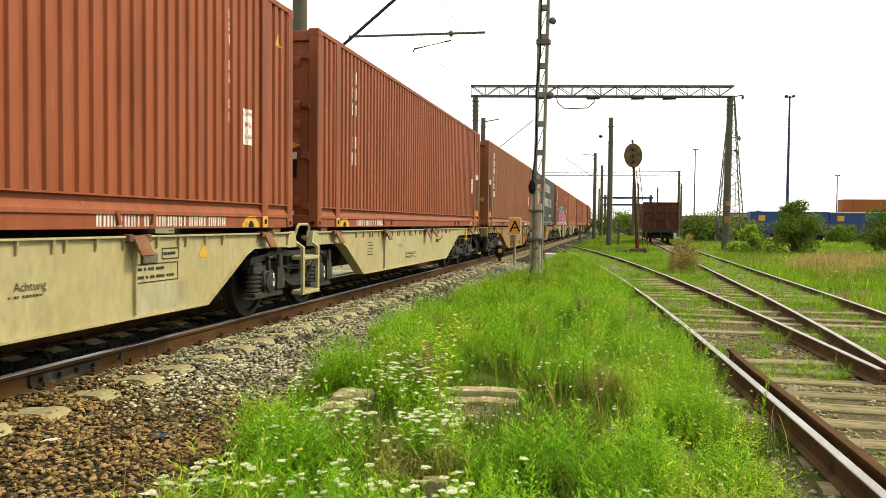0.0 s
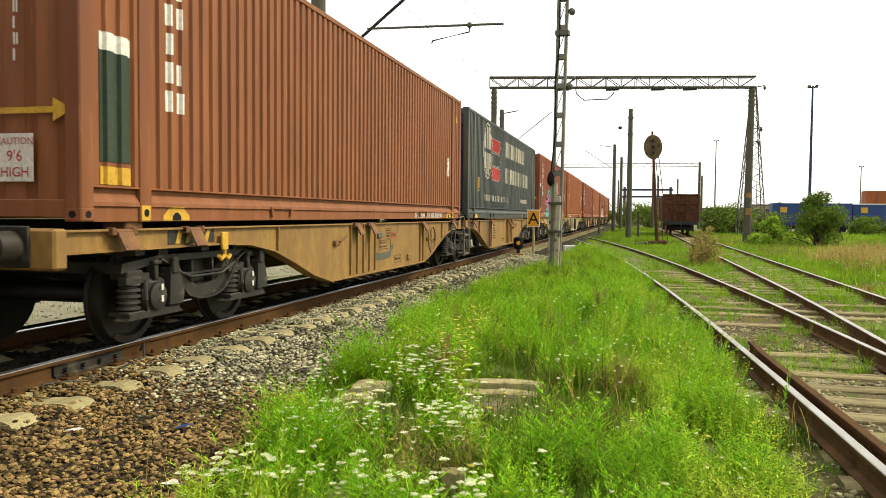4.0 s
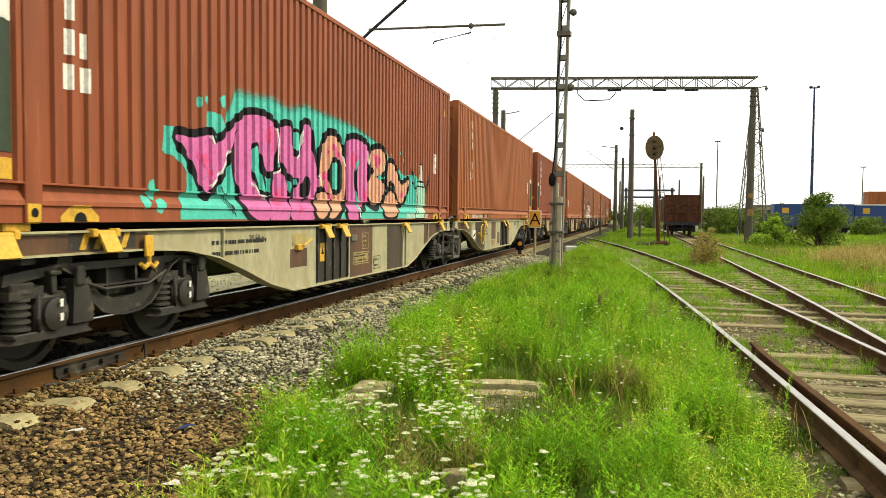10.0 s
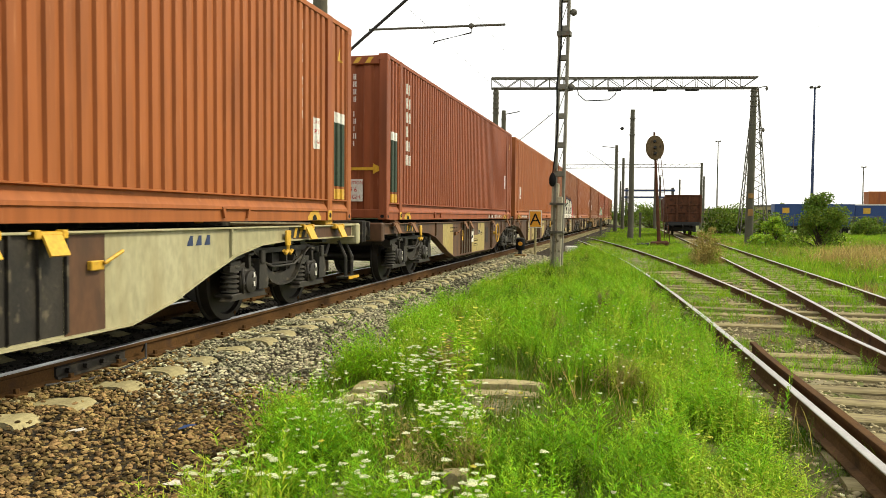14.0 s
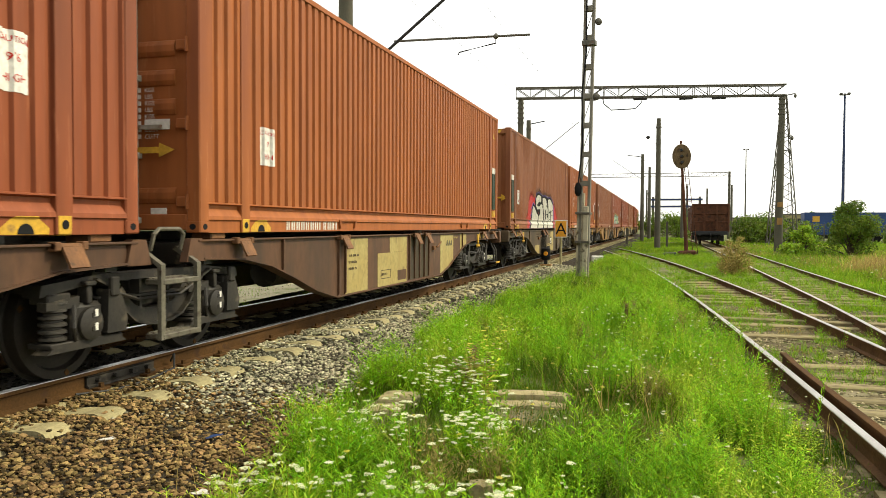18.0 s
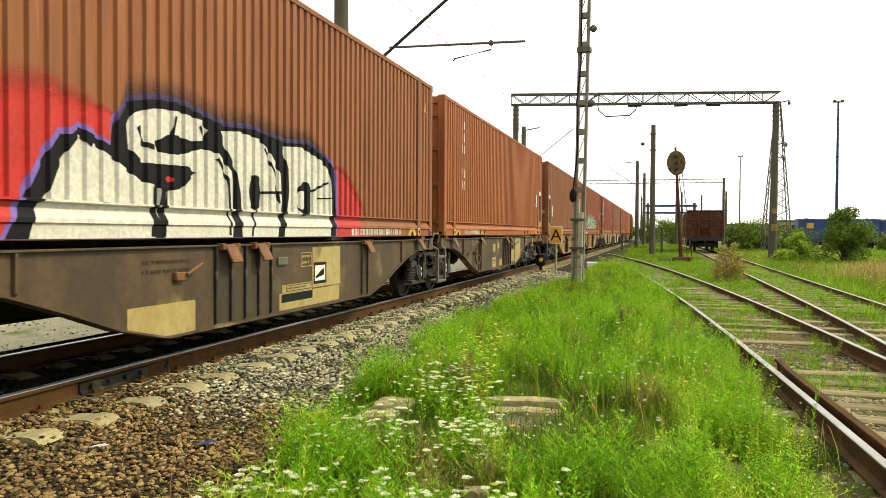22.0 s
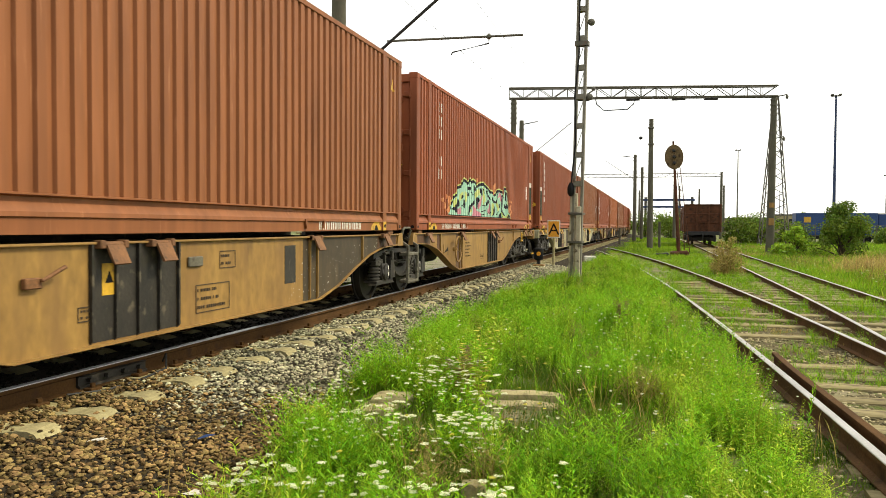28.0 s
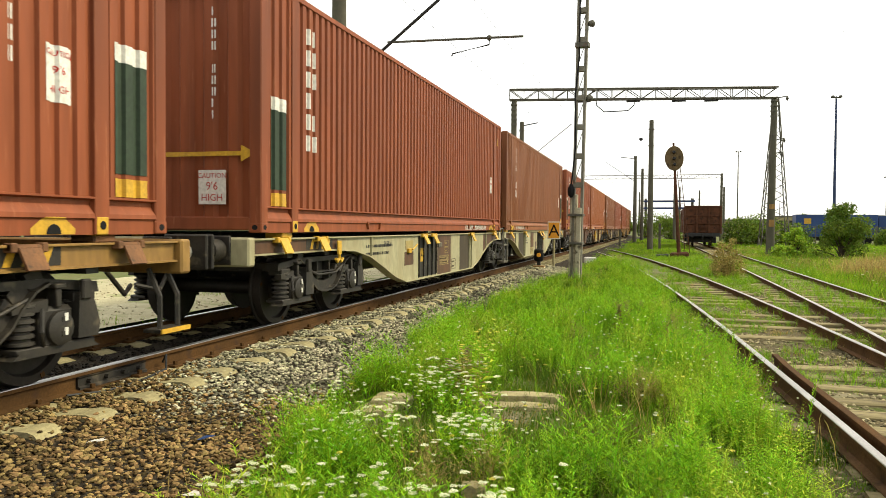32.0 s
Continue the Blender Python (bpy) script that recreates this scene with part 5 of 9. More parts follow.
def wagon_half(wagon, d, paint, low, flap_paint, style, wheel_at):
    """One half of an articulated container wagon, from the joint (y = 0) to its buffers, ahead (d = 1) or behind (d = -1)."""
    tag = "%s_%d" % (style, d)

    def put(name, key, fn, mat, smooth=False, m=None, label=""):
        return part(name, cached(key + tag, fn if d > 0 else mirrored(fn), mat, smooth), wagon, m, label)

    def low_at(y):
        for (y0, z0), (y1, z1) in zip(low, low[1:]):
            if y0 <= y <= y1:
                return z0 + (z1 - z0) * (y - y0) / (y1 - y0)
        return 0.93

    frame_ob = put("underframe", "underframe", under_frame, GRIME)
    for y in (0.7, 2.2, 3.9, 5.6, 7.2, 7.9, 9.4, 10.9, 12.2, 13.3):
        part("cross_beam", cached("cross_beam", cross_beam, GRIME), frame_ob, at(0, d * y, 0))
    # Added strip, no real sill: blocks daylight showing between deck and boxes.
    put("inner_sill", "inner_sill", lambda: Shape().box((-1.02, 0.3, 1.0), (-0.94, 14.4, 1.168), 0.01), GRIME)
    for side in (1, -1):
        beam = put("side_beam", "side_beam_%d" % side, lambda: beam_plate(side, low), paint)
        part("beam_flange", cached("beam_flange_%d" % side + tag, (lambda: beam_flanges(side, low)) if d > 0 else mirrored(lambda: beam_flanges(side, low)), paint), beam)
        for y in (2.2, 3.82, 4.05, 10.6) if style != "cream" else (3.93,):
            part("rib", cached("rib_%d_%.2f" % (side, low_at(y)) + tag, lambda: rib(side, low_at(y)), paint), beam, at(0, d * y, 0))
    for y in (1.25, 3.93, 7.2, 7.85, 12.55, 13.65):
        for side in (1, -1):
            m = at(0, d * y, 0) if side > 0 else at(0, d * y, 0) @ pose(0, 0, 0, 0, 0, 180)
            part("spigot_flap", cached("flap", flap, flap_paint), wagon, m, "folded container spigot flap")
    for y in (0.85, 13.42):
        for side in (1, -1):
            part("spigot_block", cached("spigot_block", lambda: Shape().box((-0.12, -0.13, 1.10), (0.12, 0.13, 1.175), 0.015), flap_paint), wagon, at(side * 1.05, d * y, 0))
    head = put("headstock", "headstock", lambda: Shape().box((-1.25, 14.35, 0.80), (1.25, 14.5, 1.12), 0.02), paint if style != "cream" else GRIME)
    for side in (1, -1):
        bf = part("buffer", cached("buffer" + tag, buffer if d > 0 else mirrored(buffer), GRIME, True), wagon, at(side * 0.875, 0, 0.98))
        fn = lambda: Shape().lathe([(14.72, 0.085), (14.97, 0.085)], (0, 0, 0), 1, 14)
        part("buffer_plunger", cached("plunger" + tag, fn if d > 0 else mirrored(fn), SPRAY_GREY, True), bf)
        fn = lambda: Shape().box((-0.25, 14.96, -0.18), (0.25, 15.0, 0.18), 0.015)
        part("buffer_head", cached("buffer_head" + tag, fn if d > 0 else mirrored(fn), GRIME), bf)
        fn = lambda: Shape().tube([(1.0, 14.45, 0.85), (1.12, 14.47, 0.6), (1.12, 14.47, 0.3)], 0.025, 6).tube([(1.0, 14.2, 0.85), (1.12, 14.2, 0.6), (1.12, 14.2, 0.3)], 0.025, 6).box((1.0, 14.12, 0.27), (1.2, 14.52, 0.305), 0.006)
        m = None if side > 0 else Matrix.Diagonal((-1, 1, 1, 1))
        if side > 0 and d > 0:
            st = part("shunter_step", cached("shunter_step" + tag, fn if d > 0 else mirrored(fn), GRIME), wagon)
            fn2 = lambda: Shape().box((1.198, 14.1, 0.268), (1.215, 14.54, 0.31))
            part("step_edge", cached("step_edge" + tag, fn2 if d > 0 else mirrored(fn2), YELLOW), st)
    fn = lambda: Shape().tube([(0, 14.4, 0.95), (0, 14.7, 0.96), (0, 15.02, 0.9)], 0.045, 8).tube([(0.3, 14.5, 0.8), (0.32, 14.75, 0.55), (0.2, 15.0, 0.62)], 0.025, 8)
    put("coupling", "coupling", fn, GRIME)
    put("brake_gear", "brake_gear", lambda: brake_gear(d), GRIME, True)
    part("stripe_plate", cached("stripe_plate", lambda: Shape().box((1.171, -0.42, 0.945), (1.1745, 0.42, 1.085)), GRIME), wagon, at(0, d * 12.5, 0))
    if style != "cream":
        part("rib_pocket", cached("rib_pocket", lambda: Shape().box((1.1705, -0.56, 0.30), (1.174, 0.56, 1.08)), {"ochre": OCHRE, "brown": OLIVE, "olive": OLIVE}.get(style, GRIME)), wagon, at(0, d * 7.48, 0), "recess between the ribs of the beam")
        for k in range(5):
            part("rib", cached("rib_pocket_rib" + tag, lambda: rib(1, 0.29), paint if style in ("ochre", "brown") else GRIME), wagon, at(0, d * (6.9 + 0.29 * k), 0))
    hk = part("towing_hook", cached("hook", hook_mark, YELLOW, True), wagon, at(0, d * 11.95, 0), "yellow towing hook")
    for k in range(4):
        fn = lambda: Shape().prism([(0.0, 0.95), (0.07, 0.95), (0.13, 1.08), (0.06, 1.08)], 0, 1.1745, 1.178)
        part("warning_stripe", cached("stripe", fn, YELLOW), wagon, at(0, d * (12.15 + 0.05) + 0.17 * k - (0.0 if d > 0 else 0.6), 0), "yellow warning stripe")
    if wheel_at:
        part("handwheel", cached("handwheel", handwheel, YELLOW if style in ("patchy", "brown") else paint, True), wagon, at(0, d * wheel_at, 0), "parking brake handwheel")
        part("brake_board", cached("brake_board", lambda: Shape().box((1.171, -0.2, 0.62), (1.177, 0.2, 0.86)), WHITE if style == "patchy" else paint), wagon, at(0, d * (wheel_at - 0.62), 0))
        v = [(1.179, -0.15, 0.68), (1.179, 0.15, 0.72), (1.179, 0.15, 0.8), (1.179, -0.15, 0.70)]
        part("board_mark", cached("board_mark", lambda: Shape().add(v, [(0, 1, 2, 3)]), BLACK), wagon, at(0, d * (wheel_at - 0.62), 0))
    return frame_ob


def side_board(wagon, d, y0, y1, z0, z1, mat, name="stencil_board", label=""):
    a, b = sorted((d * y0, d * y1))
    return part(name, Shape().box((1.17, a, z0), (1.1735, b, z1)).mesh(name, mat), wagon, None, label)


def side_lines(wagon, d, y0, z0, rows, w, h, mat, seed, lift=1.1745):
    """Stencilled lines of small print as plain bars."""
    rnd = random.Random(seed)
    s = Shape()
    a = min(d * y0, d * y0 + d * w)
    for k in range(rows):
        u = a
        end = a + w * rnd.uniform(0.6, 1.0)
        while u < end:
            l = rnd.uniform(0.012, 0.03)
            s.box((lift, u, z0 - k * h * 1.7), (lift + 0.002, min(u + l, end), z0 - k * h * 1.7 + 0.62 * h))
            u += l + rnd.choice((0.012, 0.012, 0.014, 0.04))
    return tagged(part("stencil_lines", s.mesh("stencil_lines", mat), wagon), kind="stuff")


def side_words(wagon, text, size, y, z, mat):
    v, f = letters(text, size)
    return part("stencil_words", Shape().add([(1.1765, y + u, z + w) for u, w in v], f).mesh("stencil_words", mat), wagon, None, "stencilled writing")


STENCIL = material("stencil_paint_brown", (0.075, 0.05, 0.025), (0.05, 0.033, 0.018), 0.7, scale=3, fine=30, bump=0.02)
SMEAR = material("overpaint_slate", (0.105, 0.10, 0.075), (0.085, 0.082, 0.06), 0.7, scale=2, fine=20, bump=0.03)


def framed_print(wagon, y0, y1, z0, z1, rows, mat, seed):
    """A thin stencilled frame with rows of small print in it, from y0 to y1 along the plate."""
    s = Shape()
    b = 0.009
    for lo, hi in (((y0, z0), (y1, z0 + b)), ((y0, z1 - b), (y1, z1)), ((y0, z0 + b), (y0 + b, z1 - b)), ((y1 - b, z0 + b), (y1, z1 - b))):
        s.box((1.1745, lo[0], lo[1]), (1.1765, hi[0], hi[1]))
    part("print_frame", s.mesh("print_frame", mat), wagon)
    h = (z1 - z0) / (1.7 * rows + 0.6)
    side_lines(wagon, 1, y0 + 0.03, z1 - 1.45 * h, rows, y1 - y0 - 0.06, h, mat, seed)


def hazard_plate(wagon, y, z):
    """A small yellow plate with a dark triangle."""
    p = part("hazard_plate", Shape().box((1.1735, y - 0.085, z - 0.13), (1.177, y + 0.085, z + 0.13), 0.0015).mesh("hazard_plate", YELLOW), wagon, None, "yellow hazard plate")
    part("plate_mark", Shape().prism([(y - 0.05, z - 0.03), (y + 0.05, z - 0.03), (y, z + 0.07)], 0, 1.177, 1.178).mesh("plate_mark", BLACK), p)


STEP_STEEL = material("step_steel_grey", (0.17, 0.155, 0.115), (0.10, 0.09, 0.065), 0.55, 0.2, scale=6, fine=40, bump=0.1, dirt=(0.05, 0.035, 0.025), dirt_at=0.56)


def paint_patch(wagon, d, y0, y1, low, mat, z0=0.0, z1=1.075, name="pale_patch", label="pale patch of newer paint"):
    """A painted area of the side plate that follows the plate's lower edge."""
    def low_at(y):
        for (a, za), (b, zb) in zip(low, low[1:]):
            if a <= y <= b:
                return za + (zb - za) * (y - a) / (b - a)
        return 0.93
    ys = [y0] + [a for a, _ in low if y0 < a < y1] + [y1]
    outline = [(d * y, max(z0, low_at(y) + 0.003)) for y in ys] + [(d * y1, z1), (d * y0, z1)]
    if d < 0:
        outline.reverse()
    return part(name, Shape().prism(outline, 0, 1.17, 1.1732).mesh(name, mat), wagon, None, label)


def paint_specks(wagon, d, y0, y1, n, seed):
    """White splashes over the plate."""
    g, s = random.Random(seed), Shape()
    for _ in range(n):
        y, z, q = g.uniform(y0, y1), g.uniform(0.35, 1.05), g.uniform(0.003, 0.010)
        if z > 0.03 + float(np.interp(y, [p[0] for p in CURVED], [p[1] for p in CURVED])) and z < 1.05 - 0.9 * g.random() * (y - y0) / (y1 - y0):
            s.add([(1.1745, d * y + q * math.cos(t), z + q * math.sin(t)) for t in (0, 1.2, 2.5, 3.7, 5.0)], [(0, 1, 2, 3, 4)])
    return tagged(part("paint_specks", s.mesh("paint_specks", WHITE), wagon, None, "white splashes of paint"), kind="stuff")


WAGONS = {"ochre_dark": (OCHRE, CURVED, RUSTY_FLAP, "ochre container wagon with a dark brown, white-speckled beam end"),
          "cream": (CREAM, STRAIGHT, RUSTY_FLAP, "cream-white container wagon with rust-stained sides"),
          "ochre": (OCHRE, CURVED, RUSTY_FLAP, "grimy ochre articulated container wagon"),
          "patchy": (PATCHY, CURVED, YELLOW, "pale grey container wagon with dark patches and yellow flaps"),
          "brown": (BROWN, CURVED, RUSTY_FLAP, "dull brown container wagon with cream patches"),
          "olive": (MOTTLED, CURVED, RUSTY_FLAP, "dirty olive-brown container wagon with pale patches")}


def container_wagon(style, wheels):
    paint, low, flap_paint, label = WAGONS[style]
    w = thing("container_wagon", label, "railway wagon", group="wagons of the train")
    for d in (1, -1):
        wagon_half(w, d, paint, low, flap_paint, style, wheels.get(d))
        bogie(w, d * (PITCH / 2 - 2.95), GRIME)
    bogie(w, 0.0, GRIME)
    part("joint_plate", cached("joint_plate", lambda: Shape().box((-0.6, -0.6, 0.90), (0.6, 0.6, 1.05), 0.03), GRIME), w)
    part("step_frame", cached("step_frame" + style, step_frame, CREAM if style == "cream" else STEP_STEEL), w, at(0, 0.05, 0), "flat-bar foot-step")
    part("hand_hold", cached("stirrup" + style, stirrup, CREAM if style == "cream" else STEP_STEEL, True), w, at(0, 0.05, 0), "bent tube hand-hold")
    for d in (1, -1):
        part("end_gusset", cached("gusset", lambda: Shape().prism([(-0.16, 0.90), (0.16, 0.90), (0.09, 1.12), (-0.09, 1.12)], 0, 1.12, 1.2), paint), w, at(0, d * 0.42, 0))
    if style == "cream":
        for d in (1, -1):
            for k in range(26):
                part("top_gusset", cached("top_gusset", lambda: Shape().prism([(1.17, 1.085), (1.205, 1.085), (1.19, 0.99), (1.17, 0.97)], 1, -0.008, 0.008), paint), w, at(0, d * (2.3 + 0.3 * k + 0.08 * (k % 3)), 0))
        framed_print(w, -3.9, -3.2, 0.66, 0.84, 2, DARK, 1)
        framed_print(w, -3.48, -3.18, 0.87, 0.98, 1, DARK, 2)
        side_board(w, -1, 3.02, 3.92, 0.40, 0.64, PATCHY)
        side_words(w, "Achtung", 0.10, -5.40, 0.71, STENCIL)
        side_lines(w, -1, 4.95, 0.66, 1, 0.5, 0.03, STENCIL, 4)
        part("warning_triangle", Shape().prism([(-2.80, 0.86), (-2.60, 0.86), (-2.70, 1.02)], 0, 1.171, 1.175).mesh("warning_triangle", YELLOW), w)
        side_lines(w, 1, 2.95, 0.88, 5, 0.36, 0.032, STENCIL, 3)
        side_words(w, "Achtung", 0.085, 4.90, 0.76, STENCIL)
        side_words(w, "Achtung", 0.085, 5.80, 0.97, STENCIL)
        framed_print(w, 5.5, 6.35, 0.50, 0.62, 2, STENCIL, 6)
    elif style.startswith("ochre"):
        if style == "ochre_dark":
            paint_patch(w, -1, 1.503, 4.22, low, OLIVE, name="dark_patch", label="dark brown end of the beam")
            paint_specks(w, -1, 1.5, 4.6, 260, 4)
            side_board(w, -1, 4.43, 4.72, 0.54, 1.0, GRIME, "dark_plate")
            framed_print(w, -6.6, -5.98, 0.38, 0.66, 3, STENCIL, 31)
            framed_print(w, -6.17, -5.86, 0.80, 0.98, 2, STENCIL, 32)
            framed_print(w, -8.2, -8.02, 0.48, 0.60, 2, STENCIL, 33)
            hazard_plate(w, -7.84, 0.80)
        else:
            framed_print(w, -6.27, -5.98, 0.92, 1.01, 1, STENCIL, 34)
            framed_print(w, -6.27, -5.98, 0.82, 0.91, 1, STENCIL, 35)
            part("red_frame", Shape().box((1.17, -5.97, 0.825), (1.1727, -5.65, 0.925)).mesh("red_frame", SPRAY_RED), w, None, "red-edged plate")
            side_board(w, -1, 5.67, 5.95, 0.843, 0.907, OCHRE, "plate_ground")
            side_words(w, "21.2kN", 0.085, -5.95, 0.848, BLACK)
            framed_print(w, -6.65, -6.0, 0.64, 0.80, 2, STENCIL, 36)
            sm = rounded([(-6.9, 0.47), (-6.2, 0.46), (-5.98, 0.50), (-5.97, 0.60), (-5.84, 0.62), (-5.85, 0.70), (-6.0, 0.68), (-6.05, 0.60), (-6.6, 0.58), (-6.9, 0.60)])
            part("overpaint", Shape().add([(1.1738, u, z) for u, z in sm], fill_outline(sm)[1]).mesh("overpaint", SMEAR), w, None, "slate-grey overpainted smear")
            framed_print(w, -5.74, -5.35, 0.36, 0.50, 1, STENCIL, 37)
            part("small_box", Shape().box((1.17, -4.96, 0.37), (1.21, -4.76, 0.49), 0.01).mesh("small_box", OCHRE), w)
            for k in range(3):
                part("logo_bar", Shape().prism([(9.02 + 0.13 * k, 0.89), (9.11 + 0.13 * k, 0.89), (9.11 + 0.13 * k, 0.98), (9.07 + 0.13 * k, 0.98)], 0, 1.1735, 1.175).mesh("logo_bar", STENCIL), w, None, "dark logo bar")
        for d in (1, -1):
            paint_patch(w, d, 0.6, 1.5, low, BROWN, name="dark_patch", label="dark brown end of the beam")
        paint_patch(w, 1, 2.0, 2.25, low, BROWN, name="dark_patch", label="dark brown stain beside the rib")
        paint_patch(w, 1, 3.55, 4.05, low, BROWN, name="dark_patch", label="dark brown stain beside the rib")
        side_lines(w, 1, 4.4, 0.84, 5, 0.62, 0.045, STENCIL, 8)
        framed_print(w, 6.05, 6.4, 0.42, 0.54, 1, STENCIL, 38)
        side_board(w, 1, 8.9, 9.5, 0.84, 1.02, OCHRE) if style == "ochre_dark" else None
    elif style == "patchy":
        for d, a, b, z0, z1 in ((1, 2.85, 4.02, 0, 1.075), (1, 5.29, 5.8, 0.55, 1.075), (1, 5.8, 5.97, 0.55, 1.075), (1, 6.31, 6.69, 0.38, 0.74), (1, 8.05, 8.53, 0, 1.075), (1, 0.6, 2.1, 0, 1.075), (-1, 0.6, 2.45, 0, 1.075), (-1, 5.71, 6.76, 0, 1.075),
                                (-1, 3.96, 4.91, 0, 1.075), (-1, 8.38, 8.9, 0.56, 0.80), (1, 12.2, 14.3, 0, 1.075), (-1, 11.9, 14.3, 0, 1.075)):
            paint_patch(w, d, a, b, low, OLIVE if (a, d) in ((2.85, 1), (3.96, -1)) else BROWN, z0, z1, "dark_patch", "dark brown patch of bare paint")
        for d, a, b, z0, z1 in ((1, 5.29, 5.79, 0.30, 0.55), (-1, 5.89, 6.63, 0.46, 0.66), (-1, 8.4, 8.85, 0.84, 1.0)):
            paint_patch(w, d, a, b, low, FADED, z0, z1)
        framed_print(w, 5.33, 5.76, 0.38, 0.52, 2, STENCIL, 41)
        framed_print(w, -6.6, -5.92, 0.48, 0.64, 2, STENCIL, 42)
        framed_print(w, -6.22, -5.92, 0.70, 0.96, 3, FADED, 43)
        framed_print(w, -5.66, -5.3, 0.34, 0.56, 2, STENCIL, 44)
        side_lines(w, 1, 4.15, 0.88, 3, 0.52, 0.05, DARK, 9)
        hazard_plate(w, -7.86, 0.72)
        side_words(w, "29.59 m", 0.12, -10.0, 0.93, DARK)
        side_lines(w, -1, 9.3, 0.92, 2, 1.5, 0.07, DARK, 10)
        for k in range(3):
            part("logo_bar", Shape().prism([(9.75 + 0.16 * k, 0.93), (9.86 + 0.16 * k, 0.93), (9.86 + 0.16 * k, 1.03), (9.81 + 0.16 * k, 1.03)], 0, 1.1735, 1.175).mesh("logo_bar", MAST_BLUE), w, None, "blue logo bar")
    else:
        if style == "brown":
            for d, a, b, z0, z1 in ((1, 4.06, 4.93, 0, 1.06), (1, 5.36, 6.78, 0, 0.81), (1, 5.92, 6.78, 0.813, 1.06), (1, 8.9, 9.88, 0, 1.06), (1, 10.45, 11.0, 0, 1.06), (-1, 8.9, 9.9, 0, 1.06), (-1, 4.98, 5.87, 0, 1.06), (-1, 5.87, 6.70, 0, 0.73)):
                paint_patch(w, d, a, b, low, FADED, z0, z1)
            side_lines(w, 1, 9.92, 0.98, 1, 0.5, 0.06, FADED, 21)
            side_lines(w, 1, 4.2, 0.80, 3, 0.48, 0.055, STENCIL, 11)
            framed_print(w, 5.5, 5.95, 0.40, 0.54, 1, STENCIL, 51)
            part("dark_plate", Shape().box((1.1735, 6.3, 0.33), (1.1745, 6.74, 0.50)).mesh("dark_plate", BROWN), w)
            side_words(w, "28500kg", 0.085, -6.17, 0.90, STENCIL)
            framed_print(w, -6.46, -5.92, 0.44, 0.64, 2, STENCIL, 22)
            framed_print(w, -5.5, -5.3, 0.72, 0.86, 1, STENCIL, 23)
            side_board(w, -1, 4.44, 4.78, 0.48, 0.94, GRIME, "dark_plate")
            hazard_plate(w, -7.86, 0.76)
            side_board(w, -1, 5.57, 5.86, 0.75, 0.86, WHITE)
            part("kilonewton_plate", Shape().box((1.1735, -5.85, 0.757), (1.1742, -5.58, 0.853)).mesh("kilonewton_plate", BLACK), w)
            v, f = letters("212kN", 0.075)
            part("plate_words", Shape().add([(1.175, -5.84 + u, 0.778 + q) for u, q in v], f).mesh("plate_words", WHITE), w, None, "white stencilled writing")
            for k in range(3):
                part("logo_bar", Shape().prism([(9.32 + 0.16 * k, 0.84), (9.43 + 0.16 * k, 0.84), (9.43 + 0.16 * k, 0.95), (9.38 + 0.16 * k, 0.95)], 0, 1.1735, 1.175).mesh("logo_bar", DARK), w, None, "dark logo bar")
        else:
            for d, a, b, z0, z1 in ((-1, 4.86, 5.76, 0.52, 1.04), (-1, 4.9, 6.67, 0.30, 0.50), (-1, 5.78, 6.6, 0.503, 0.60), (-1, 8.4, 9.4, 0, 0.58), (1, 8.91, 9.78, 0, 1.06), (1, 5.54, 5.86, 0.72, 0.93), (1, 5.45, 5.94, 0.30, 0.56), (1, 6.16, 6.39, 0.79, 0.96), (1, 6.4, 6.77, 0.32, 0.50), (1, 8.12, 8.7, 0.36, 0.72)):
                paint_patch(w, d, a, b, low, FADED, z0, z1)
            side_board(w, -1, 5.76, 6.62, 0.39, 0.49, BLACK, "dark_bar")
            framed_print(w, -6.5, -5.8, 0.515, 0.59, 1, STENCIL, 61)
            framed_print(w, -6.10, -5.80, 0.80, 0.98, 2, FADED, 62)
            framed_print(w, 5.5, 5.9, 0.40, 0.52, 2, STENCIL, 63)
            for k in range(3):
                part("logo_bar", Shape().prism([(9.14 + 0.16 * k, 0.90), (9.25 + 0.16 * k, 0.90), (9.25 + 0.16 * k, 1.0), (9.20 + 0.16 * k, 1.0)], 0, 1.1735, 1.175).mesh("logo_bar", DARK), w, None, "dark logo bar")
        side_lines(w, -1, 8.3, 0.95, 2, 0.9, 0.05, STENCIL, 12, 1.1765)
        c = -6.70 if style == "brown" else -5.53
        side_board(w, -1, -c - 0.2, -c + 0.2, 0.56, 0.84, BLACK if style != "brown" else WHITE)
        part("board_plate", Shape().box((1.1738, c - 0.16, 0.60), (1.1752, c + 0.16, 0.80)).mesh("board_plate", WHITE), w)
        part("board_mark", Shape().add([(1.1758, c - 0.14, 0.63), (1.1758, c + 0.12, 0.67), (1.1758, c + 0.12, 0.77), (1.1758, c - 0.14, 0.66)], [(0, 1, 2, 3)]).mesh("board_mark", BLACK), w)
    # levers and a label holder stand out of the plate
    for y in (-8.62, 8.45):
        part("lever", cached("lever", lambda: Shape().tube([(1.16, 0, 0.84), (1.24, 0, 0.84), (1.26, 0.12, 0.9), (1.26, 0.2, 0.93)], 0.016, 6).box((1.17, -0.14, 0.78), (1.22, 0.02, 0.86), 0.008), flap_paint), w, at(0, y, 0))
    part("label_holder", cached("label_holder", lambda: Shape().box((1.172, -0.12, 0.80), (1.20, 0.12, 0.90), 0.01), STEP_STEEL), w, at(0, -3.7 if style == "cream" else -6.62, 0.04))
    return w


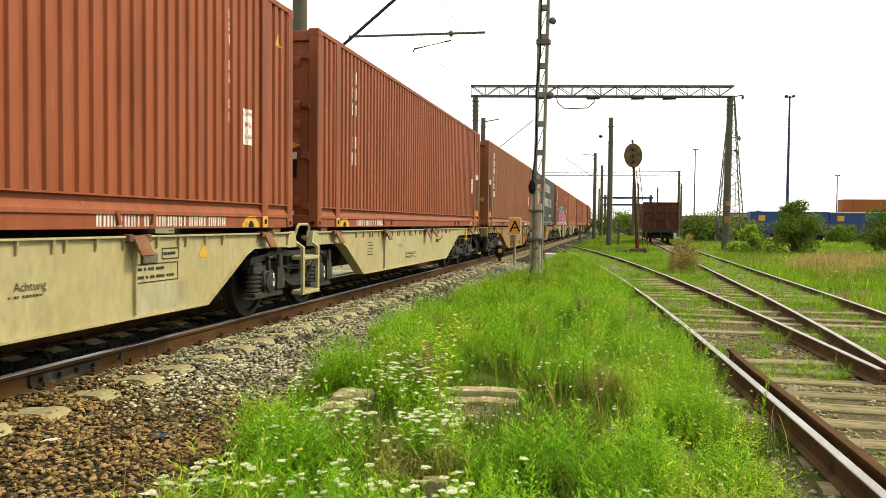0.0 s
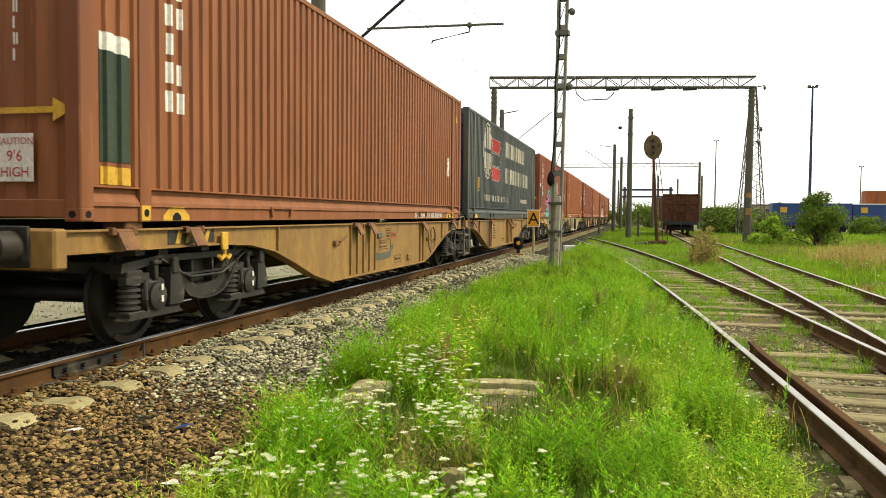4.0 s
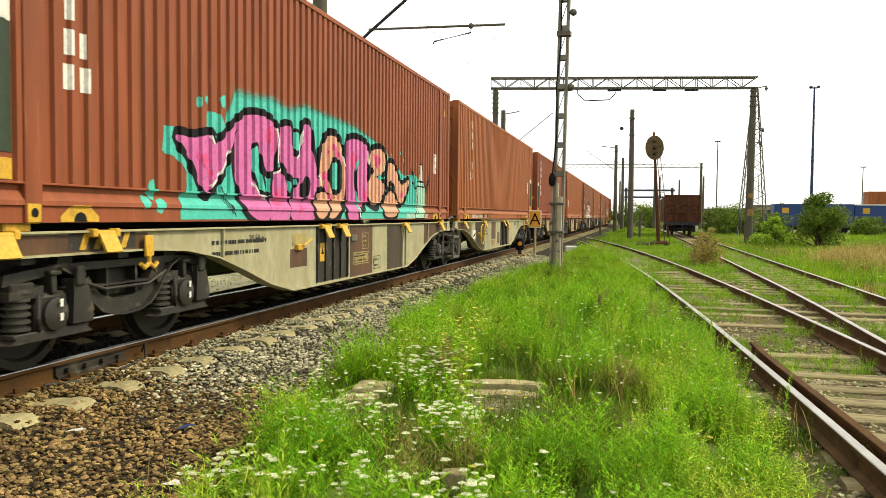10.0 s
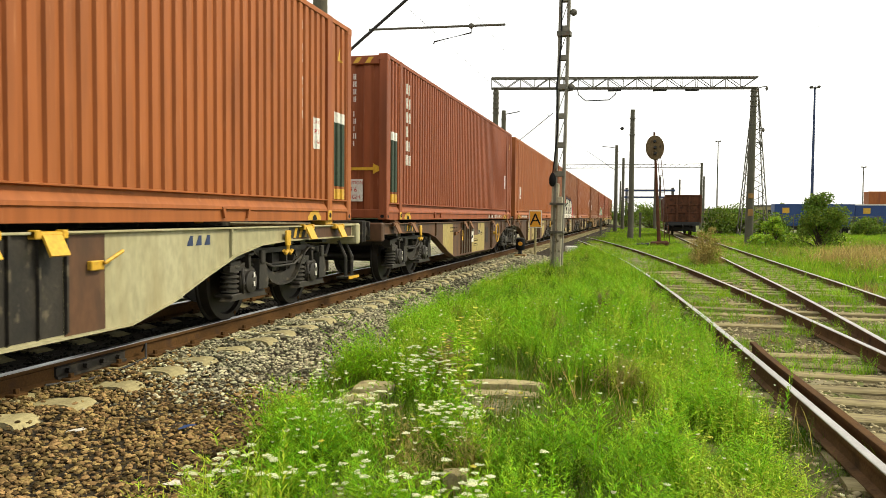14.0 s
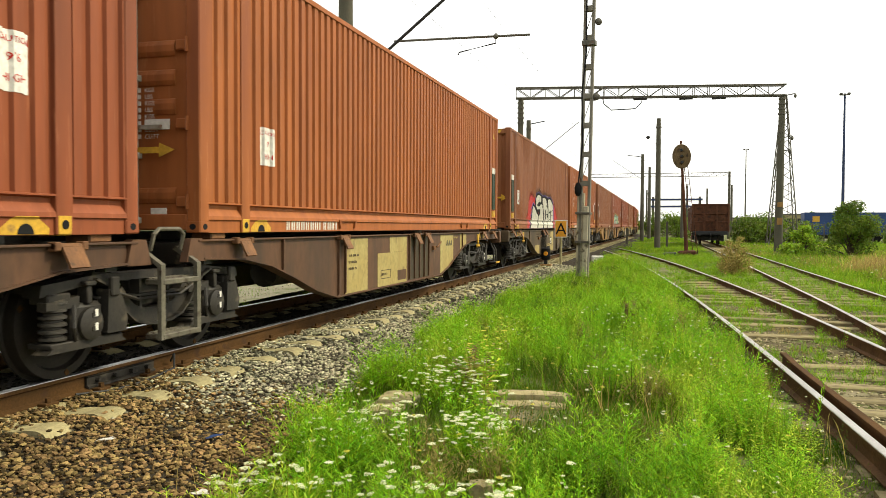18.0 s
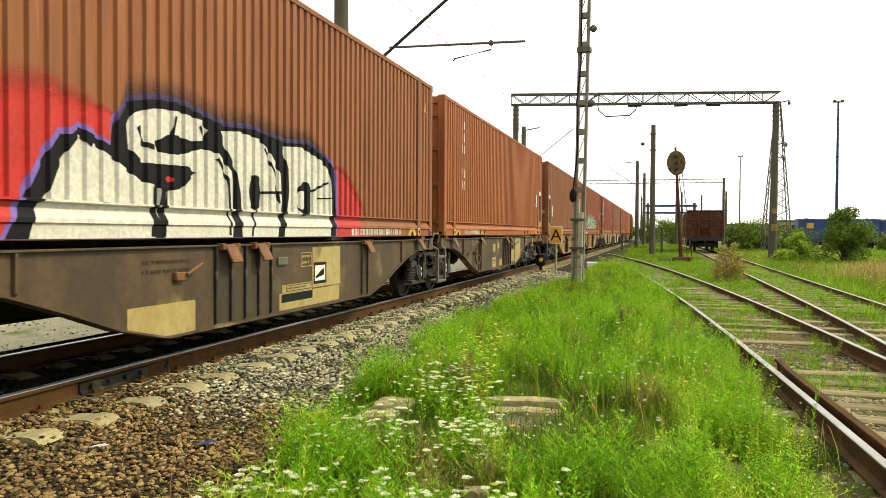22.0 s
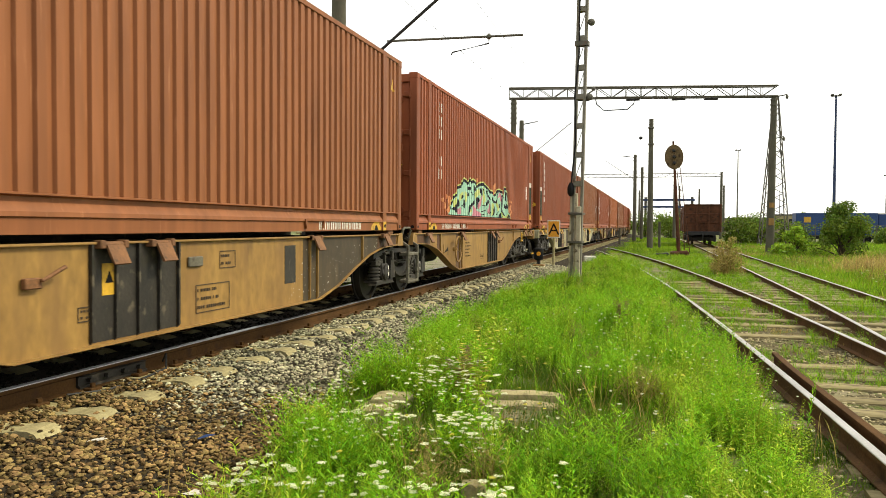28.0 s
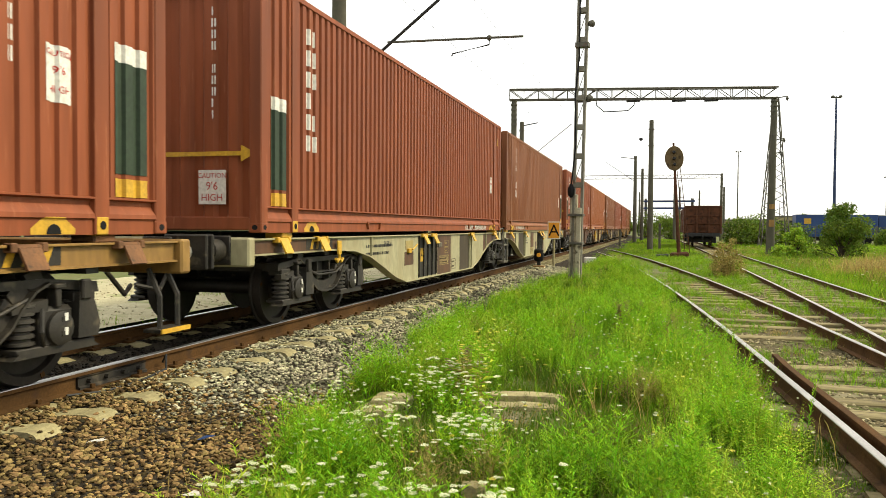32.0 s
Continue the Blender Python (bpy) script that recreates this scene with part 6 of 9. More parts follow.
TRITONS = ((BOX_ORANGE, "orange-red 45-foot corrugated shipping container with white stencilling"), (BOX_RED, "oxide-red 45-foot corrugated shipping container with white stencilling"),
           (BOX_BROWN, "faded red-brown 45-foot corrugated shipping container"))
TRAIN = []   # (thing, wagon's number, pose on the wagon)
CONSIST = [("cream", {}, 1, 1), ("ochre", {-1: 3.48}, 2, "grey"), ("patchy", {1: 3.27}, 1, 0), ("brown", {-1: 3.48}, 1, 0), ("olive", {1: 3.25}, 2, 0), ("ochre_dark", {1: 3.31}, 2, 1),
           ("patchy", {}, 1, 2), ("brown", {1: 3.3}, 1, 0), ("olive", {}, 2, 1), ("ochre", {}, 1, 2), ("brown", {}, 0, 1)]
for i, (style, wheels, first, second) in enumerate(CONSIST):
    wg = container_wagon(style, wheels)
    TRAIN.append((wg, i, Matrix.Identity(4)))
    for d, kind in ((-1, first), (1, second)):
        near_is_door = d > 0
        if kind == "grey":
            box = container("grey", BOX_GREY, near_is_door, "slate-grey corrugated shipping container with red and cream signs", number=i)
            paint_grey_box(box)
        else:
            paint, label = TRITONS[kind]
            if (i, d) == (2, -1):
                label = "oxide-red shipping container with pink and turquoise graffiti"
            elif (i, d) == (4, -1):
                label = "red-brown shipping container with silver and red graffiti"
            elif (i, d) == (5, 1):
                label = "oxide-red shipping container with pale blue and yellow graffiti"
            box = container("oxide", paint, near_is_door, label, (i, d) in ((2, -1), (4, -1)), i * 2 + (d > 0), (i, d) not in ((3, 1), (4, -1), (5, -1)))
            if (i, d) == (2, -1):
                bubble_graffiti(box)
            elif (i, d) == (4, -1):
                silver_graffiti(box)
            elif (i, d) == (5, 1):
                wild_graffiti(box)
        y = GAP_A / 2 if d > 0 else -GAP_A / 2 - BOX_L
        TRAIN.append((box, i, at(0, y, FLOOR_Z)))
for w in WHEELSETS:
    part("wheel_mark", cached("wheel_mark", wheel_mark, RAIL_SIDE), w)


def motions():
    """Key the train: wagons and boxes along the track, and every wheelset's turning."""
    for ob, i, local in TRAIN:
        walk(ob, [(t, on_track(i * PITCH - ran(t)) @ local) for t in [2.0 * k for k in range(17)]])
    times = [0.1 * k for k in range(321)]
    turns = [math.degrees(ran(t) / 0.46) for t in times]
    for w in WHEELSETS:
        p = w.location.copy()
        walk(w, [(t, pose(p.x, p.y, p.z, a, 0, 0)) for t, a in zip(times, turns)])


# ---- the ground and the tracks ----
def smooth_step(a, b, x):
    t = min(1, max(0, (x - a) / (b - a)))
    return t * t * (3 - 2 * t)


def verge(y):
    """Where the ballast of the train's track gives way to grass."""
    return -2.5 - 0.25 * smooth_step(4.2, 5.8, y) - 0.5 * smooth_step(8.5, 11, y) - 0.15 * smooth_step(13, 18, y) + 0.75 * smooth_step(19, 33, y) + 0.10 * math.sin(y * 1.7) + 0.07 * math.sin(y * 4.1)


def ground_z(x, y):
    """Height of the soil: level, with small humps in the grass."""
    h = -0.46 + 0.035 * noise.noise((x * 0.7, y * 0.7, 3)) + 0.05 * noise.noise((x * 0.15, y * 0.15, 9))
    if -3.6 < x < 0.9 and 3 < y < 40:
        h += 0.10 * smooth_step(-3.6, -2.4, x) * smooth_step(0.9, 0.1, x) * smooth_step(3, 8, y)
    return h


def steps(*runs):
    out = []
    for a, b, d in runs:
        n = max(1, round((b - a) / d))
        out += [a + (b - a) * k / n for k in range(n)]
    return out + [runs[-1][1]]


def ground_sheet():
    xs = steps((-1800, -300, 500), (-300, -60, 40), (-60, -14, 4), (-14, 16, 0.4), (16, 60, 4), (60, 300, 40), (300, 1800, 500))
    ys = steps((-1200, -200, 500), (-200, -20, 30), (-20, 2, 2), (2, 40, 0.4), (40, 100, 3), (100, 300, 25), (300, 2500, 400))
    v = [(x, y, ground_z(x, y)) for y in ys for x in xs]
    n = len(xs)
    f = [(j * n + i, j * n + i + 1, (j + 1) * n + i + 1, (j + 1) * n + i) for j in range(len(ys) - 1) for i in range(n - 1)]
    me = bpy.data.meshes.new("ground")
    me.from_pydata(v, [], f)
    me.shade_smooth()
    return me


SOIL = material("soil_with_moss_and_low_grass", (0.08, 0.115, 0.02), (0.13, 0.13, 0.04), 0.95, scale=0.35, fine=9, bump=0.6, dirt=(0.20, 0.17, 0.105), dirt_at=0.57, spec=0.2, bump_dist=0.04)
STONE_GREY = material("ballast_grey", (0.46, 0.43, 0.285), (0.26, 0.245, 0.16), 0.9, scale=0.9, fine=90, bump=0.35, island=0.75, hue=0.02, dirt=(0.13, 0.125, 0.08), dirt_at=0.52, dirt_scale=1.6)
STONE_BROWN = material("ballast_rust_brown", (0.27, 0.18, 0.072), (0.14, 0.096, 0.04), 0.9, scale=1.2, fine=90, bump=0.35, island=0.8, hue=0.012)
# Between the rails: oily stones, darkened further with the train's shade.
STONE_DARK = material("ballast_oil_and_shade", (0.026, 0.022, 0.016), (0.012, 0.010, 0.008), 0.8, scale=18, fine=90, bump=0.35, island=0.6)
PALE_GRAVEL = material("pale_gravel", (0.50, 0.46, 0.30), (0.40, 0.365, 0.22), 0.95, scale=2, fine=22, bump=0.8, dirt=(0.17, 0.21, 0.05), dirt_at=0.56, dirt_scale=1.2, bump_dist=0.03)
# BED's near-black colour includes the shade beneath the train.
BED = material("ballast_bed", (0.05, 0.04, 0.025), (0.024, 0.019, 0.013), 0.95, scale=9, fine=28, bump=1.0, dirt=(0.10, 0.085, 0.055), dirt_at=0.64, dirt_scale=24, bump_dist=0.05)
BED_OLD = material("old_track_bed", (0.16, 0.13, 0.068), (0.09, 0.075, 0.038), 0.95, scale=7, fine=26, bump=1.0, dirt=(0.08, 0.10, 0.02), dirt_at=0.55, dirt_scale=3, bump_dist=0.05)

gr = new("ground", ground_sheet())
gr.data.materials.append(SOIL)
tagged(gr, "flat grassy ground of the railway yard", "ground", kind="structure")


def bed_z(x, y):
    """Height of the train track's ballast."""
    u = abs(x - TRACK_X)
    if u < 1.45:
        return -0.20
    edge = (verge(y) + 0.35 - TRACK_X) if x > TRACK_X else 2.9
    return -0.20 - 0.24 * min(1.3, max(0, u - 1.45) / max(0.4, edge - 1.45))


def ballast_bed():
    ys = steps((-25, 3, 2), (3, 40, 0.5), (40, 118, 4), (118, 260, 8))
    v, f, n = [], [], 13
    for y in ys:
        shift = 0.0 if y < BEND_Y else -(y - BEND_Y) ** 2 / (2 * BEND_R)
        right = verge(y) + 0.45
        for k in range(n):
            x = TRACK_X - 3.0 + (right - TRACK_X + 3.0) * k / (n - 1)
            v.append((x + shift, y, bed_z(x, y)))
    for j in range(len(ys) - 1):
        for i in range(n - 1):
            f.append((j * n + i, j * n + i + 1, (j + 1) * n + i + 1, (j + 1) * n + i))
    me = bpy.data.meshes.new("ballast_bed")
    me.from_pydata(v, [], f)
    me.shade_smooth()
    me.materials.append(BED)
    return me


def pale_strip():
    ys = steps((-20, 60, 2), (60, 140, 10))
    v, f = [], []
    for y in ys:
        for k in range(9):
            x = -8.3 - 1.1 * k
            v.append((x, y, ground_z(x, y) + 0.10 - 0.13 * (k == 8) + 0.03 * noise.noise((x, y, 2))))
    n = 9
    for j in range(len(ys) - 1):
        f += [(j * n + i, j * n + i + 1, (j + 1) * n + i + 1, (j + 1) * n + i) for i in range(n - 1)]
    me = bpy.data.meshes.new("gravel_path")
    me.from_pydata(v, [], f)
    me.shade_smooth()
    me.materials.append(PALE_GRAVEL)
    return me


tagged(new("gravel_path", pale_strip()), "pale gravel path behind the train", "path", kind="structure")
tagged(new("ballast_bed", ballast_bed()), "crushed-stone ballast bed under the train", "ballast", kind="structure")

RAIL_OUT = [(-0.070, -0.172), (0.070, -0.172), (0.070, -0.160), (0.014, -0.142), (0.010, -0.05), (0.036, -0.036), (0.036, -0.008), (-0.036, -0.008), (-0.036, -0.036), (-0.010, -0.05), (-0.014, -0.142), (-0.070, -0.160)]
HEAD_OUT = [(-0.036, -0.008), (0.036, -0.008), (0.034, -0.002), (0.026, 0.0), (-0.026, 0.0), (-0.034, -0.002)]


def swept(outline, path):
    """A rail's section along a path of (x, y, z)."""
    v, f, n = [], [], len(outline)
    for i, p in enumerate(path):
        a, b = path[max(0, i - 1)], path[min(len(path) - 1, i + 1)]
        l = math.hypot(b[0] - a[0], b[1] - a[1])
        nx, ny = (b[1] - a[1]) / l, -(b[0] - a[0]) / l
        v += [(p[0] + nx * u, p[1] + ny * u, p[2] + w) for u, w in outline]
    for i in range(len(path) - 1):
        f += [(i * n + k, i * n + (k + 1) % n, (i + 1) * n + (k + 1) % n, (i + 1) * n + k) for k in range(n)]
    f += [tuple(range(n)), tuple(range((len(path) - 1) * n, len(path) * n))]
    return Shape().add(v, f)


def rail(parent, path, head, side=None):
    r = part("rail", swept(RAIL_OUT, path).mesh("rail", side or RAIL_SIDE), parent)
    part("rail_head", swept(HEAD_OUT, path).mesh("rail_head", head), r)
    return r


def main_path(off):
    out = []
    for s in steps((-25, 3, 4), (3, 118, 5), (118, 300, 6)):
        m = on_track(s)
        p = m @ Vector((off, 0, 0))
        out.append((p.x, p.y, p.z))
    return out


main = thing("main_track", "running track with rusty rails on concrete sleepers", "railway track", kind="structure")
for off in (-0.753, 0.753):
    rail(main, main_path(off), RAIL_TOP)


def concrete_sleeper():
    s = Shape()
    for q in (-1, 1):
        s.prism([(q * 0.35, -0.40), (q * 1.50, -0.40), (q * 1.50, -0.215), (q * 1.47, -0.180), (q * 1.41, -0.163), (q * 1.33, -0.163), (q * 1.24, -0.180), (q * 1.06, -0.190), (q * 0.95, -0.165), (q * 0.55, -0.168), (q * 0.35, -0.22)], 1, -0.13, 0.13)
    s.box((-0.36, -0.11, -0.40), (0.36, 0.11, -0.225), 0.02)
    return s


def rail_clip():
    s = Shape()
    for q in (-1, 1):
        s.box((q * 0.11 - 0.045, -0.07, -0.17), (q * 0.11 + 0.045, 0.07, -0.14), 0.006)
        s.lathe([(-0.15, 0.026), (-0.105, 0.024)], (q * 0.11, 0, 0), 2, 6)
    return s


SLEEPER_ME, CLIP_ME = concrete_sleeper().mesh("sleeper", CONCRETE), rail_clip().mesh("rail_clip", RAIL_SIDE)
for k in range(190):
    y = -4.0 + 0.6 * k
    jig = random.Random(k)
    s = part("sleeper", SLEEPER_ME, main, pose(TRACK_X + jig.uniform(-0.03, 0.03), y + jig.uniform(-0.03, 0.03), jig.uniform(-0.012, 0.008), 0, 0, jig.uniform(-1.2, 1.2)))
    if 2 < y < 22:
        for off in (-0.753, 0.753):
            part("rail_clip", CLIP_ME, s, at(off, 0, 0))
# fishplate joint in the near rail, with its bolts and bond wire
JY = 5.95
fp = part("fishplate", Shape().prism([(0.012, -0.135), (0.055, -0.15), (0.055, -0.13), (0.035, -0.12), (0.035, -0.06), (0.05, -0.045), (0.014, -0.045)], 1, JY - 0.45, JY + 0.45).mesh("fishplate", GRIME), main, at(TRACK_X + 0.753, 0, 0))
for k in range(4):
    part("bolt", cached("bolt", lambda: Shape().lathe([(0.03, 0.022), (0.075, 0.022)], (0, 0, -0.09), 0, 6), GRIME), fp, at(0, JY - 0.33 + 0.22 * k, 0))
bond = Shape().tube([(TRACK_X + 0.80, 6.65, -0.10), (TRACK_X + 0.86, 6.62, -0.02), (TRACK_X + 0.93, 6.52, -0.14), (TRACK_X + 1.0, 6.0, -0.16), (TRACK_X + 0.98, 5.6, -0.165), (TRACK_X + 0.85, 5.3, -0.15)], 0.011, 6)
part("bond_wire", bond.mesh("bond_wire", DARK, True), main)


# the two old tracks that part in a turnout
def left_rail_x(y):
    """Outer rail of the turnout's diverging track."""
    return 1.72 - 0.0415 * y - 0.00132 * y * y if y < 60 else 1.72 - 0.0415 * 60 - 0.00132 * 3600 - 0.2 * (y - 60)


def right_rail_x(y):
    """Inner rail of the straight old track."""
    return 3.12 - 0.0016 * max(0, 20 - y) ** 2 - 0.0001 * max(0, y - 35) ** 2


OLD_Z = -0.25
RAIL_OLD = material("old_rail_dark_rust", (0.15, 0.082, 0.036), (0.085, 0.048, 0.022), 0.95, 0.0, scale=3, fine=50, bump=0.25, dirt=(0.05, 0.03, 0.016), dirt_at=0.58)
yard = thing("old_turnout", "old yard turnout with dull rails on weathered timber sleepers", "railway track", kind="structure")
ys_old = steps((-6, 30, 1.5), (30, 62, 4))
ys_far = steps((-6, 30, 1.5), (30, 260, 10))
rail(yard, [(left_rail_x(y), y, OLD_Z) for y in ys_old], RAIL_DULL, RAIL_OLD)
rail(yard, [(left_rail_x(y) + 1.51 + 0.01 * min(1, y / 40), y, OLD_Z) for y in ys_old if y > 8.8], RAIL_DULL, RAIL_OLD)
rail(yard, [(right_rail_x(y), y, OLD_Z) for y in ys_far if y > 8.8], RAIL_DULL, RAIL_OLD)
rail(yard, [(right_rail_x(y) + 1.505, y, OLD_Z) for y in ys_far], RAIL_DULL, RAIL_OLD)
chk = [(left_rail_x(y) + 0.15 + 0.05 * max(0, (y - 9.0)), y, OLD_Z + 0.012) for y in steps((2.5, 10.0, 0.75))]
part("check_rail", swept(RAIL_OUT, chk).mesh("check_rail", RAIL_SIDE), yard)
part("check_rail_head", swept(HEAD_OUT, chk).mesh("check_rail_head", RAIL_SIDE), yard)


def timber(length, seed):
    rnd = random.Random(seed)
    s = Shape()
    n = 5
    v, f = [], []
    for i in range(n + 1):
        x = length * (i / n - 0.5)
        w, h = 0.125 + rnd.uniform(-0.012, 0.012), rnd.uniform(-0.012, 0.006)
        v += [(x, -w, -0.34), (x, -w, -0.175 + h), (x, -w + 0.02, -0.16 + h), (x, w - 0.02, -0.16 + h), (x, w, -0.175 + h), (x, w, -0.34)]
    for i in range(n):
        f += [(6 * i + k, 6 * i + (k + 1) % 6, 6 * i + 6 + (k + 1) % 6, 6 * i + 6 + k) for k in range(6)]
    f += [tuple(range(6)), tuple(range(6 * n, 6 * n + 6))]
    return s.add(v, f)


TIMBERS = {(q, l): timber(l, q * 7 + int(l * 10)).mesh("sleeper", TIMBER) for q in range(3) for l in (2.5, 3.2, 3.9, 4.4)}
for k in range(-11, 36):
    y = 1.0 + 0.62 * k
    jig = random.Random(500 + k)
    a, b = left_rail_x(y), right_rail_x(y) + 1.5
    if y < 17.5 and jig.random() < 0.8:
        l = 3.2 if b - a < 3.0 else 3.9 if b - a < 3.5 else 4.4
        part("sleeper", TIMBERS[(k % 3, l)], yard, pose((a + b) / 2 + jig.uniform(-0.12, 0.12), y, OLD_Z + jig.uniform(-0.02, 0.0) + 0.055 * smooth_step(9, 15, y), 0, jig.uniform(-0.4, 0.4), jig.uniform(-2, 2)))
for k in range(70):
    y = 18.0 + 0.65 * k
    jig = random.Random(700 + k)
    if y < 58:
        part("sleeper", TIMBERS[(k % 3, 2.5)], yard, pose(left_rail_x(y) + 0.755, y, OLD_Z + 0.055 + jig.uniform(-0.03, 0.0), 0, 0, 5 + jig.uniform(-2, 2)))
    part("sleeper", TIMBERS[((k + 1) % 3, 2.5)], yard, pose(right_rail_x(y) + 0.755 + jig.uniform(-0.1, 0.1), y, OLD_Z + 0.055 + jig.uniform(-0.03, 0.0), 0, 0, jig.uniform(-2, 2)))


def old_bed():
    ys = steps((-6, 30, 0.8), (30, 110, 5))
    v, f, n = [], [], 14
    for y in ys:
        a, b = max(left_rail_x(y), right_rail_x(y) - 9) - 0.75, right_rail_x(y) + 2.2
        for k in range(n):
            x = a + (b - a) * k / (n - 1)
            v.append((x, y, OLD_Z - 0.205 + 0.04 * smooth_step(9, 15, y) - (0.08 if k in (0, n - 1) else 0) + 0.02 * noise.noise((x * 2, y * 2, 5))))
    for j in range(len(ys) - 1):
        for i in range(n - 1):
            f.append((j * n + i, j * n + i + 1, (j + 1) * n + i + 1, (j + 1) * n + i))
    me = bpy.data.meshes.new("old_track_bed")
    me.from_pydata(v, [], f)
    me.shade_smooth()
    me.materials.append(BED_OLD)
    return me


tagged(new("old_track_bed", old_bed()), "mossy gravel bed of the old yard tracks", "track bed", kind="structure")


# ---- masts, signals and far things ----
def lattice(s, foot, top, w0, w1, bays, bar=0.02, leg=0.035, faces4=True):
    """A lattice mast: four legs and zigzag braces."""
    f, t = Vector(foot), Vector(top)
    rows = []
    for i in range(bays + 1):
        k = i / bays
        c, w = f.lerp(t, k), (w0 + (w1 - w0) * k) / 2
        rows.append([c + Vector((sx * w, sy * w, 0)) for sx, sy in ((-1, -1), (1, -1), (1, 1), (-1, 1))])
    for q in range(4):
        s.tube([r[q] for r in (rows[0], rows[-1])], leg, 4)
    for i in range(bays):
        for q in range(4):
            a, b = (q, (q + 1) % 4) if i % 2 else ((q + 1) % 4, q)
            s.tube([rows[i][a], rows[i + 1][b]], bar, 4, caps=False)
    return s


MAST_GREY = material("mast_steel_grey", (0.21, 0.20, 0.16), (0.14, 0.13, 0.10), 0.7, scale=3, fine=40, bump=0.1, dirt=(0.10, 0.07, 0.045), dirt_at=0.58)
STUB = material("stub_concrete_grey", (0.50, 0.46, 0.34), (0.38, 0.35, 0.25), 0.9, scale=3, fine=40, bump=0.4, dirt=(0.10, 0.085, 0.055), dirt_at=0.55)
# near mast: two channels tied by plates, on a pair of concrete stub posts
mast = thing("catenary_mast", "weathered steel mast of two tied channels on concrete posts", "mast", pose(-2.38, 23.6, -0.45, 0, 0.9, -8))
for q in (-1, 1):
    part("channel", Shape().box((0.03 + q * 0.125 - 0.04, -0.07, 0.1), (0.03 + q * 0.125 + 0.04, 0.07, 10.2), 0.01).mesh("channel", MAST_GREY), mast)
    part("stub_post", Shape().box((q * 0.11 - 0.095 - 0.01 * q, -0.10 - 0.04 * q, 0.0), (q * 0.11 + 0.085 - 0.03 * q, 0.10 - 0.04 * q, 2.5 - 0.2 * q), 0.02).mesh("stub_post", STUB), mast)
for k in range(9):
    z = 2.9 + 0.86 * k
    part("tie_plate", Shape().box((-0.10, -0.085, z), (0.16, 0.085, z + 0.16), 0.006).mesh("tie_plate", MAST_GREY), mast)
    part("diagonal", Shape().tube([(-0.08, -0.05, z + 0.16), (0.14, -0.05, z + 0.84)], 0.012, 4).mesh("diagonal", MAST_GREY), mast)
for z in (2.05, 1.2):
    part("clamp", Shape().box((-0.22, -0.17, z), (0.22, 0.16, z + 0.07), 0.006).mesh("clamp", GALV), mast)
part("collar", Shape().box((-0.16, -0.12, 7.05), (0.24, 0.12, 7.2), 0.01).mesh("collar", GALV), mast)
part("cable_box", Shape().lathe([(2.6, 0.04), (2.68, 0.1), (2.85, 0.11), (3.0, 0.05)], (-0.16, -0.12, 0), 2, 10).mesh("cable_box", BLACK, True), mast)
part("cable", Shape().tube([(-0.16, -0.1, 3.0), (-0.06, -0.1, 4.2), (-0.12, -0.1, 5.6), (-0.02, -0.1, 6.8), (-0.06, -0.1, 10)], 0.022, 6).mesh("cable", BLACK, True), mast)
for z in (5.55, 7.75):
    part("insulator", Shape().lathe([(-0.05, 0.04), (0.0, 0.1), (0.08, 0.1), (0.12, 0.04)], (0.29, 0, z), 1, 14).mesh("insulator", GALV, True), mast)


def concrete_pole(x, y, h, r0=0.24, r1=0.16, label="tapered concrete catenary pole", lean=0.0):
    p = thing("catenary_pole", label, "pole", pose(x, y, -0.46, 0, lean, 0), group="catenary poles")
    part("shaft", Shape().tube([(0, 0, 0), (0, 0, h)], [r0, r1], 14).mesh("shaft", POLE, True), p)
    return p


def collars(p, zs, r=0.23, mat=None):
    for z in zs:
        part("collar", Shape().lathe([(z, r), (z + 0.09, r)], (0, 0, 0), 2, 12).mesh("collar", mat or GALV), p)


# portal over the tracks ahead
gl = concrete_pole(-8.62, 47.6, 9.5, 0.20, 0.16)
collars(gl, (8.0, 8.3, 8.6, 8.9, 9.2), 0.21)
g_r = concrete_pole(6.5, 50.3, 9.5, 0.25, 0.17, "tapered concrete portal pole with yellow bands", 0.6)
collars(g_r, (8.4, 8.7, 9.0, 9.3, 7.3), 0.21)
for z, h in ((2.9, 0.3), (1.85, 0.42)):
    part("yellow_plate", Shape().box((-0.14, -0.27, z), (0.16, -0.24, z + h), 0.01).mesh("yellow_plate", OCHRE), g_r)
beam = thing("portal_beam", "lattice steel beam of a catenary portal", "portal beam")
A0, A1 = Vector((-8.9, 47.55, 9.07)), Vector((6.75, 50.34, 9.07))
along = (A1 - A0).normalized()
across = Vector((-along.y, along.x, 0))
for dz in (0.0, 0.62):
    for q in (-0.25, 0.25):
        part("chord", Shape().tube([A0 + across * q + Vector((0, 0, dz)), A1 + across * q + Vector((0, 0, dz))], 0.05, 6).mesh("chord", GALV), beam)
for k in range(18):
    p, n2 = A0.lerp(A1, k / 18), A0.lerp(A1, (k + 1) / 18)
    for q in (-0.25, 0.25):
        z0, z1 = (0.0, 0.62) if k % 2 else (0.62, 0.0)
        part("brace", Shape().tube([p + across * q + Vector((0, 0, z0)), n2 + across * q + Vector((0, 0, z1))], 0.026, 5).mesh("brace", GALV), beam)
        part("brace", Shape().tube([p + across * q, p + across * q + Vector((0, 0, 0.62))], 0.022, 5).mesh("brace", GALV), beam)
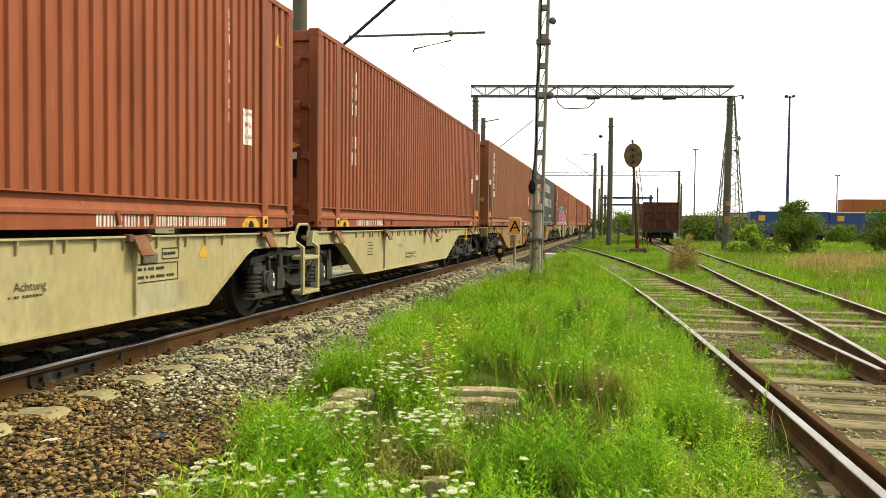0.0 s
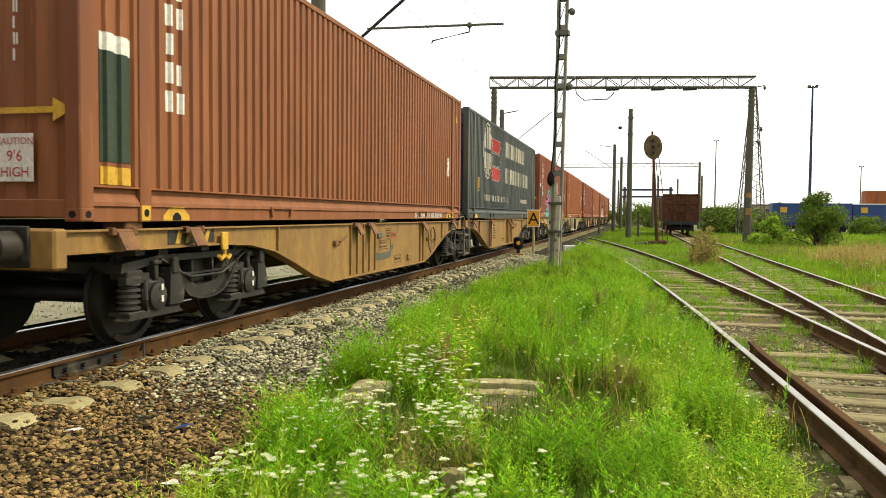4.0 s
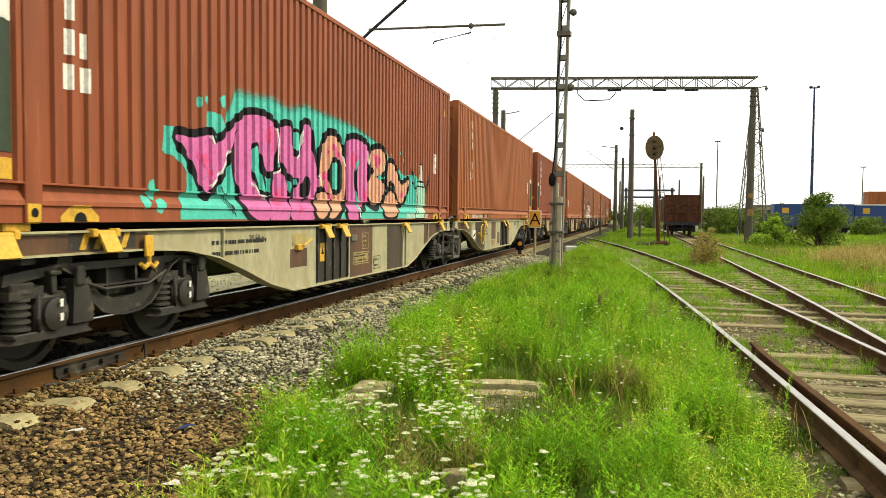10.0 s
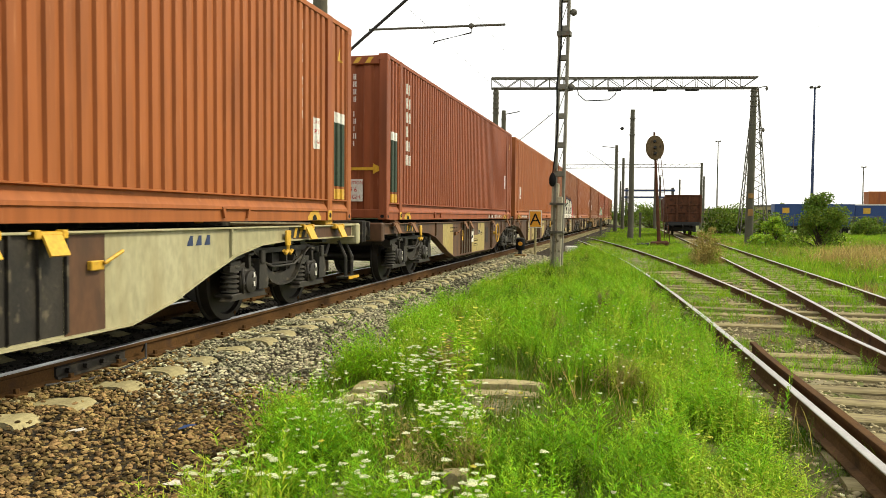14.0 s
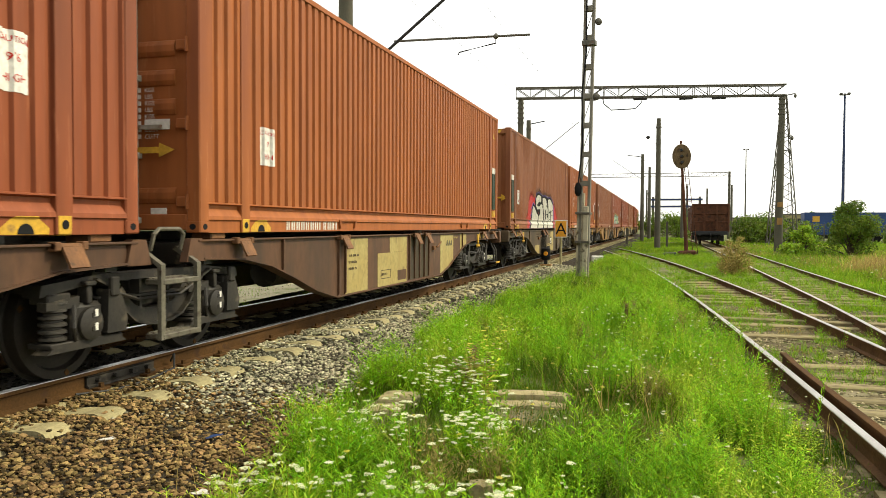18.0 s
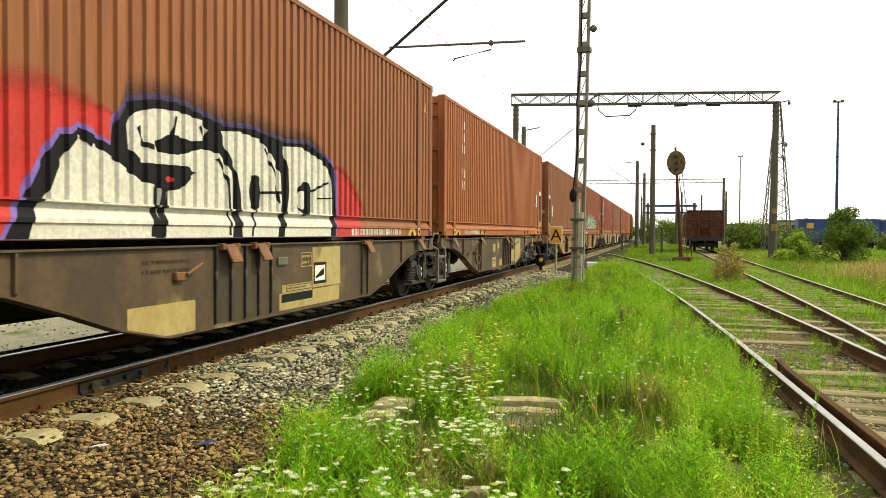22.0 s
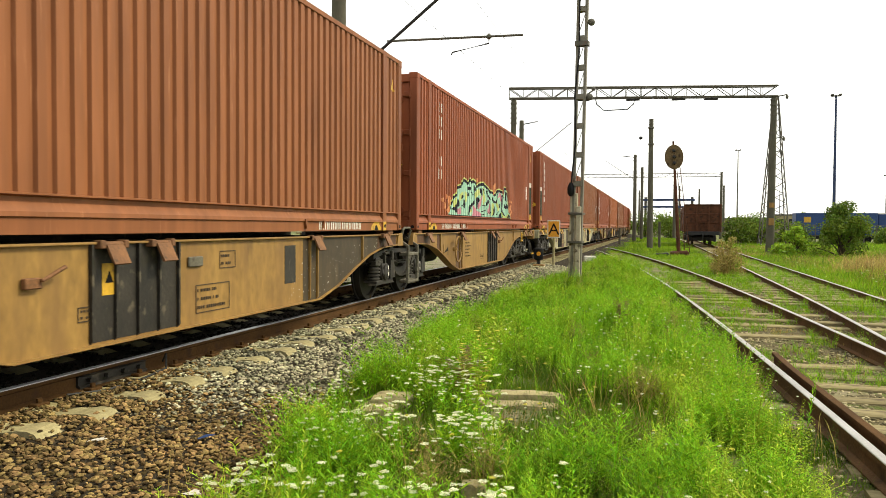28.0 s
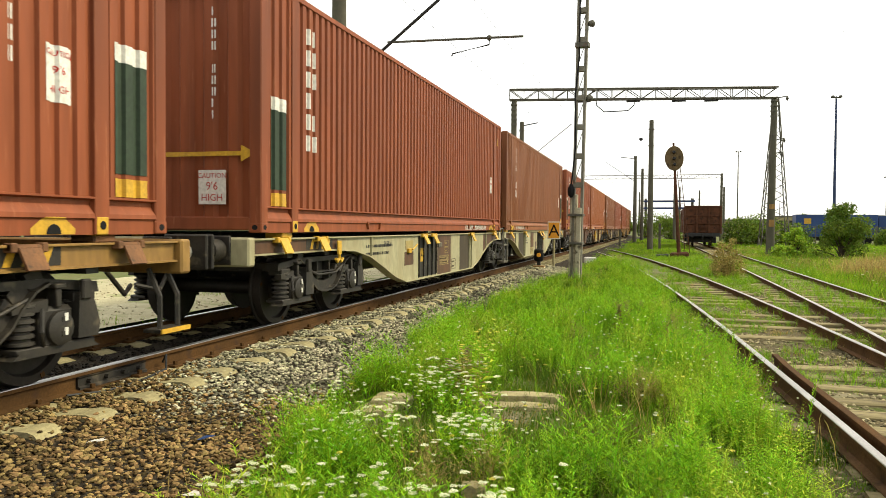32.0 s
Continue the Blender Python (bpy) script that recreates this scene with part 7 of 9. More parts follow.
for k in (0.28, 0.47, 0.64, 0.76):
    p = A0.lerp(A1, k)
    part("hanger", Shape().box((p.x - 0.4, p.y - 0.1, 8.9), (p.x + 0.4, p.y + 0.1, 8.98)).mesh("hanger", DARK), beam)
drop = thing("wire_hanger", "drop bracket with wires under the portal", "wire bracket")
pz = A0.lerp(A1, 0.33)
part("bracket", Shape().tube([(pz.x - 0.0, pz.y, 9.0), (pz.x + 0.05, pz.y, 8.7), (pz.x + 0.5, pz.y, 8.3), (pz.x + 1.9, pz.y, 8.33), (pz.x + 2.25, pz.y, 8.65), (pz.x + 2.35, pz.y, 9.0)], 0.035, 6).mesh("bracket", DARK), drop)
part("insulator", Shape().lathe([(-0.16, 0.05), (-0.1, 0.12), (0, 0.13), (0.1, 0.12), (0.16, 0.05)], (pz.x - 0.1, pz.y - 0.5, 9.55), 1, 12).mesh("insulator", GALV, True), drop)

# cantilever over the train
cp = concrete_pole(-8.75, 20.6, 10.2, 0.25, 0.19)
arm = thing("cantilever", "catenary cantilever arm over the train's track", "cantilever")
part("strut", Shape().tube([(-8.75, 20.6, 5.12), (-6.24, 20.6, 7.11), (-4.6, 20.6, 8.4)], 0.045, 8).mesh("strut", DARK), arm)
part("tube_arm", Shape().tube([(-7.3, 20.6, 6.36), (-3.5, 20.6, 6.31)], 0.032, 8).mesh("tube_arm", GALV), arm)
part("steady_arm", Shape().tube([(-4.42, 20.6, 6.4), (-4.42, 20.6, 6.14), (-5.43, 20.6, 5.95), (-5.46, 20.6, 5.88)], 0.022, 8).mesh("steady_arm", DARK), arm)
part("insulator", Shape().lathe([(6.2, 0.03), (6.24, 0.07), (6.3, 0.07), (6.34, 0.03)], (-4.42, 20.6, 0.05), 2, 10).mesh("insulator", GALV, True), arm)
wires = thing("overhead_wires", "thin overhead contact and carrier wires", "wires")
for x, z0, y0, y1, sag in ((-5.0, 5.8, 8, 47, 0.0), (-4.7, 7.6, 8, 47, 0.5), (-5.6, 5.8, 47, 120, 0.0), (-5.4, 7.4, 47, 120, 0.7), (9.5, 12.5, 20, 80, 0.6)):
    pts = [(x, y0 + (y1 - y0) * k / 10, z0 - sag * 4 * (k / 10) * (1 - k / 10)) for k in range(11)]
    part("wire", Shape().tube(pts, 0.004 if y0 < 40 else 0.011, 4).mesh("wire", DARK), wires)

for x, y, h in ((-9.9, 58, 9.6), (-0.55, 60, 9.7), (-2.45, 88, 9.6), (-2.0, 104, 9.4), (2.2, 112, 9.3), (8.7, 118, 9.6), (3.8, 150, 9.3), (11.5, 150, 9.3), (8.0, 165, 9.4), (-11.0, 118, 9.4), (-11.8, 150, 9.4), (-3.8, 170, 9.4)):
    p = concrete_pole(x, y, h, 0.23, 0.16)
    collars(p, (h - 1.9, h - 0.7), 0.22)
    if y == 60:
        part("lamp", Shape().lathe([(-0.1, 0.05), (0, 0.16), (0.12, 0.1)], (-0.75, 0, h - 1.4), 2, 10).mesh("lamp", DARK, True), p)
    if y in (88, 58):
        part("bracket", Shape().tube([(0, 0, h - 0.3), (-1.6 if y == 88 else 1.2, 0, h - 0.1)], 0.04, 6).mesh("bracket", DARK), p)
        part("strut", Shape().tube([(0, 0, h - (2.8 if y == 88 else 3.2)), (-3.2 if y == 88 else 3.7, 0, h - (0.6 if y == 88 else 0.25))], 0.03, 6).mesh("strut", DARK), p)
far_beam = thing("portal_beam", "thin far catenary portal beam", "portal beam")
for z in (8.5, 9.0):
    part("chord", Shape().tube([(-11.2, 118, z), (8.9, 118, z)], 0.05, 5).mesh("chord", GALV), far_beam)
for k in range(20):
    part("brace", Shape().tube([(-11.2 + k, 118, 8.5), (-10.2 + k, 118, 9.0)], 0.025, 4).mesh("brace", GALV), far_beam)
gate = thing("signal_gantry", "blue-grey far signal gantry over the tracks", "gantry")
for x in (-1.9, 5.2):
    part("leg", Shape().box((x - 0.2, 128.8, -0.45), (x + 0.2, 129.2, 6.0)).mesh("leg", GALV), gate)
for z in (4.3, 5.4):
    part("deck", Shape().box((-2.4, 128.6, z), (5.6, 129.4, z + 0.3)).mesh("deck", MAST_BLUE), gate)

# oval signal seen from behind, on a leaning post with a ladder
sg = thing("railway_signal", "rusty signal post with an oval backboard and ladder", "signal", pose(1.21, 47.0, -0.45, 0, -3.5, 0))
part("post", Shape().tube([(0, 0, 0), (0, 0, 6.65)], [0.12, 0.06], 10).mesh("post", RUST, True), sg)
part("backboard", Shape().lathe([(-0.04, 0.02), (-0.035, 0.5), (0.03, 0.52), (0.04, 0.02)], (0, 0, 0), 1, 28).mesh("backboard", BOARD, True), sg, Matrix.Translation((0, -0.14, 5.74)) @ Matrix.Diagonal((1, 1, 1.36, 1)))
for z in (6.1, 5.75, 5.4):
    part("lamp_housing", Shape().lathe([(-0.40, 0.07), (-0.14, 0.1)], (0.0, 0, z), 1, 12).mesh("lamp_housing", DARK, True), sg)
for q in (0.16, 0.42):
    part("ladder_rail", Shape().tube([(q + 0.2, 0.1, 0.1), (q * 0.7, 0.1, 5.4)], 0.02, 5).mesh("ladder_rail", RUST), sg)
for k in range(15):
    z = 0.5 + 0.33 * k
    part("rung", Shape().tube([(0.34 - 0.046 * z, 0.1, z), (0.62 - 0.062 * z, 0.1, z)], 0.012, 4).mesh("rung", RUST), sg)
part("footing", Shape().box((-0.5, -0.45, -0.1), (0.55, 0.5, 0.32), 0.08).mesh("footing", RUST), sg)
part("relay_box", Shape().box((-1.3, -0.4, 0.0), (-0.55, 0.2, 0.26), 0.05).mesh("relay_box", DARK), sg)

# the A board and the dwarf signal beside the ballast
sb = thing("track_sign", "orange board with a black letter A and white rim", "sign", pose(-3.80, 29.7, -0.58, 0, 0, 6))
part("post", Shape().tube([(0, 0, 0), (0, 0, 1.55)], 0.05, 10).mesh("post", CONCRETE, True), sb)
part("board", Shape().box((-0.24, -0.09, 1.40), (0.24, -0.06, 2.06), 0.006).mesh("board", WHITE), sb)
part("face", Shape().box((-0.205, -0.096, 1.435), (0.205, -0.091, 2.025)).mesh("face", ORANGE), sb)
v, f = letters("A", 0.62)
cx = (min(p[0] for p in v) + max(p[0] for p in v)) / 2
part("letter", Shape().add([(u - cx, -0.1, 1.52 + w) for u, w in v], f).mesh("letter", BLACK), sb)
dw = thing("dwarf_signal", "small dark dwarf signal with an amber lens", "signal", pose(-4.15, 28.2, -0.42))
part("housing", Shape().lathe([(0.45, 0.13), (0.5, 0.17), (0.85, 0.17), (0.9, 0.1)], (0, 0, 0), 2, 12).mesh("housing", BLACK, True), dw)
part("stem", Shape().box((-0.06, -0.06, 0), (0.06, 0.06, 0.5)).mesh("stem", DARK), dw)
part("lens", Shape().lathe([(-0.19, 0.07), (-0.16, 0.08)], (0.02, 0, 0.68), 1, 12).mesh("lens", GLASS_RED, True), dw)
part("base_box", Shape().box((-0.2, -0.2, 0.05), (0.22, 0.15, 0.3), 0.02).mesh("base_box", OCHRE), dw)
tagged(new("marker_block", Shape().box((-0.27, -0.15, 0), (0.27, 0.15, 0.32), 0.04).mesh("marker_block", WHITE)), "white-painted concrete marker block in the grass", "block").matrix_basis = pose(-2.95, 36.0, -0.40, 0, 0, 12)
for x, y, h in ((0.15, 64, 2.1), (-3.2, 70, 1.6)):
    tagged(new("marker_post", Shape().box((-0.09, -0.09, 0), (0.09, 0.09, h), 0.015).mesh("marker_post", POLE)), "short concrete marker post in the grass", "post").matrix_basis = pose(x, y, -0.46)

# slabs of concrete lying in the weeds
SLABS = ((-2.3, 6.62, 0.42, 0.55, 6), (-1.17, 7.0, 0.78, 0.55, -3))
def broken_slab(a, b, h, seed):
    """A slab with a ragged outline and crumbled edges."""
    g = random.Random(seed)
    ring = []
    for k in range(18):
        t = 2 * math.pi * k / 18
        c, q = math.cos(t), math.sin(t)
        m = 1 / max(abs(c), abs(q)) ** 0.8
        ring.append((a / 2 * c * m * g.uniform(0.86, 1.02), b / 2 * q * m * g.uniform(0.86, 1.02)))
    v = [(x * 1.03, y * 1.03, -h) for x, y in ring] + [(x, y, -0.02 + g.uniform(-0.01, 0.008)) for x, y in ring] + [(x * 0.93, y * 0.93, g.uniform(-0.006, 0.008)) for x, y in ring] + [(0, 0, 0.004)]
    f = [(k + o, (k + 1) % 18 + o, (k + 1) % 18 + 18 + o, k + 18 + o) for o in (0, 18) for k in range(18)] + [(36 + k, 36 + (k + 1) % 18, 54) for k in range(18)]
    return Shape().add(v, f)


SLAB_PIECES = ((-2.30, 6.66, 0.40, 0.36, -0.29, 6, 8), (-2.36, 6.40, 0.38, 0.34, -0.335, -7, 9), (-1.17, 7.14, 0.74, 0.2, -0.295, -3, 10), (-1.20, 6.88, 0.78, 0.2, -0.335, 2, 11), 
               (-0.1, 7.9, 0.3, 0.2, -0.34, 20, 13), (-1.05, 4.55, 0.16, 0.12, -0.30, 10, 14), (-0.55, 9.6, 0.5, 0.2, -0.31, 8, 15), (-0.9, 10.2, 0.4, 0.2, -0.31, -10, 16))
for x, y, a, b, z, r, seed in SLAB_PIECES:
    tagged(new("concrete_slab", broken_slab(a, b, 0.16, seed).mesh("concrete_slab", CONCRETE)), "broken piece of concrete slab lying in the weeds", "slab", "slabs in the weeds").matrix_basis = pose(x, y, z, 2.5, -1, r)
tagged(new("old_plank", timber(1.3, 77).mesh("old_plank", TIMBER)), "dark rotten timber lying at the ballast's edge", "plank").matrix_basis = pose(-2.05, 3.95, -0.24, 0, 0, 40)

# rusty open wagon on the old track
gw = thing("gondola_wagon", "rust-brown open freight wagon seen from its end", "railway wagon", pose(3.62, 68.0, OLD_Z))
part("body", Shape().box((-1.45, 0.6, 1.15), (1.45, 13.5, 3.3), 0.02).mesh("body", RUST), gw)
part("end_panel", Shape().box((-1.5, 0.5, 1.15), (1.5, 0.6, 3.4), 0.02).mesh("end_panel", RUST), gw)
for x in (-1.42, -0.5, 0.5, 1.42):
    part("end_stake", Shape().box((x - 0.07, 0.38, 1.1), (x + 0.07, 0.5, 3.38), 0.015).mesh("end_stake", RUST), gw)
for z in (1.85, 2.55, 3.32):
    part("end_rib", Shape().box((-1.5, 0.42, z), (1.5, 0.5, z + 0.1), 0.01).mesh("end_rib", RUST), gw)
part("headstock", Shape().box((-1.35, 0.25, 0.85), (1.35, 0.6, 1.15), 0.02).mesh("headstock", DARK), gw)
for x in (-0.875, 0.875):
    part("buffer", Shape().lathe([(-0.3, 0.2), (-0.26, 0.2), (-0.25, 0.08), (0.3, 0.1)], (x, 0, 0.98), 1, 12).mesh("buffer", DARK, True), gw)
for y in (2.0, 3.8, 10.2, 12.0):
    part("wheelset", cached("wheelset", wheelset, WHEEL, True), gw, at(0, y, 0.46))
for y in (2.9, 11.1):
    part("bogie", Shape().box((-1.15, y - 1.3, 0.28), (-0.95, y + 1.3, 0.8), 0.03).box((0.95, y - 1.3, 0.28), (1.15, y + 1.3, 0.8), 0.03).box((-1.1, y - 0.2, 0.4), (1.1, y + 0.2, 0.95), 0.03).box((-1.05, y - 1.3, 0.35), (1.05, y - 1.15, 0.7), 0.03).mesh("bogie", DARK), gw)
part("end_ladder", Shape().box((-0.42, 0.36, 1.2), (0.42, 0.42, 1.26)).box((-0.42, 0.36, 1.6), (0.42, 0.42, 1.66)).box((-0.42, 0.36, 2.0), (0.42, 0.42, 2.06)).box((-0.44, 0.36, 1.15), (-0.38, 0.42, 2.5)).box((0.38, 0.36, 1.15), (0.44, 0.42, 2.5)).mesh("end_ladder", RUST), gw)
part("coupling", Shape().tube([(0, 0.3, 0.95), (0, 0.0, 0.8), (0, 0.05, 0.4)], 0.05, 6).mesh("coupling", DARK), gw)

# yard floodlights, a lattice tower and what stands behind the bushes
for x, y, h, r in ((21.6, 109.0, 18.6, 0.22), (17.5, 190.0, 19.4, 0.2), (55.6, 220.0, 15.1, 0.2), (46.0, 330.0, 19, 0.2)):
    lp = thing("floodlight_mast", "tall slim steel floodlight mast", "floodlight", pose(x, y, -0.46), group="floodlight masts")
    part("shaft", Shape().tube([(0, 0, 0), (0, 0, h)], [r, r * 0.5], 10).mesh("shaft", MAST_BLUE if y == 109 else GALV, True), lp)
    part("head", Shape().box((-0.6, -0.2, h - 0.22), (0.6, 0.2, h - 0.1), 0.03).mesh("head", GALV), lp)
    for q in (-0.45, 0.45):
        part("lamp", Shape().prism([(q - 0.2, h - 0.1), (q + 0.2, h - 0.1), (q + 0.12, h + 0.08), (q - 0.12, h + 0.08)], 1, -0.3, 0.2).mesh("lamp", GALV), lp)
tw = thing("lattice_tower", "slender tapered lattice steel tower", "tower", pose(10.0, 75.0, -0.46))
part("mast", lattice(Shape(), (0, 0, 0), (0, 0, 13.4), 2.4, 0.35, 14, 0.03, 0.05).mesh("mast", GALV), tw)
for z, q in ((13.3, 0.9), (9.6, 0.7), (8.4, 0.5)):
    part("arm", Shape().tube([(-q * 0.3, 0, z), (q, 0, z + 0.2)], 0.05, 5).mesh("arm", GALV), tw)
    part("insulator", Shape().lathe([(-0.2, 0.05), (0, 0.14), (0.2, 0.05)], (q, 0, z), 2, 8).mesh("insulator", GALV, True), tw)
fx = thing("wire_fence", "low grey fence before the blue trailers", "fence")
for k in range(22):
    part("post", Shape().box((13.0 + 1.1 * k - 0.05, 84.9, -0.45), (13.0 + 1.1 * k + 0.05, 85.0, 1.6)).mesh("post", GALV), fx)
for z in (0.5, 1.0, 1.5):
    part("rail", Shape().tube([(13, 84.95, z), (37, 84.95, z)], 0.02, 4).mesh("rail", GALV), fx)
for k in range(5):
    tr = thing("trailer", "blue tarpaulin lorry trailer with white marks", "trailer", pose(14.5 + 8.2 * k, 92 + 0.6 * k, -0.46), group="parked blue trailers")
    part("box", Shape().box((0, 0, 0.9), (8.0, 2.5, 3.3), 0.04).mesh("box", PLASTIC_BLUE), tr)
    part("top_rail", Shape().box((-0.01, -0.01, 3.2), (8.01, 2.51, 3.32)).mesh("top_rail", WHITE if k % 2 else PLASTIC_BLUE), tr)
    part("sign", Shape().box((0.8, -0.02, 2.3), (1.5, -0.006, 2.9)).mesh("sign", YELLOW), tr)
    part("chassis", Shape().box((0.2, 0.4, 0.5), (7.8, 2.1, 0.9)).mesh("chassis", DARK), tr)
    for wx in (0.9, 6.0, 7.0):
        part("wheel", Shape().lathe([(0.1, 0.48), (0.4, 0.48)], (wx, 0, 0.48), 1, 14).mesh("wheel", BLACK), tr)
for k, (x, y, z, c) in enumerate(((36, 108, 0, BOX_GREY), (36, 108, 2.6, ORANGE), (48.5, 109, 0, PLASTIC_BLUE), (48.5, 109, 2.6, ORANGE))):
    st = thing("stacked_container", "far stacked freight container", "container", pose(x - 8, y, -0.46 + z), group="stacked containers")
    part("body", Shape().box((0, 0, 0), (12.2, 2.4, 2.6), 0.03).mesh("body", BOX_ORANGE if c is ORANGE else c), st)
for x, y, w, h, m in ((20, 260, 14, 4.2, CONCRETE), (66, 280, 22, 6, WHITE), (40, 300, 14, 6, CONCRETE), (14, 300, 6, 7, BOX_ORANGE), (75, 240, 16, 6, BOX_ORANGE)):
    b = thing("warehouse", "pale far industrial shed", "building", pose(x, y, -0.46))
    part("wall", Shape().box((0, 0, 0), (w, 12, h)).mesh("wall", m), b)
    part("roof", Shape().box((-0.3, -0.3, h), (w + 0.3, 12.3, h + 0.5)).mesh("roof", GALV), b)
    for k in range(int(w // 4)):
        part("window", Shape().box((1 + 4 * k, -0.08, h * 0.55), (3.2 + 4 * k, -0.02, h * 0.8)).mesh("window", DARK), b)


# ---- stones, grass and weeds ----
YARD_STONE = material("yard_gravel", (0.38, 0.33, 0.19), (0.24, 0.205, 0.115), 0.9, scale=1.2, fine=60, bump=0.2, island=0.6)
PATH_STONE = material("path_gravel_pale", (0.52, 0.47, 0.32), (0.42, 0.37, 0.23), 0.9, scale=3, fine=60, bump=0.2, island=0.25)
rng = np.random.default_rng(7)


def tri_mesh(name, verts, tris, mat):
    me = bpy.data.meshes.new(name)
    me.vertices.add(len(verts))
    me.vertices.foreach_set("co", np.asarray(verts, np.float32).ravel())
    me.loops.add(3 * len(tris))
    me.loops.foreach_set("vertex_index", np.asarray(tris, np.int32).ravel())
    me.polygons.add(len(tris))
    me.polygons.foreach_set("loop_start", np.arange(0, 3 * len(tris), 3, dtype=np.int32))
    me.update(calc_edges=True)
    me.validate()
    if mat.name.startswith("ballast"):
        me.shade_flat()
    me.materials.append(mat)
    return me


def scatter(templates, places, yaw, size, tilt=0.15, stretch=None):
    """Copies of small triangle shapes, joined: places (n, 3), yaw (n), size (n)."""
    pick = rng.integers(0, len(templates), len(places))
    vs, ts, off = [], [], 0
    for q, (tv, tt) in enumerate(templates):
        i = np.nonzero(pick == q)[0]
        if not len(i):
            continue
        c, s = np.cos(yaw[i])[:, None], np.sin(yaw[i])[:, None]
        v = tv[None] * size[i][:, None, None]
        x, y, z = v[..., 0], v[..., 1], v[..., 2]
        if stretch is not None:
            z = z * stretch[i][:, None]
        lx, ly = rng.normal(0, tilt, (2, len(i), 1))
        w = np.stack([c * x - s * y + lx * z, s * x + c * y + ly * z, z], -1) + places[i][:, None]
        vs.append(w.reshape(-1, 3))
        n = len(tv)
        ts.append((tt[None] + (np.arange(len(i)) * n)[:, None, None]).reshape(-1, 3) + off)
        off += n * len(i)
    return np.concatenate(vs), np.concatenate(ts)


def stuff(name, label, category, verts, tris, mat):
    return tagged(new(name, tri_mesh(name, verts, tris, mat)), label, category, kind="stuff")


ICO_V = np.array([(0, 0, 1), *[(0.894 * math.cos(2 * math.pi * k / 5), 0.894 * math.sin(2 * math.pi * k / 5), 0.447) for k in range(5)],
                  *[(0.894 * math.cos(2 * math.pi * (k + 0.5) / 5), 0.894 * math.sin(2 * math.pi * (k + 0.5) / 5), -0.447) for k in range(5)], (0, 0, -1)])
ICO_T = np.array([t for k in range(5) for t in ((0, 1 + k, 1 + (k + 1) % 5), (1 + k, 6 + k, 1 + (k + 1) % 5), (1 + (k + 1) % 5, 6 + k, 6 + (k + 1) % 5), (6 + k, 11, 6 + (k + 1) % 5))])


def stone_shapes(n):
    out = []
    for k in range(n):
        v = ICO_V * rng.uniform(0.62, 1.2, (12, 1)) * np.array([rng.uniform(0.9, 1.3), rng.uniform(0.65, 1.0), rng.uniform(0.5, 0.8)])
        a = rng.uniform(-0.5, 0.5)
        r = np.array([[1, 0, 0], [0, math.cos(a), -math.sin(a)], [0, math.sin(a), math.cos(a)]])
        out.append((v @ r.T, ICO_T))
    return out


def clumpy(x, y, s=1.3, bias=0.0):
    return noise.noise((x * s, y * s, 1.7)) + 0.5 * noise.noise((x * s * 2.7, y * s * 2.7, 4.2)) > bias


STONES = stone_shapes(10)


def stone_places(x0, x1, y0, y1, per_m2, sleeper_gap=True):
    n = int((x1 - x0) * (y1 - y0) * per_m2)
    p = np.stack([rng.uniform(x0, x1, n), rng.uniform(y0, y1, n), np.zeros(n)], 1)
    keep = []
    for i, (x, y, _) in enumerate(p):
        u = abs(x - TRACK_X)
        if abs(u - 0.753) < 0.10 or x > verge(y) + 0.42:
            continue
        k = (y + 4.0) / 0.6
        on = abs(k - round(k)) * 0.6 < 0.15 and 0.2 < u < 1.53
        if on and (u < 0.95 or rng.random() < (0.35 if u < 1.16 else 0.9)):
            continue
        p[i, 2] = bed_z(x, y) + rng.uniform(-0.012, 0.022) + (0.0 if u < 0.7 else 0.03 if u < 1.16 else 0.012 if u < 1.5 else 0.0)
        keep.append(i)
    return p[keep]


fields = [stone_places(-4.72, -2.2, -2.0, 3.0, 260), stone_places(-4.72, -2.0, 3.0, 7.5, 1450), stone_places(-4.72, -2.2, 7.5, 14, 950), stone_places(-4.72, -2.2, 14, 30, 300), stone_places(-6.2, -4.8, 3.5, 12, 330),
          stone_places(-6.2, -4.8, 12, 24, 150), stone_places(-8.4, -6.3, 3.5, 14, 150)]
places = np.concatenate(fields)
brown = (places[:, 1] + 0.5 * np.sin(places[:, 0] * 3) + rng.normal(0, 0.5, len(places)) < 6.3) & (places[:, 0] > -4.9)
sizes = rng.uniform(0.009, 0.027, len(places)) * np.where(places[:, 1] > 14, 1.45, 1.0)
near = np.nonzero(brown & (places[:, 1] > 4.3) & (places[:, 1] < 5.3) & (places[:, 0] > -4.2))[0][:300]
rest = np.ones(len(places), bool)
rest[near] = False
bed = bpy.data.objects["ballast_bed"]
STONE_ME = [tri_mesh("stone", v, t, STONE_BROWN) for v, t in STONES]
for i in near:
    p, s = places[i], sizes[i] / 1.0
    part("stone", STONE_ME[i % len(STONE_ME)], bed, Matrix.LocRotScale(Vector(p), Euler((0, 0, rng.uniform(0, 6.28))), Vector((s, s, s))))
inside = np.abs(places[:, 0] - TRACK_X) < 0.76
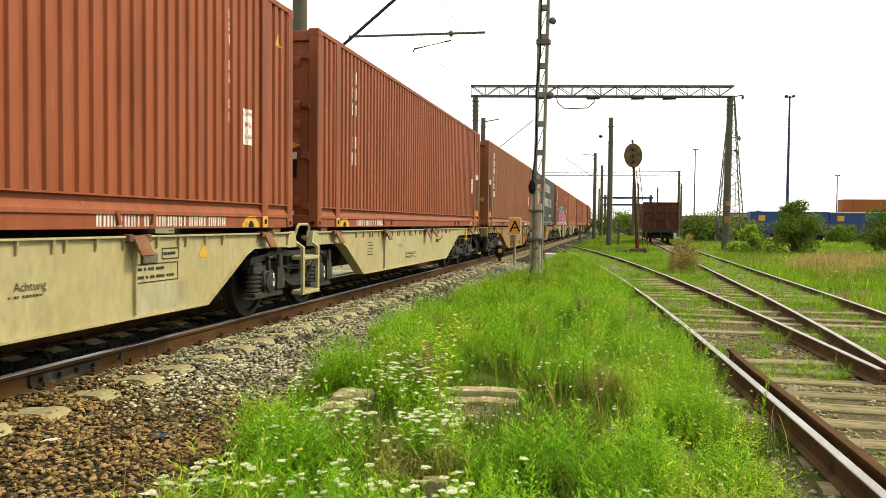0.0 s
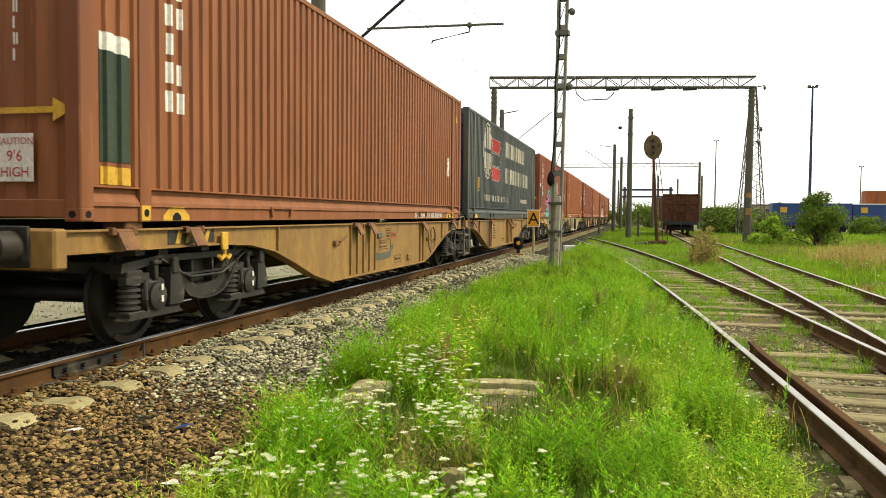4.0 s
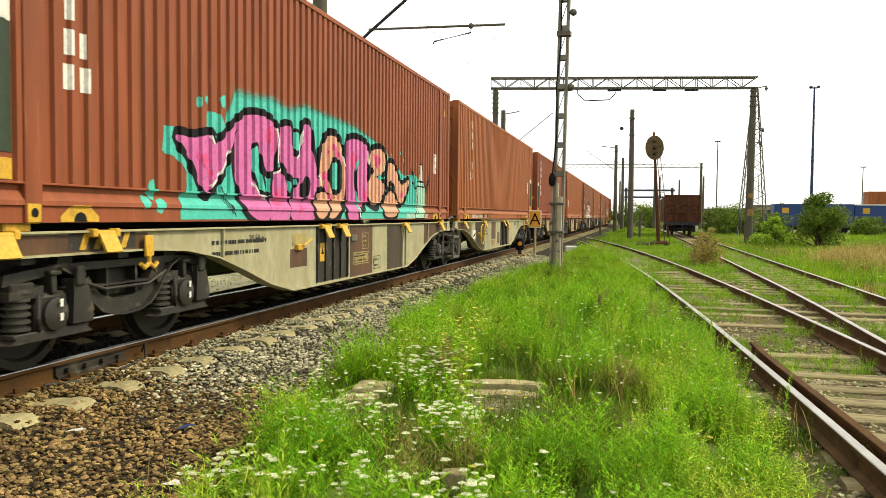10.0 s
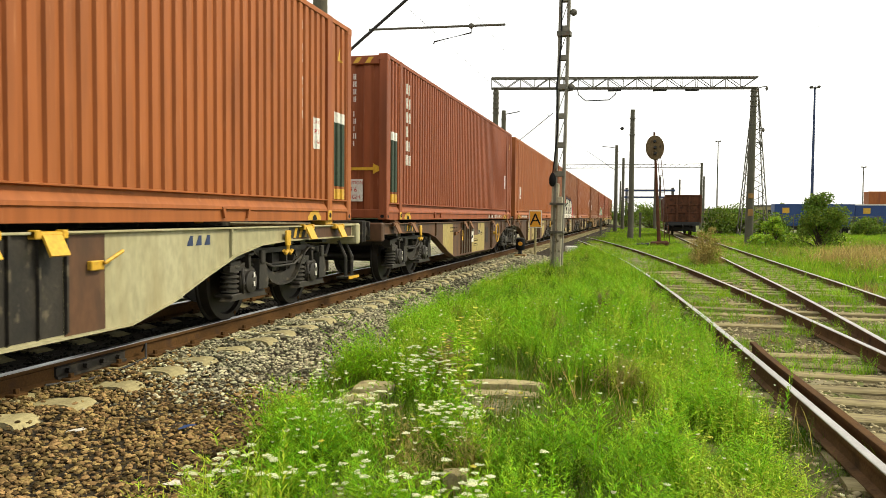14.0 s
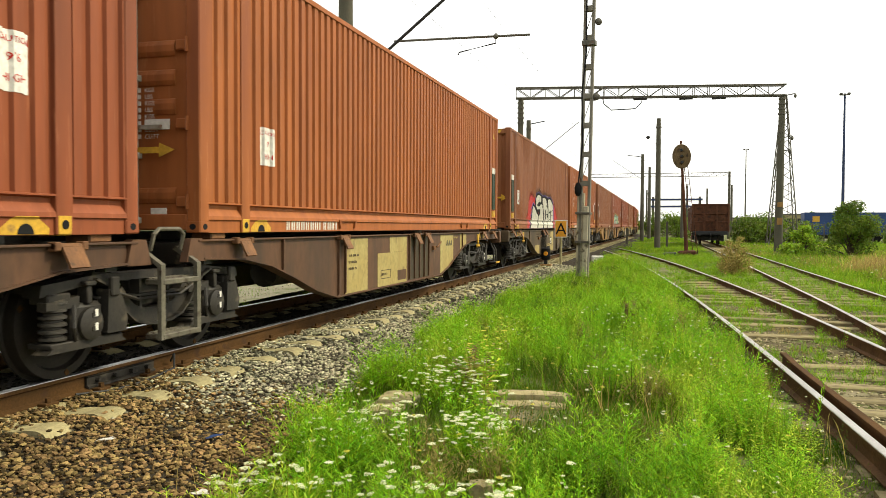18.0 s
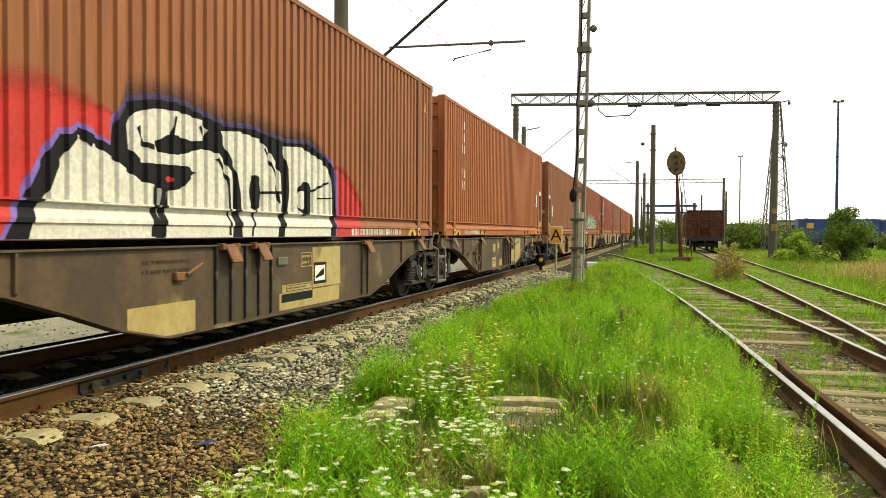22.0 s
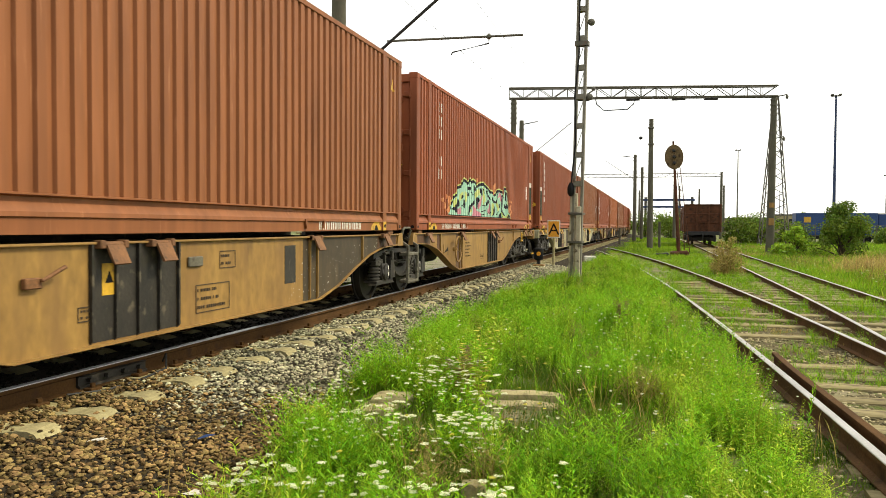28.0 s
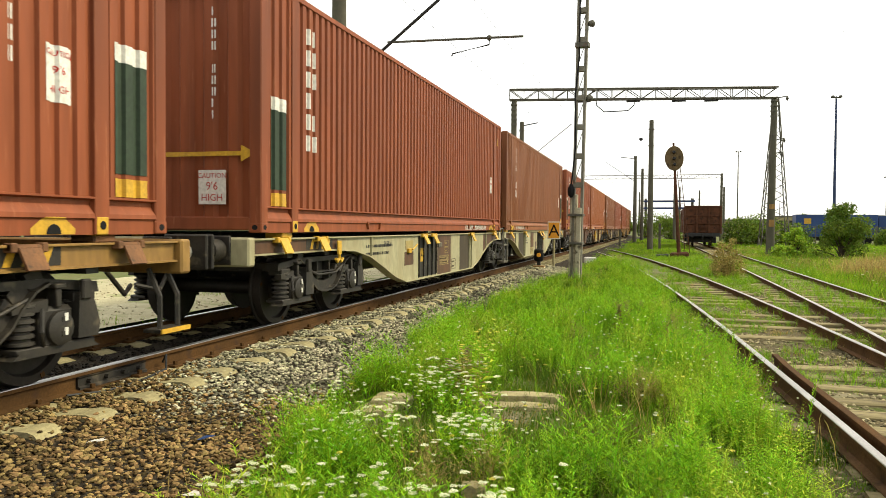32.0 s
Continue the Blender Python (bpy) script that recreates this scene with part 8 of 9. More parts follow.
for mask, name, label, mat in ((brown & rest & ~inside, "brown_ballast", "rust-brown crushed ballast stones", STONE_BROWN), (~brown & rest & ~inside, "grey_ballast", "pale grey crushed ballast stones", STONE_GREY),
                               (rest & inside, "oily_ballast", "oily ballast stones between the rails, with the train's shade in their colour", STONE_DARK)):
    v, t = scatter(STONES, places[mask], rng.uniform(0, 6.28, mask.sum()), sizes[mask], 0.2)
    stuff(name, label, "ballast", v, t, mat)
p = np.stack([rng.uniform(-14, -8.3, 2500), rng.uniform(3, 40, 2500), np.zeros(2500)], 1)
p[:, 2] = [ground_z(x, y) + 0.11 for x, y, _ in p]
v, t = scatter(STONES, p, rng.uniform(0, 6.28, len(p)), rng.uniform(0.012, 0.034, len(p)), 0.2)
stuff("path_stones", "pale stones on the gravel path", "gravel", v, t, PATH_STONE)
n = 30000
p = np.stack([rng.uniform(-0.5, 6.4, n), rng.uniform(4, 26, n), np.zeros(n)], 1)
p = p[[left_rail_x(y) - 0.3 < x < right_rail_x(y) + 2.0 and clumpy(x, y + 30, 1.6, -0.25) for x, y, _ in p]]
p[:, 2] = [OLD_Z - 0.20 + 0.04 * smooth_step(9, 15, y) for _, y, _ in p]
v, t = scatter(STONES, p, rng.uniform(0, 6.28, len(p)), rng.uniform(0.010, 0.034, len(p)), 0.2)
stuff("yard_gravel", "loose pale gravel between the old rails", "gravel", v, t, YARD_STONE)


def leaf_material(name, a, b, island=0.5, trans=0.35):
    m = material(name, tuple(1.15 * x for x in a), tuple(1.12 * x for x in b), 0.6, scale=0.8, fine=15, bump=0.0, island=island, spec=0.12, hue=0.022)
    n, l = m.node_tree.nodes, m.node_tree.links
    s, out = n["Principled BSDF"], n["Material Output"]
    tr, mx = n.new("ShaderNodeBsdfTranslucent"), n.new("ShaderNodeMixShader")
    l.new(s.inputs["Base Color"].links[0].from_socket, tr.inputs["Color"])
    mx.inputs[0].default_value = trans
    l.new(s.outputs[0], mx.inputs[1])
    l.new(tr.outputs[0], mx.inputs[2])
    l.new(mx.outputs[0], out.inputs["Surface"])
    return m


GRASS = leaf_material("grass_blades", (0.24, 0.41, 0.014), (0.15, 0.29, 0.010))
# UNDER and WEED_DARK carry the shade of the hollows in their colour.
UNDER = leaf_material("low_green_shade_leaves", (0.13, 0.24, 0.012), (0.075, 0.15, 0.008))
WEED = leaf_material("weed_leaves", (0.29, 0.53, 0.018), (0.175, 0.38, 0.011))
WEED_PALE = leaf_material("pale_weed_leaves", (0.42, 0.55, 0.045), (0.31, 0.45, 0.03))
WEED_DARK = leaf_material("shade_dark_weed_leaves", (0.075, 0.14, 0.010), (0.045, 0.09, 0.007))
DRY = leaf_material("dry_grass", (0.42, 0.31, 0.10), (0.30, 0.235, 0.065))
BUSH_LEAF = leaf_material("bush_leaves", (0.16, 0.23, 0.024), (0.07, 0.12, 0.015), 0.5)
PETAL = leaf_material("white_petals", (0.74, 0.75, 0.52), (0.60, 0.64, 0.40), 0.25)
YPETAL = leaf_material("yellow_petals", (0.66, 0.60, 0.10), (0.55, 0.50, 0.06), 0.15)
DOCK = leaf_material("dry_brown_stalks", (0.19, 0.12, 0.045), (0.12, 0.08, 0.03), 0.3)
DRY_LEAF = leaf_material("withered_leaves", (0.40, 0.34, 0.10), (0.27, 0.23, 0.065), 0.45)
SAPLING = leaf_material("sapling_leaves", (0.28, 0.42, 0.03), (0.17, 0.29, 0.02), 0.4)
BARK = material("bark", (0.11, 0.085, 0.06), (0.07, 0.055, 0.04), 0.95, scale=8, fine=30, bump=0.5)


def blade(x, y, lean, bend, h, w, turn):
    """A bent grass blade as five triangles."""
    c, s = math.cos(turn), math.sin(turn)
    px, py = -s * w / 2, c * w / 2
    pts = []
    for k, (f, g) in enumerate(((0.0, 1.0), (0.45, 0.9), (0.8, 0.6))):
        d = lean * f + bend * f * f
        cx, cy, cz = x + c * d * h, y + s * d * h, h * f * (1 - 0.3 * abs(bend) * f)
        pts += [(cx - px * g, cy - py * g, cz), (cx + px * g, cy + py * g, cz)]
    d = lean + bend
    pts.append((x + c * d * h, y + s * d * h, h * (1 - 0.3 * abs(bend))))
    return pts, [(0, 1, 3), (0, 3, 2), (2, 3, 5), (2, 5, 4), (4, 5, 6)]


def assembled(pieces):
    v, t = [], []
    for pv, pt in pieces:
        t += [tuple(i + len(v) for i in q) for q in pt]
        v += list(pv)
    return np.array(v, float), np.array(t, int)


def tuft(rnd, n, h, spread, w=0.008):
    return assembled([blade(rnd.gauss(0, spread), rnd.gauss(0, spread), rnd.uniform(0.0, 0.3), rnd.uniform(0.1, 0.7), h * rnd.uniform(0.5, 1.0), w * rnd.uniform(0.7, 1.3), rnd.uniform(0, 6.28)) for _ in range(n)])


def leaf(base, direction, l, w, droop=0.3):
    d = Vector(direction).normalized()
    side = d.cross(Vector((0, 0, 1)))
    side = side.normalized() if side.length > 1e-3 else Vector((1, 0, 0))
    b = Vector(base)
    m = b + d * l * 0.5
    tip = b + d * l - Vector((0, 0, droop * l))
    return [tuple(b), tuple(m + side * w / 2), tuple(tip), tuple(m - side * w / 2)], [(0, 1, 2), (0, 2, 3)]


def leafy_weed(rnd, h, leaves, l):
    """An upright weed: stem, and leaves in whorls that shrink upwards."""
    lean = Vector((rnd.gauss(0, 0.1), rnd.gauss(0, 0.1), 1))
    out = [blade(0, 0, 0, 0.05, h, 0.007, rnd.uniform(0, 6.28))]
    for k in range(leaves):
        f = 0.12 + 0.88 * k / leaves
        a = k * 2.4 + rnd.uniform(-0.4, 0.4)
        el = 0.3 + 0.5 * f
        ll = l * (1.1 - 0.75 * f) * rnd.uniform(0.7, 1.2)
        out.append(leaf(lean * (h * f), (math.cos(a), math.sin(a), el), ll, ll * 0.3, 0.25))
    return assembled(out)


def spear_weed(rnd, h):
    """A narrow upright weed whose fine leaves crowd towards the tip."""
    out = [blade(0, 0, 0.04, 0.08, h, 0.006, rnd.uniform(0, 6.28))]
    for k in range(46):
        f = 0.15 + 0.85 * (k / 46) ** 0.8
        a = k * 2.4 + rnd.uniform(-0.5, 0.5)
        l = 0.075 * (1.1 - 0.72 * f) * rnd.uniform(0.7, 1.25)
        out.append(leaf((0.05 * h * f, 0, h * f), (math.cos(a), math.sin(a), 0.6 + 1.1 * f), l, 0.011, 0.12))
    return assembled(out)


def feathery_weed(rnd, h, branches):
    """Fine, many-fingered leaves, like chamomile or dill."""
    out = [blade(0, 0, 0.05, 0.1, h, 0.006, rnd.uniform(0, 6.28))]
    for k in range(branches):
        f = 0.15 + 0.85 * k / branches
        a = k * 2.4
        b = Vector((0, 0, h * f))
        d = Vector((math.cos(a), math.sin(a), 0.7)).normalized()
        l = h * 0.33 * (1.15 - 0.7 * f)
        for q in range(5):
            p = b + d * l * (0.25 + 0.18 * q)
            aa = a + (0.9 if q % 2 else -0.9)
            out.append(leaf(p, (math.cos(aa), math.sin(aa), 0.6), l * 0.4, 0.006, 0.1))
        out.append(leaf(b, d, l, 0.008, 0.1))
    return assembled(out)


def umbel_stems(rnd, h):
    out = [blade(0, 0, 0.05, 0.05, h, 0.006, 0)]
    for k in range(9):
        a = k * 2.4
        out.append(leaf((0, 0, h * (0.15 + 0.07 * k)), (math.cos(a), math.sin(a), 0.8), 0.10, 0.02, 0.2))
    for k in range(8):
        a = k * 0.785
        out.append(leaf((0.05 * h, 0, h * 0.93), (math.cos(a) * 0.6, math.sin(a) * 0.6, 1), 0.05, 0.003, 0))
    return assembled(out)


def umbel_heads(rnd, h, r):
    """A flat head of small white florets."""
    out = []
    for k in range(16):
        a, q = k * 2.4, r * math.sqrt((k + 0.5) / 16)
        c = (0.06 * h + q * math.cos(a), q * math.sin(a), h * 0.97 + 0.012 - 2.0 * q * q + rnd.uniform(-0.003, 0.003))
        s = r * 0.26
        v = [(c[0] + s * math.cos(t), c[1] + s * math.sin(t), c[2] + 0.003 * math.cos(3 * t)) for t in [1.047 * j for j in range(6)]]
        out.append((v, [(0, 1, 2), (0, 2, 3), (0, 3, 4), (0, 4, 5)]))
    return assembled(out)


rr = random.Random(3)
TUFTS = [tuft(rr, 16, 0.34, 0.045, 0.006) for _ in range(6)]
SHORT = [tuft(rr, 14, 0.17, 0.05, 0.006) for _ in range(5)]
LEAFY = [leafy_weed(rr, rr.uniform(0.3, 0.5), 34, 0.068) for _ in range(5)]
SPEARS = [spear_weed(rr, rr.uniform(0.42, 0.6)) for _ in range(5)]
FEATHER = [feathery_weed(rr, rr.uniform(0.3, 0.45), 12) for _ in range(5)]


def low_patch(rnd, n, h, spread, w):
    """A loose patch of single-triangle blades and small leaves, for growth further off."""
    out = []
    for _ in range(n):
        x, y, a, k = rnd.gauss(0, spread), rnd.gauss(0, spread), rnd.uniform(0, 6.28), h * rnd.uniform(0.4, 1.0)
        c, s = math.cos(a) * w / 2, math.sin(a) * w / 2
        out.append(([(x - c, y - s, 0), (x + c, y + s, 0), (x + rnd.gauss(0, 0.35) * k, y + rnd.gauss(0, 0.35) * k, k)], [(0, 1, 2)]))
    return assembled(out)


PATCHES = [low_patch(rr, 22, 0.30, 0.16, 0.016) for _ in range(5)]


def soil_points(n, x0, x1, y0, y1, keep):
    p = np.stack([rng.uniform(x0, x1, n), rng.uniform(y0, y1, n), np.zeros(n)], 1)
    ok = np.array([keep(x, y) for x, y, _ in p], bool)
    p = p[ok]
    p[:, 2] = [ground_z(x, y) - 0.01 for x, y, _ in p]
    return p


def off_slabs(x, y):
    """False on the concrete slabs and just before them, where the growth stays low."""
    for sx, sy, a, b, r in SLABS:
        if abs(x - sx * (y / sy)) < a / 2 + 0.03 and sy - b / 2 - 0.5 < y < sy + b / 2 + 0.05 and rng.random() < 0.86:
            return False
    return True


def in_verge(x, y):
    if x < verge(y) + 0.10 * noise.noise((x * 4, y * 4, 0)) or x > left_rail_x(y) - 0.16:
        return False
    if not off_slabs(x, y):
        return False
    return noise.noise((x * 1.6, y * 1.6, 31)) + 0.45 * noise.noise((x * 4.5, y * 4.5, 8)) > -0.34


def clump_mask(pts, s, bias):
    return np.array([clumpy(x, y, s, bias) for x, y, _ in pts], bool)


def grow(name, label, category, templates, pts, size, mat, tilt=0.15):
    size = size * np.array([0.55 + 0.9 * (0.5 + 0.5 * noise.noise((x * 0.9, y * 0.9, 7.7))) + 0.25 * noise.noise((x * 3, y * 3, 2.2)) for x, y, _ in pts])
    v, t = scatter(templates, pts, rng.uniform(0, 6.28, len(pts)), size, tilt)
    return stuff(name, label, category, v, t, mat)


# the strip between the ballast and the turnout: hummocks of weeds, the hollows' shade put into darker leaves
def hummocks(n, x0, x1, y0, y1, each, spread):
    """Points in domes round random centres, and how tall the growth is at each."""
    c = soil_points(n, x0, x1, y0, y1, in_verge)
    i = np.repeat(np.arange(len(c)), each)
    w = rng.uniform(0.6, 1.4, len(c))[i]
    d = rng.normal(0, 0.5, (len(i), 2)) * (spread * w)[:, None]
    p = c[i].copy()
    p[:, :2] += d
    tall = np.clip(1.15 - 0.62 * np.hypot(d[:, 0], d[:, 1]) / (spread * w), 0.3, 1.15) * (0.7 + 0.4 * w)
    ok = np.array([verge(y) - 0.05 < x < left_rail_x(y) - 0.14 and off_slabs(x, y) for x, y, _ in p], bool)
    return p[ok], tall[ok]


def grow_tall(name, label, templates, field, mat, k=1.0):
    p, tall = field
    v, t = scatter(templates, p, rng.uniform(0, 6.28, len(p)), k * tall * rng.uniform(0.7, 1.1, len(p)), 0.2)
    return stuff(name, label, "weeds", v, t, mat)


def mounds(n, x0, x1, y0, y1, each, spread, seed):
    """A few broad mounds of plants, tall in the middle and low at the rim."""
    g = np.random.default_rng(seed)
    c = np.stack([g.uniform(x0, x1, n), g.uniform(y0, y1, n)], 1)
    c = c[[in_verge(x, y) for x, y in c]]
    i = np.repeat(np.arange(len(c)), each)
    w = g.uniform(0.55, 1.35, len(c))[i]
    d = g.normal(0, 0.5, (len(i), 2)) * (spread * w)[:, None]
    p = np.concatenate([c[i] + d, np.zeros((len(i), 1))], 1)
    far = np.hypot(d[:, 0], d[:, 1]) / (spread * w)
    tall = np.clip(1.25 - 0.85 * far, 0.22, 1.25) * (0.55 + 0.55 * w)
    ok = np.array([verge(y) < x < left_rail_x(y) - 0.30 and off_slabs(x, y) for x, y, _ in p], bool)
    p, tall = p[ok], tall[ok]
    p[:, 2] = [ground_z(x, y) - 0.01 for x, y, _ in p]
    return p, tall


pts = soil_points(3000, -4.2, 2.0, 3.0, 16, lambda x, y: in_verge(x, y) and x < left_rail_x(y) - 0.25 and clumpy(x, y, 1.5, 0.05))
grow("verge_grass", "lush green grass between the tracks", "grass", TUFTS[:2] + SHORT, pts, rng.uniform(0.4, 0.8, len(pts)), GRASS)
grow_tall("feathery_weeds", "bright feathery weeds in mounds", FEATHER, mounds(112, -3.4, 1.2, 3.2, 17, 72, 0.46, 11), WEED, 1.0)
grow_tall("pale_feathery_weeds", "yellow-green feathery weeds in mounds", FEATHER, mounds(36, -3.2, 1.2, 3.2, 17, 60, 0.42, 12), WEED_PALE, 0.95)
grow_tall("leafy_weeds", "knee-high leafy weeds in the verge", LEAFY, mounds(52, -3.0, 1.2, 3.2, 15, 48, 0.38, 13), WEED, 0.9)
grow_tall("pale_leafy_weeds", "pale upright weeds beside the old rail", LEAFY, mounds(14, -0.6, 1.2, 3.2, 8, 30, 0.32, 14), WEED_PALE, 0.85)
grow_tall("spear_weeds", "upright fine-leaved weeds with pale tips", SPEARS, mounds(26, -2.2, 1.3, 3.2, 12, 16, 0.30, 16), WEED, 0.8)
grow_tall("pale_spear_weeds", "yellow-green upright weeds in the verge", SPEARS, mounds(14, -2.4, 1.3, 3.2, 12, 10, 0.25, 17), WEED_PALE, 0.9)
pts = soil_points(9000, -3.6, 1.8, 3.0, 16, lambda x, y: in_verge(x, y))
grow("low_cover", "low green ground cover, coloured dark for the shade between the weeds", "weeds", PATCHES, pts, rng.uniform(0.25, 0.6, len(pts)), UNDER)
pts = soil_points(2500, -3.6, 1.8, 3.0, 14, lambda x, y: in_verge(x, y) and clumpy(x, y + 20, 1.8, 0.1))
grow("dead_cover", "withered straw and litter between the weeds", "dry grass", PATCHES, pts, rng.uniform(0.12, 0.3, len(pts)), DRY, 0.6)
grow_tall("dark_weeds", "leafy undergrowth in the verge, coloured dark for shade", LEAFY, hummocks(230, -3.4, 1.5, 3.2, 17, 18, 0.34), WEED_DARK, 0.66)
grow_tall("withered_weeds", "half-withered tan weeds in the verge", FEATHER, mounds(30, -2.8, 1.0, 4.2, 16, 26, 0.24, 15), DRY_LEAF, 0.85)
grow_tall("brown_stalks", "withered brown stalks among the weeds", FEATHER[:2], hummocks(30, -2.6, 0.9, 4.2, 16, 5, 0.16), DOCK, 0.85)
pts = soil_points(260, -3.9, -2.3, 4.5, 20, lambda x, y: verge(y) - 0.55 < x < verge(y) + 0.1 and clumpy(x, y, 1.5, 0.1))
pts[:, 2] = [bed_z(x, y) for x, y, _ in pts]
grow("ballast_weeds", "small weeds creeping onto the ballast", "weeds", LEAFY[:2] + SHORT[:2], pts, rng.uniform(0.25, 0.55, len(pts)), WEED)
pts = soil_points(3200, -3.4, 6.5, -6, 3.1, lambda x, y: clumpy(x, y, 1.1, -0.2) and x > -2.6 and abs(x - left_rail_x(y)) > 0.15)
pts = pts[np.hypot(pts[:, 0], pts[:, 1]) > 0.5]
grow("near_cover", "low grass around the standing place", "grass", PATCHES, pts, rng.uniform(0.2, 0.5, len(pts)), GRASS)
far_verge = lambda x, y: in_verge(x, y) and x < 1.0 + 0.02 * y
pts = soil_points(10000, -5.0, 1.5, 16, 46, lambda x, y: far_verge(x, y) and clumpy(x, y, 0.6, -0.05))
grow("far_verge_grass", "green grass further along the verge", "grass", PATCHES + TUFTS[:1], pts, rng.uniform(0.6, 1.1, len(pts)), GRASS)
pts = soil_points(2600, -4.0, 1.5, 15, 40, lambda x, y: far_verge(x, y) and clumpy(x + 5, y, 0.8, 0.1))
grow("far_pale_weeds", "yellow-green weeds further along the verge", "weeds", FEATHER, pts, rng.uniform(0.5, 1.0, len(pts)), WEED_PALE)
pts = soil_points(900, -4.0, 1.5, 15, 40, lambda x, y: far_verge(x, y) and clumpy(x + 15, y, 0.9, 0.2))
grow("far_dry_weeds", "withered stems further along the verge", "dry grass", FEATHER, pts, rng.uniform(0.6, 1.0, len(pts)), DRY_LEAF)
pts = soil_points(4000, -4.0, 1.5, 15, 40, lambda x, y: far_verge(x, y) and clumpy(x, y, 0.9, 0.1))
grow("far_verge_weeds", "bright feathery weeds further along the verge", "weeds", FEATHER, pts, rng.uniform(0.7, 1.1, len(pts)), WEED)
# Shade between the far clumps is put into these darker leaves.
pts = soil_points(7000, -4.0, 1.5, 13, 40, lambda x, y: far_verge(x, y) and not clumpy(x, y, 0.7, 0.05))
grow("far_dark_weeds", "low undergrowth further along the verge, coloured dark for shade", "weeds", PATCHES, pts, rng.uniform(0.5, 0.9, len(pts)), WEED_DARK)
pts = soil_points(12000, -7, 3, 44, 120, lambda x, y: x > -3.6 - (0 if y < 60 else 0.3) and (x < right_rail_x(y) - 0.3))
grow("distant_grass", "rough grass far along the tracks", "grass", PATCHES, pts[clump_mask(pts, 0.25, -0.15)], rng.uniform(0.45, 1.0, clump_mask(pts, 0.25, -0.15).sum()), GRASS)
pts = soil_points(3500, -7, 3, 40, 110, lambda x, y: x > -3.8 and x < right_rail_x(y) - 0.3 and clumpy(x, y + 9, 0.4, 0.1))
grow("distant_pale_grass", "yellowish grass far along the tracks", "grass", PATCHES, pts, rng.uniform(0.45, 0.9, len(pts)), WEED_PALE)
pts = soil_points(1200, -3.4, 3, 44, 110, lambda x, y: clumpy(x + 7, y, 0.3, 0.35))
grow("distant_dark_weeds", "dark weed clumps far along the tracks", "weeds", PATCHES, pts, rng.uniform(0.9, 1.7, len(pts)), BUSH_LEAF)


# tufts among the old rails
def among(x, y):
    for r in (left_rail_x(y), left_rail_x(y) + 1.51, right_rail_x(y), right_rail_x(y) + 1.505):
        if abs(x - r) < 0.13:
            return False
    return left_rail_x(y) - 0.1 < x < right_rail_x(y) + 2.6 and clumpy(x, y, 0.9, 0.08 - 0.3 * smooth_step(12, 32, y))


def on_bed(pts):
    pts[:, 2] = [OLD_Z - 0.205 + 0.04 * smooth_step(9, 15, y) for _, y, _ in pts]
    return pts


pts = on_bed(soil_points(24000, -2, 6.5, 3, 45, among))
grow("track_grass", "short grass growing between the old sleepers", "grass", SHORT + TUFTS[:2], pts, rng.uniform(0.4, 0.85, len(pts)), GRASS)
pts = on_bed(soil_points(1300, 0, 6.5, 4, 30, among))
grow("track_weeds", "small weeds between the old rails", "weeds", LEAFY[:2] + FEATHER[:2], pts, rng.uniform(0.3, 0.7, len(pts)), WEED)
pts = on_bed(soil_points(3800, -2, 6.5, 3, 40, lambda x, y: left_rail_x(y) < x < right_rail_x(y) + 2.4 and clumpy(x + 40, y, 1.1, 0.2)))
grow("dry_track_grass", "straw-coloured tufts between the old sleepers", "dry grass", SHORT, pts, rng.uniform(0.3, 0.7, len(pts)), DRY)
# the meadow beyond
def meadow(x, y):
    return x > right_rail_x(y) + 1.9 and x < 4 + 0.42 * y


pts = soil_points(26000, 4.6, 30, 12, 90, lambda x, y: meadow(x, y) and clumpy(x, y, 0.35, -0.35))
grow("meadow", "green meadow grass beyond the tracks", "grass", PATCHES, pts, rng.uniform(0.6, 1.3, len(pts)), GRASS)
pts = soil_points(9000, 4.6, 30, 12, 90, lambda x, y: meadow(x, y) and clumpy(x + 20, y, 0.3, 0.1))
grow("pale_meadow", "yellow-green grass in the meadow", "grass", PATCHES + FEATHER[:2], pts, rng.uniform(0.6, 1.3, len(pts)), WEED_PALE)
pts = soil_points(11000, 4.6, 30, 12, 85, lambda x, y: meadow(x, y) and clumpy(x, y, 0.4, 0.12))
grow("meadow_weeds", "dark leafy weeds in the meadow", "weeds", PATCHES + LEAFY[:2], pts, rng.uniform(0.8, 1.4, len(pts)), BUSH_LEAF)
pts = soil_points(8000, 5, 26, 14, 70, lambda x, y: meadow(x, y) and clumpy(x + 50, y, 0.3, 0.1))
grow("dry_meadow", "straw-coloured dry grass in the meadow", "dry grass", PATCHES, pts, rng.uniform(0.7, 1.4, len(pts)), DRY)
pts = soil_points(1500, 5, 26, 14, 70, lambda x, y: meadow(x, y) and clumpy(x, y, 0.7, 0.1))
pts[:, 2] += rng.uniform(0.15, 0.4, len(pts))
v, t = scatter([umbel_heads(rr, 0.02, 0.03)], pts, rng.uniform(0, 6.28, len(pts)), rng.uniform(0.6, 1.3, len(pts)), 0.2)
stuff("meadow_flowers", "small white flowers in the meadow", "flowers", v, t, PETAL)
pts = soil_points(2600, -16, -8.0, 4, 50, lambda x, y: clumpy(x, y, 0.6, 0.1))
grow("far_side_grass", "sparse grass on the far side of the train", "grass", PATCHES + SHORT, pts, rng.uniform(0.4, 0.9, len(pts)), GRASS)
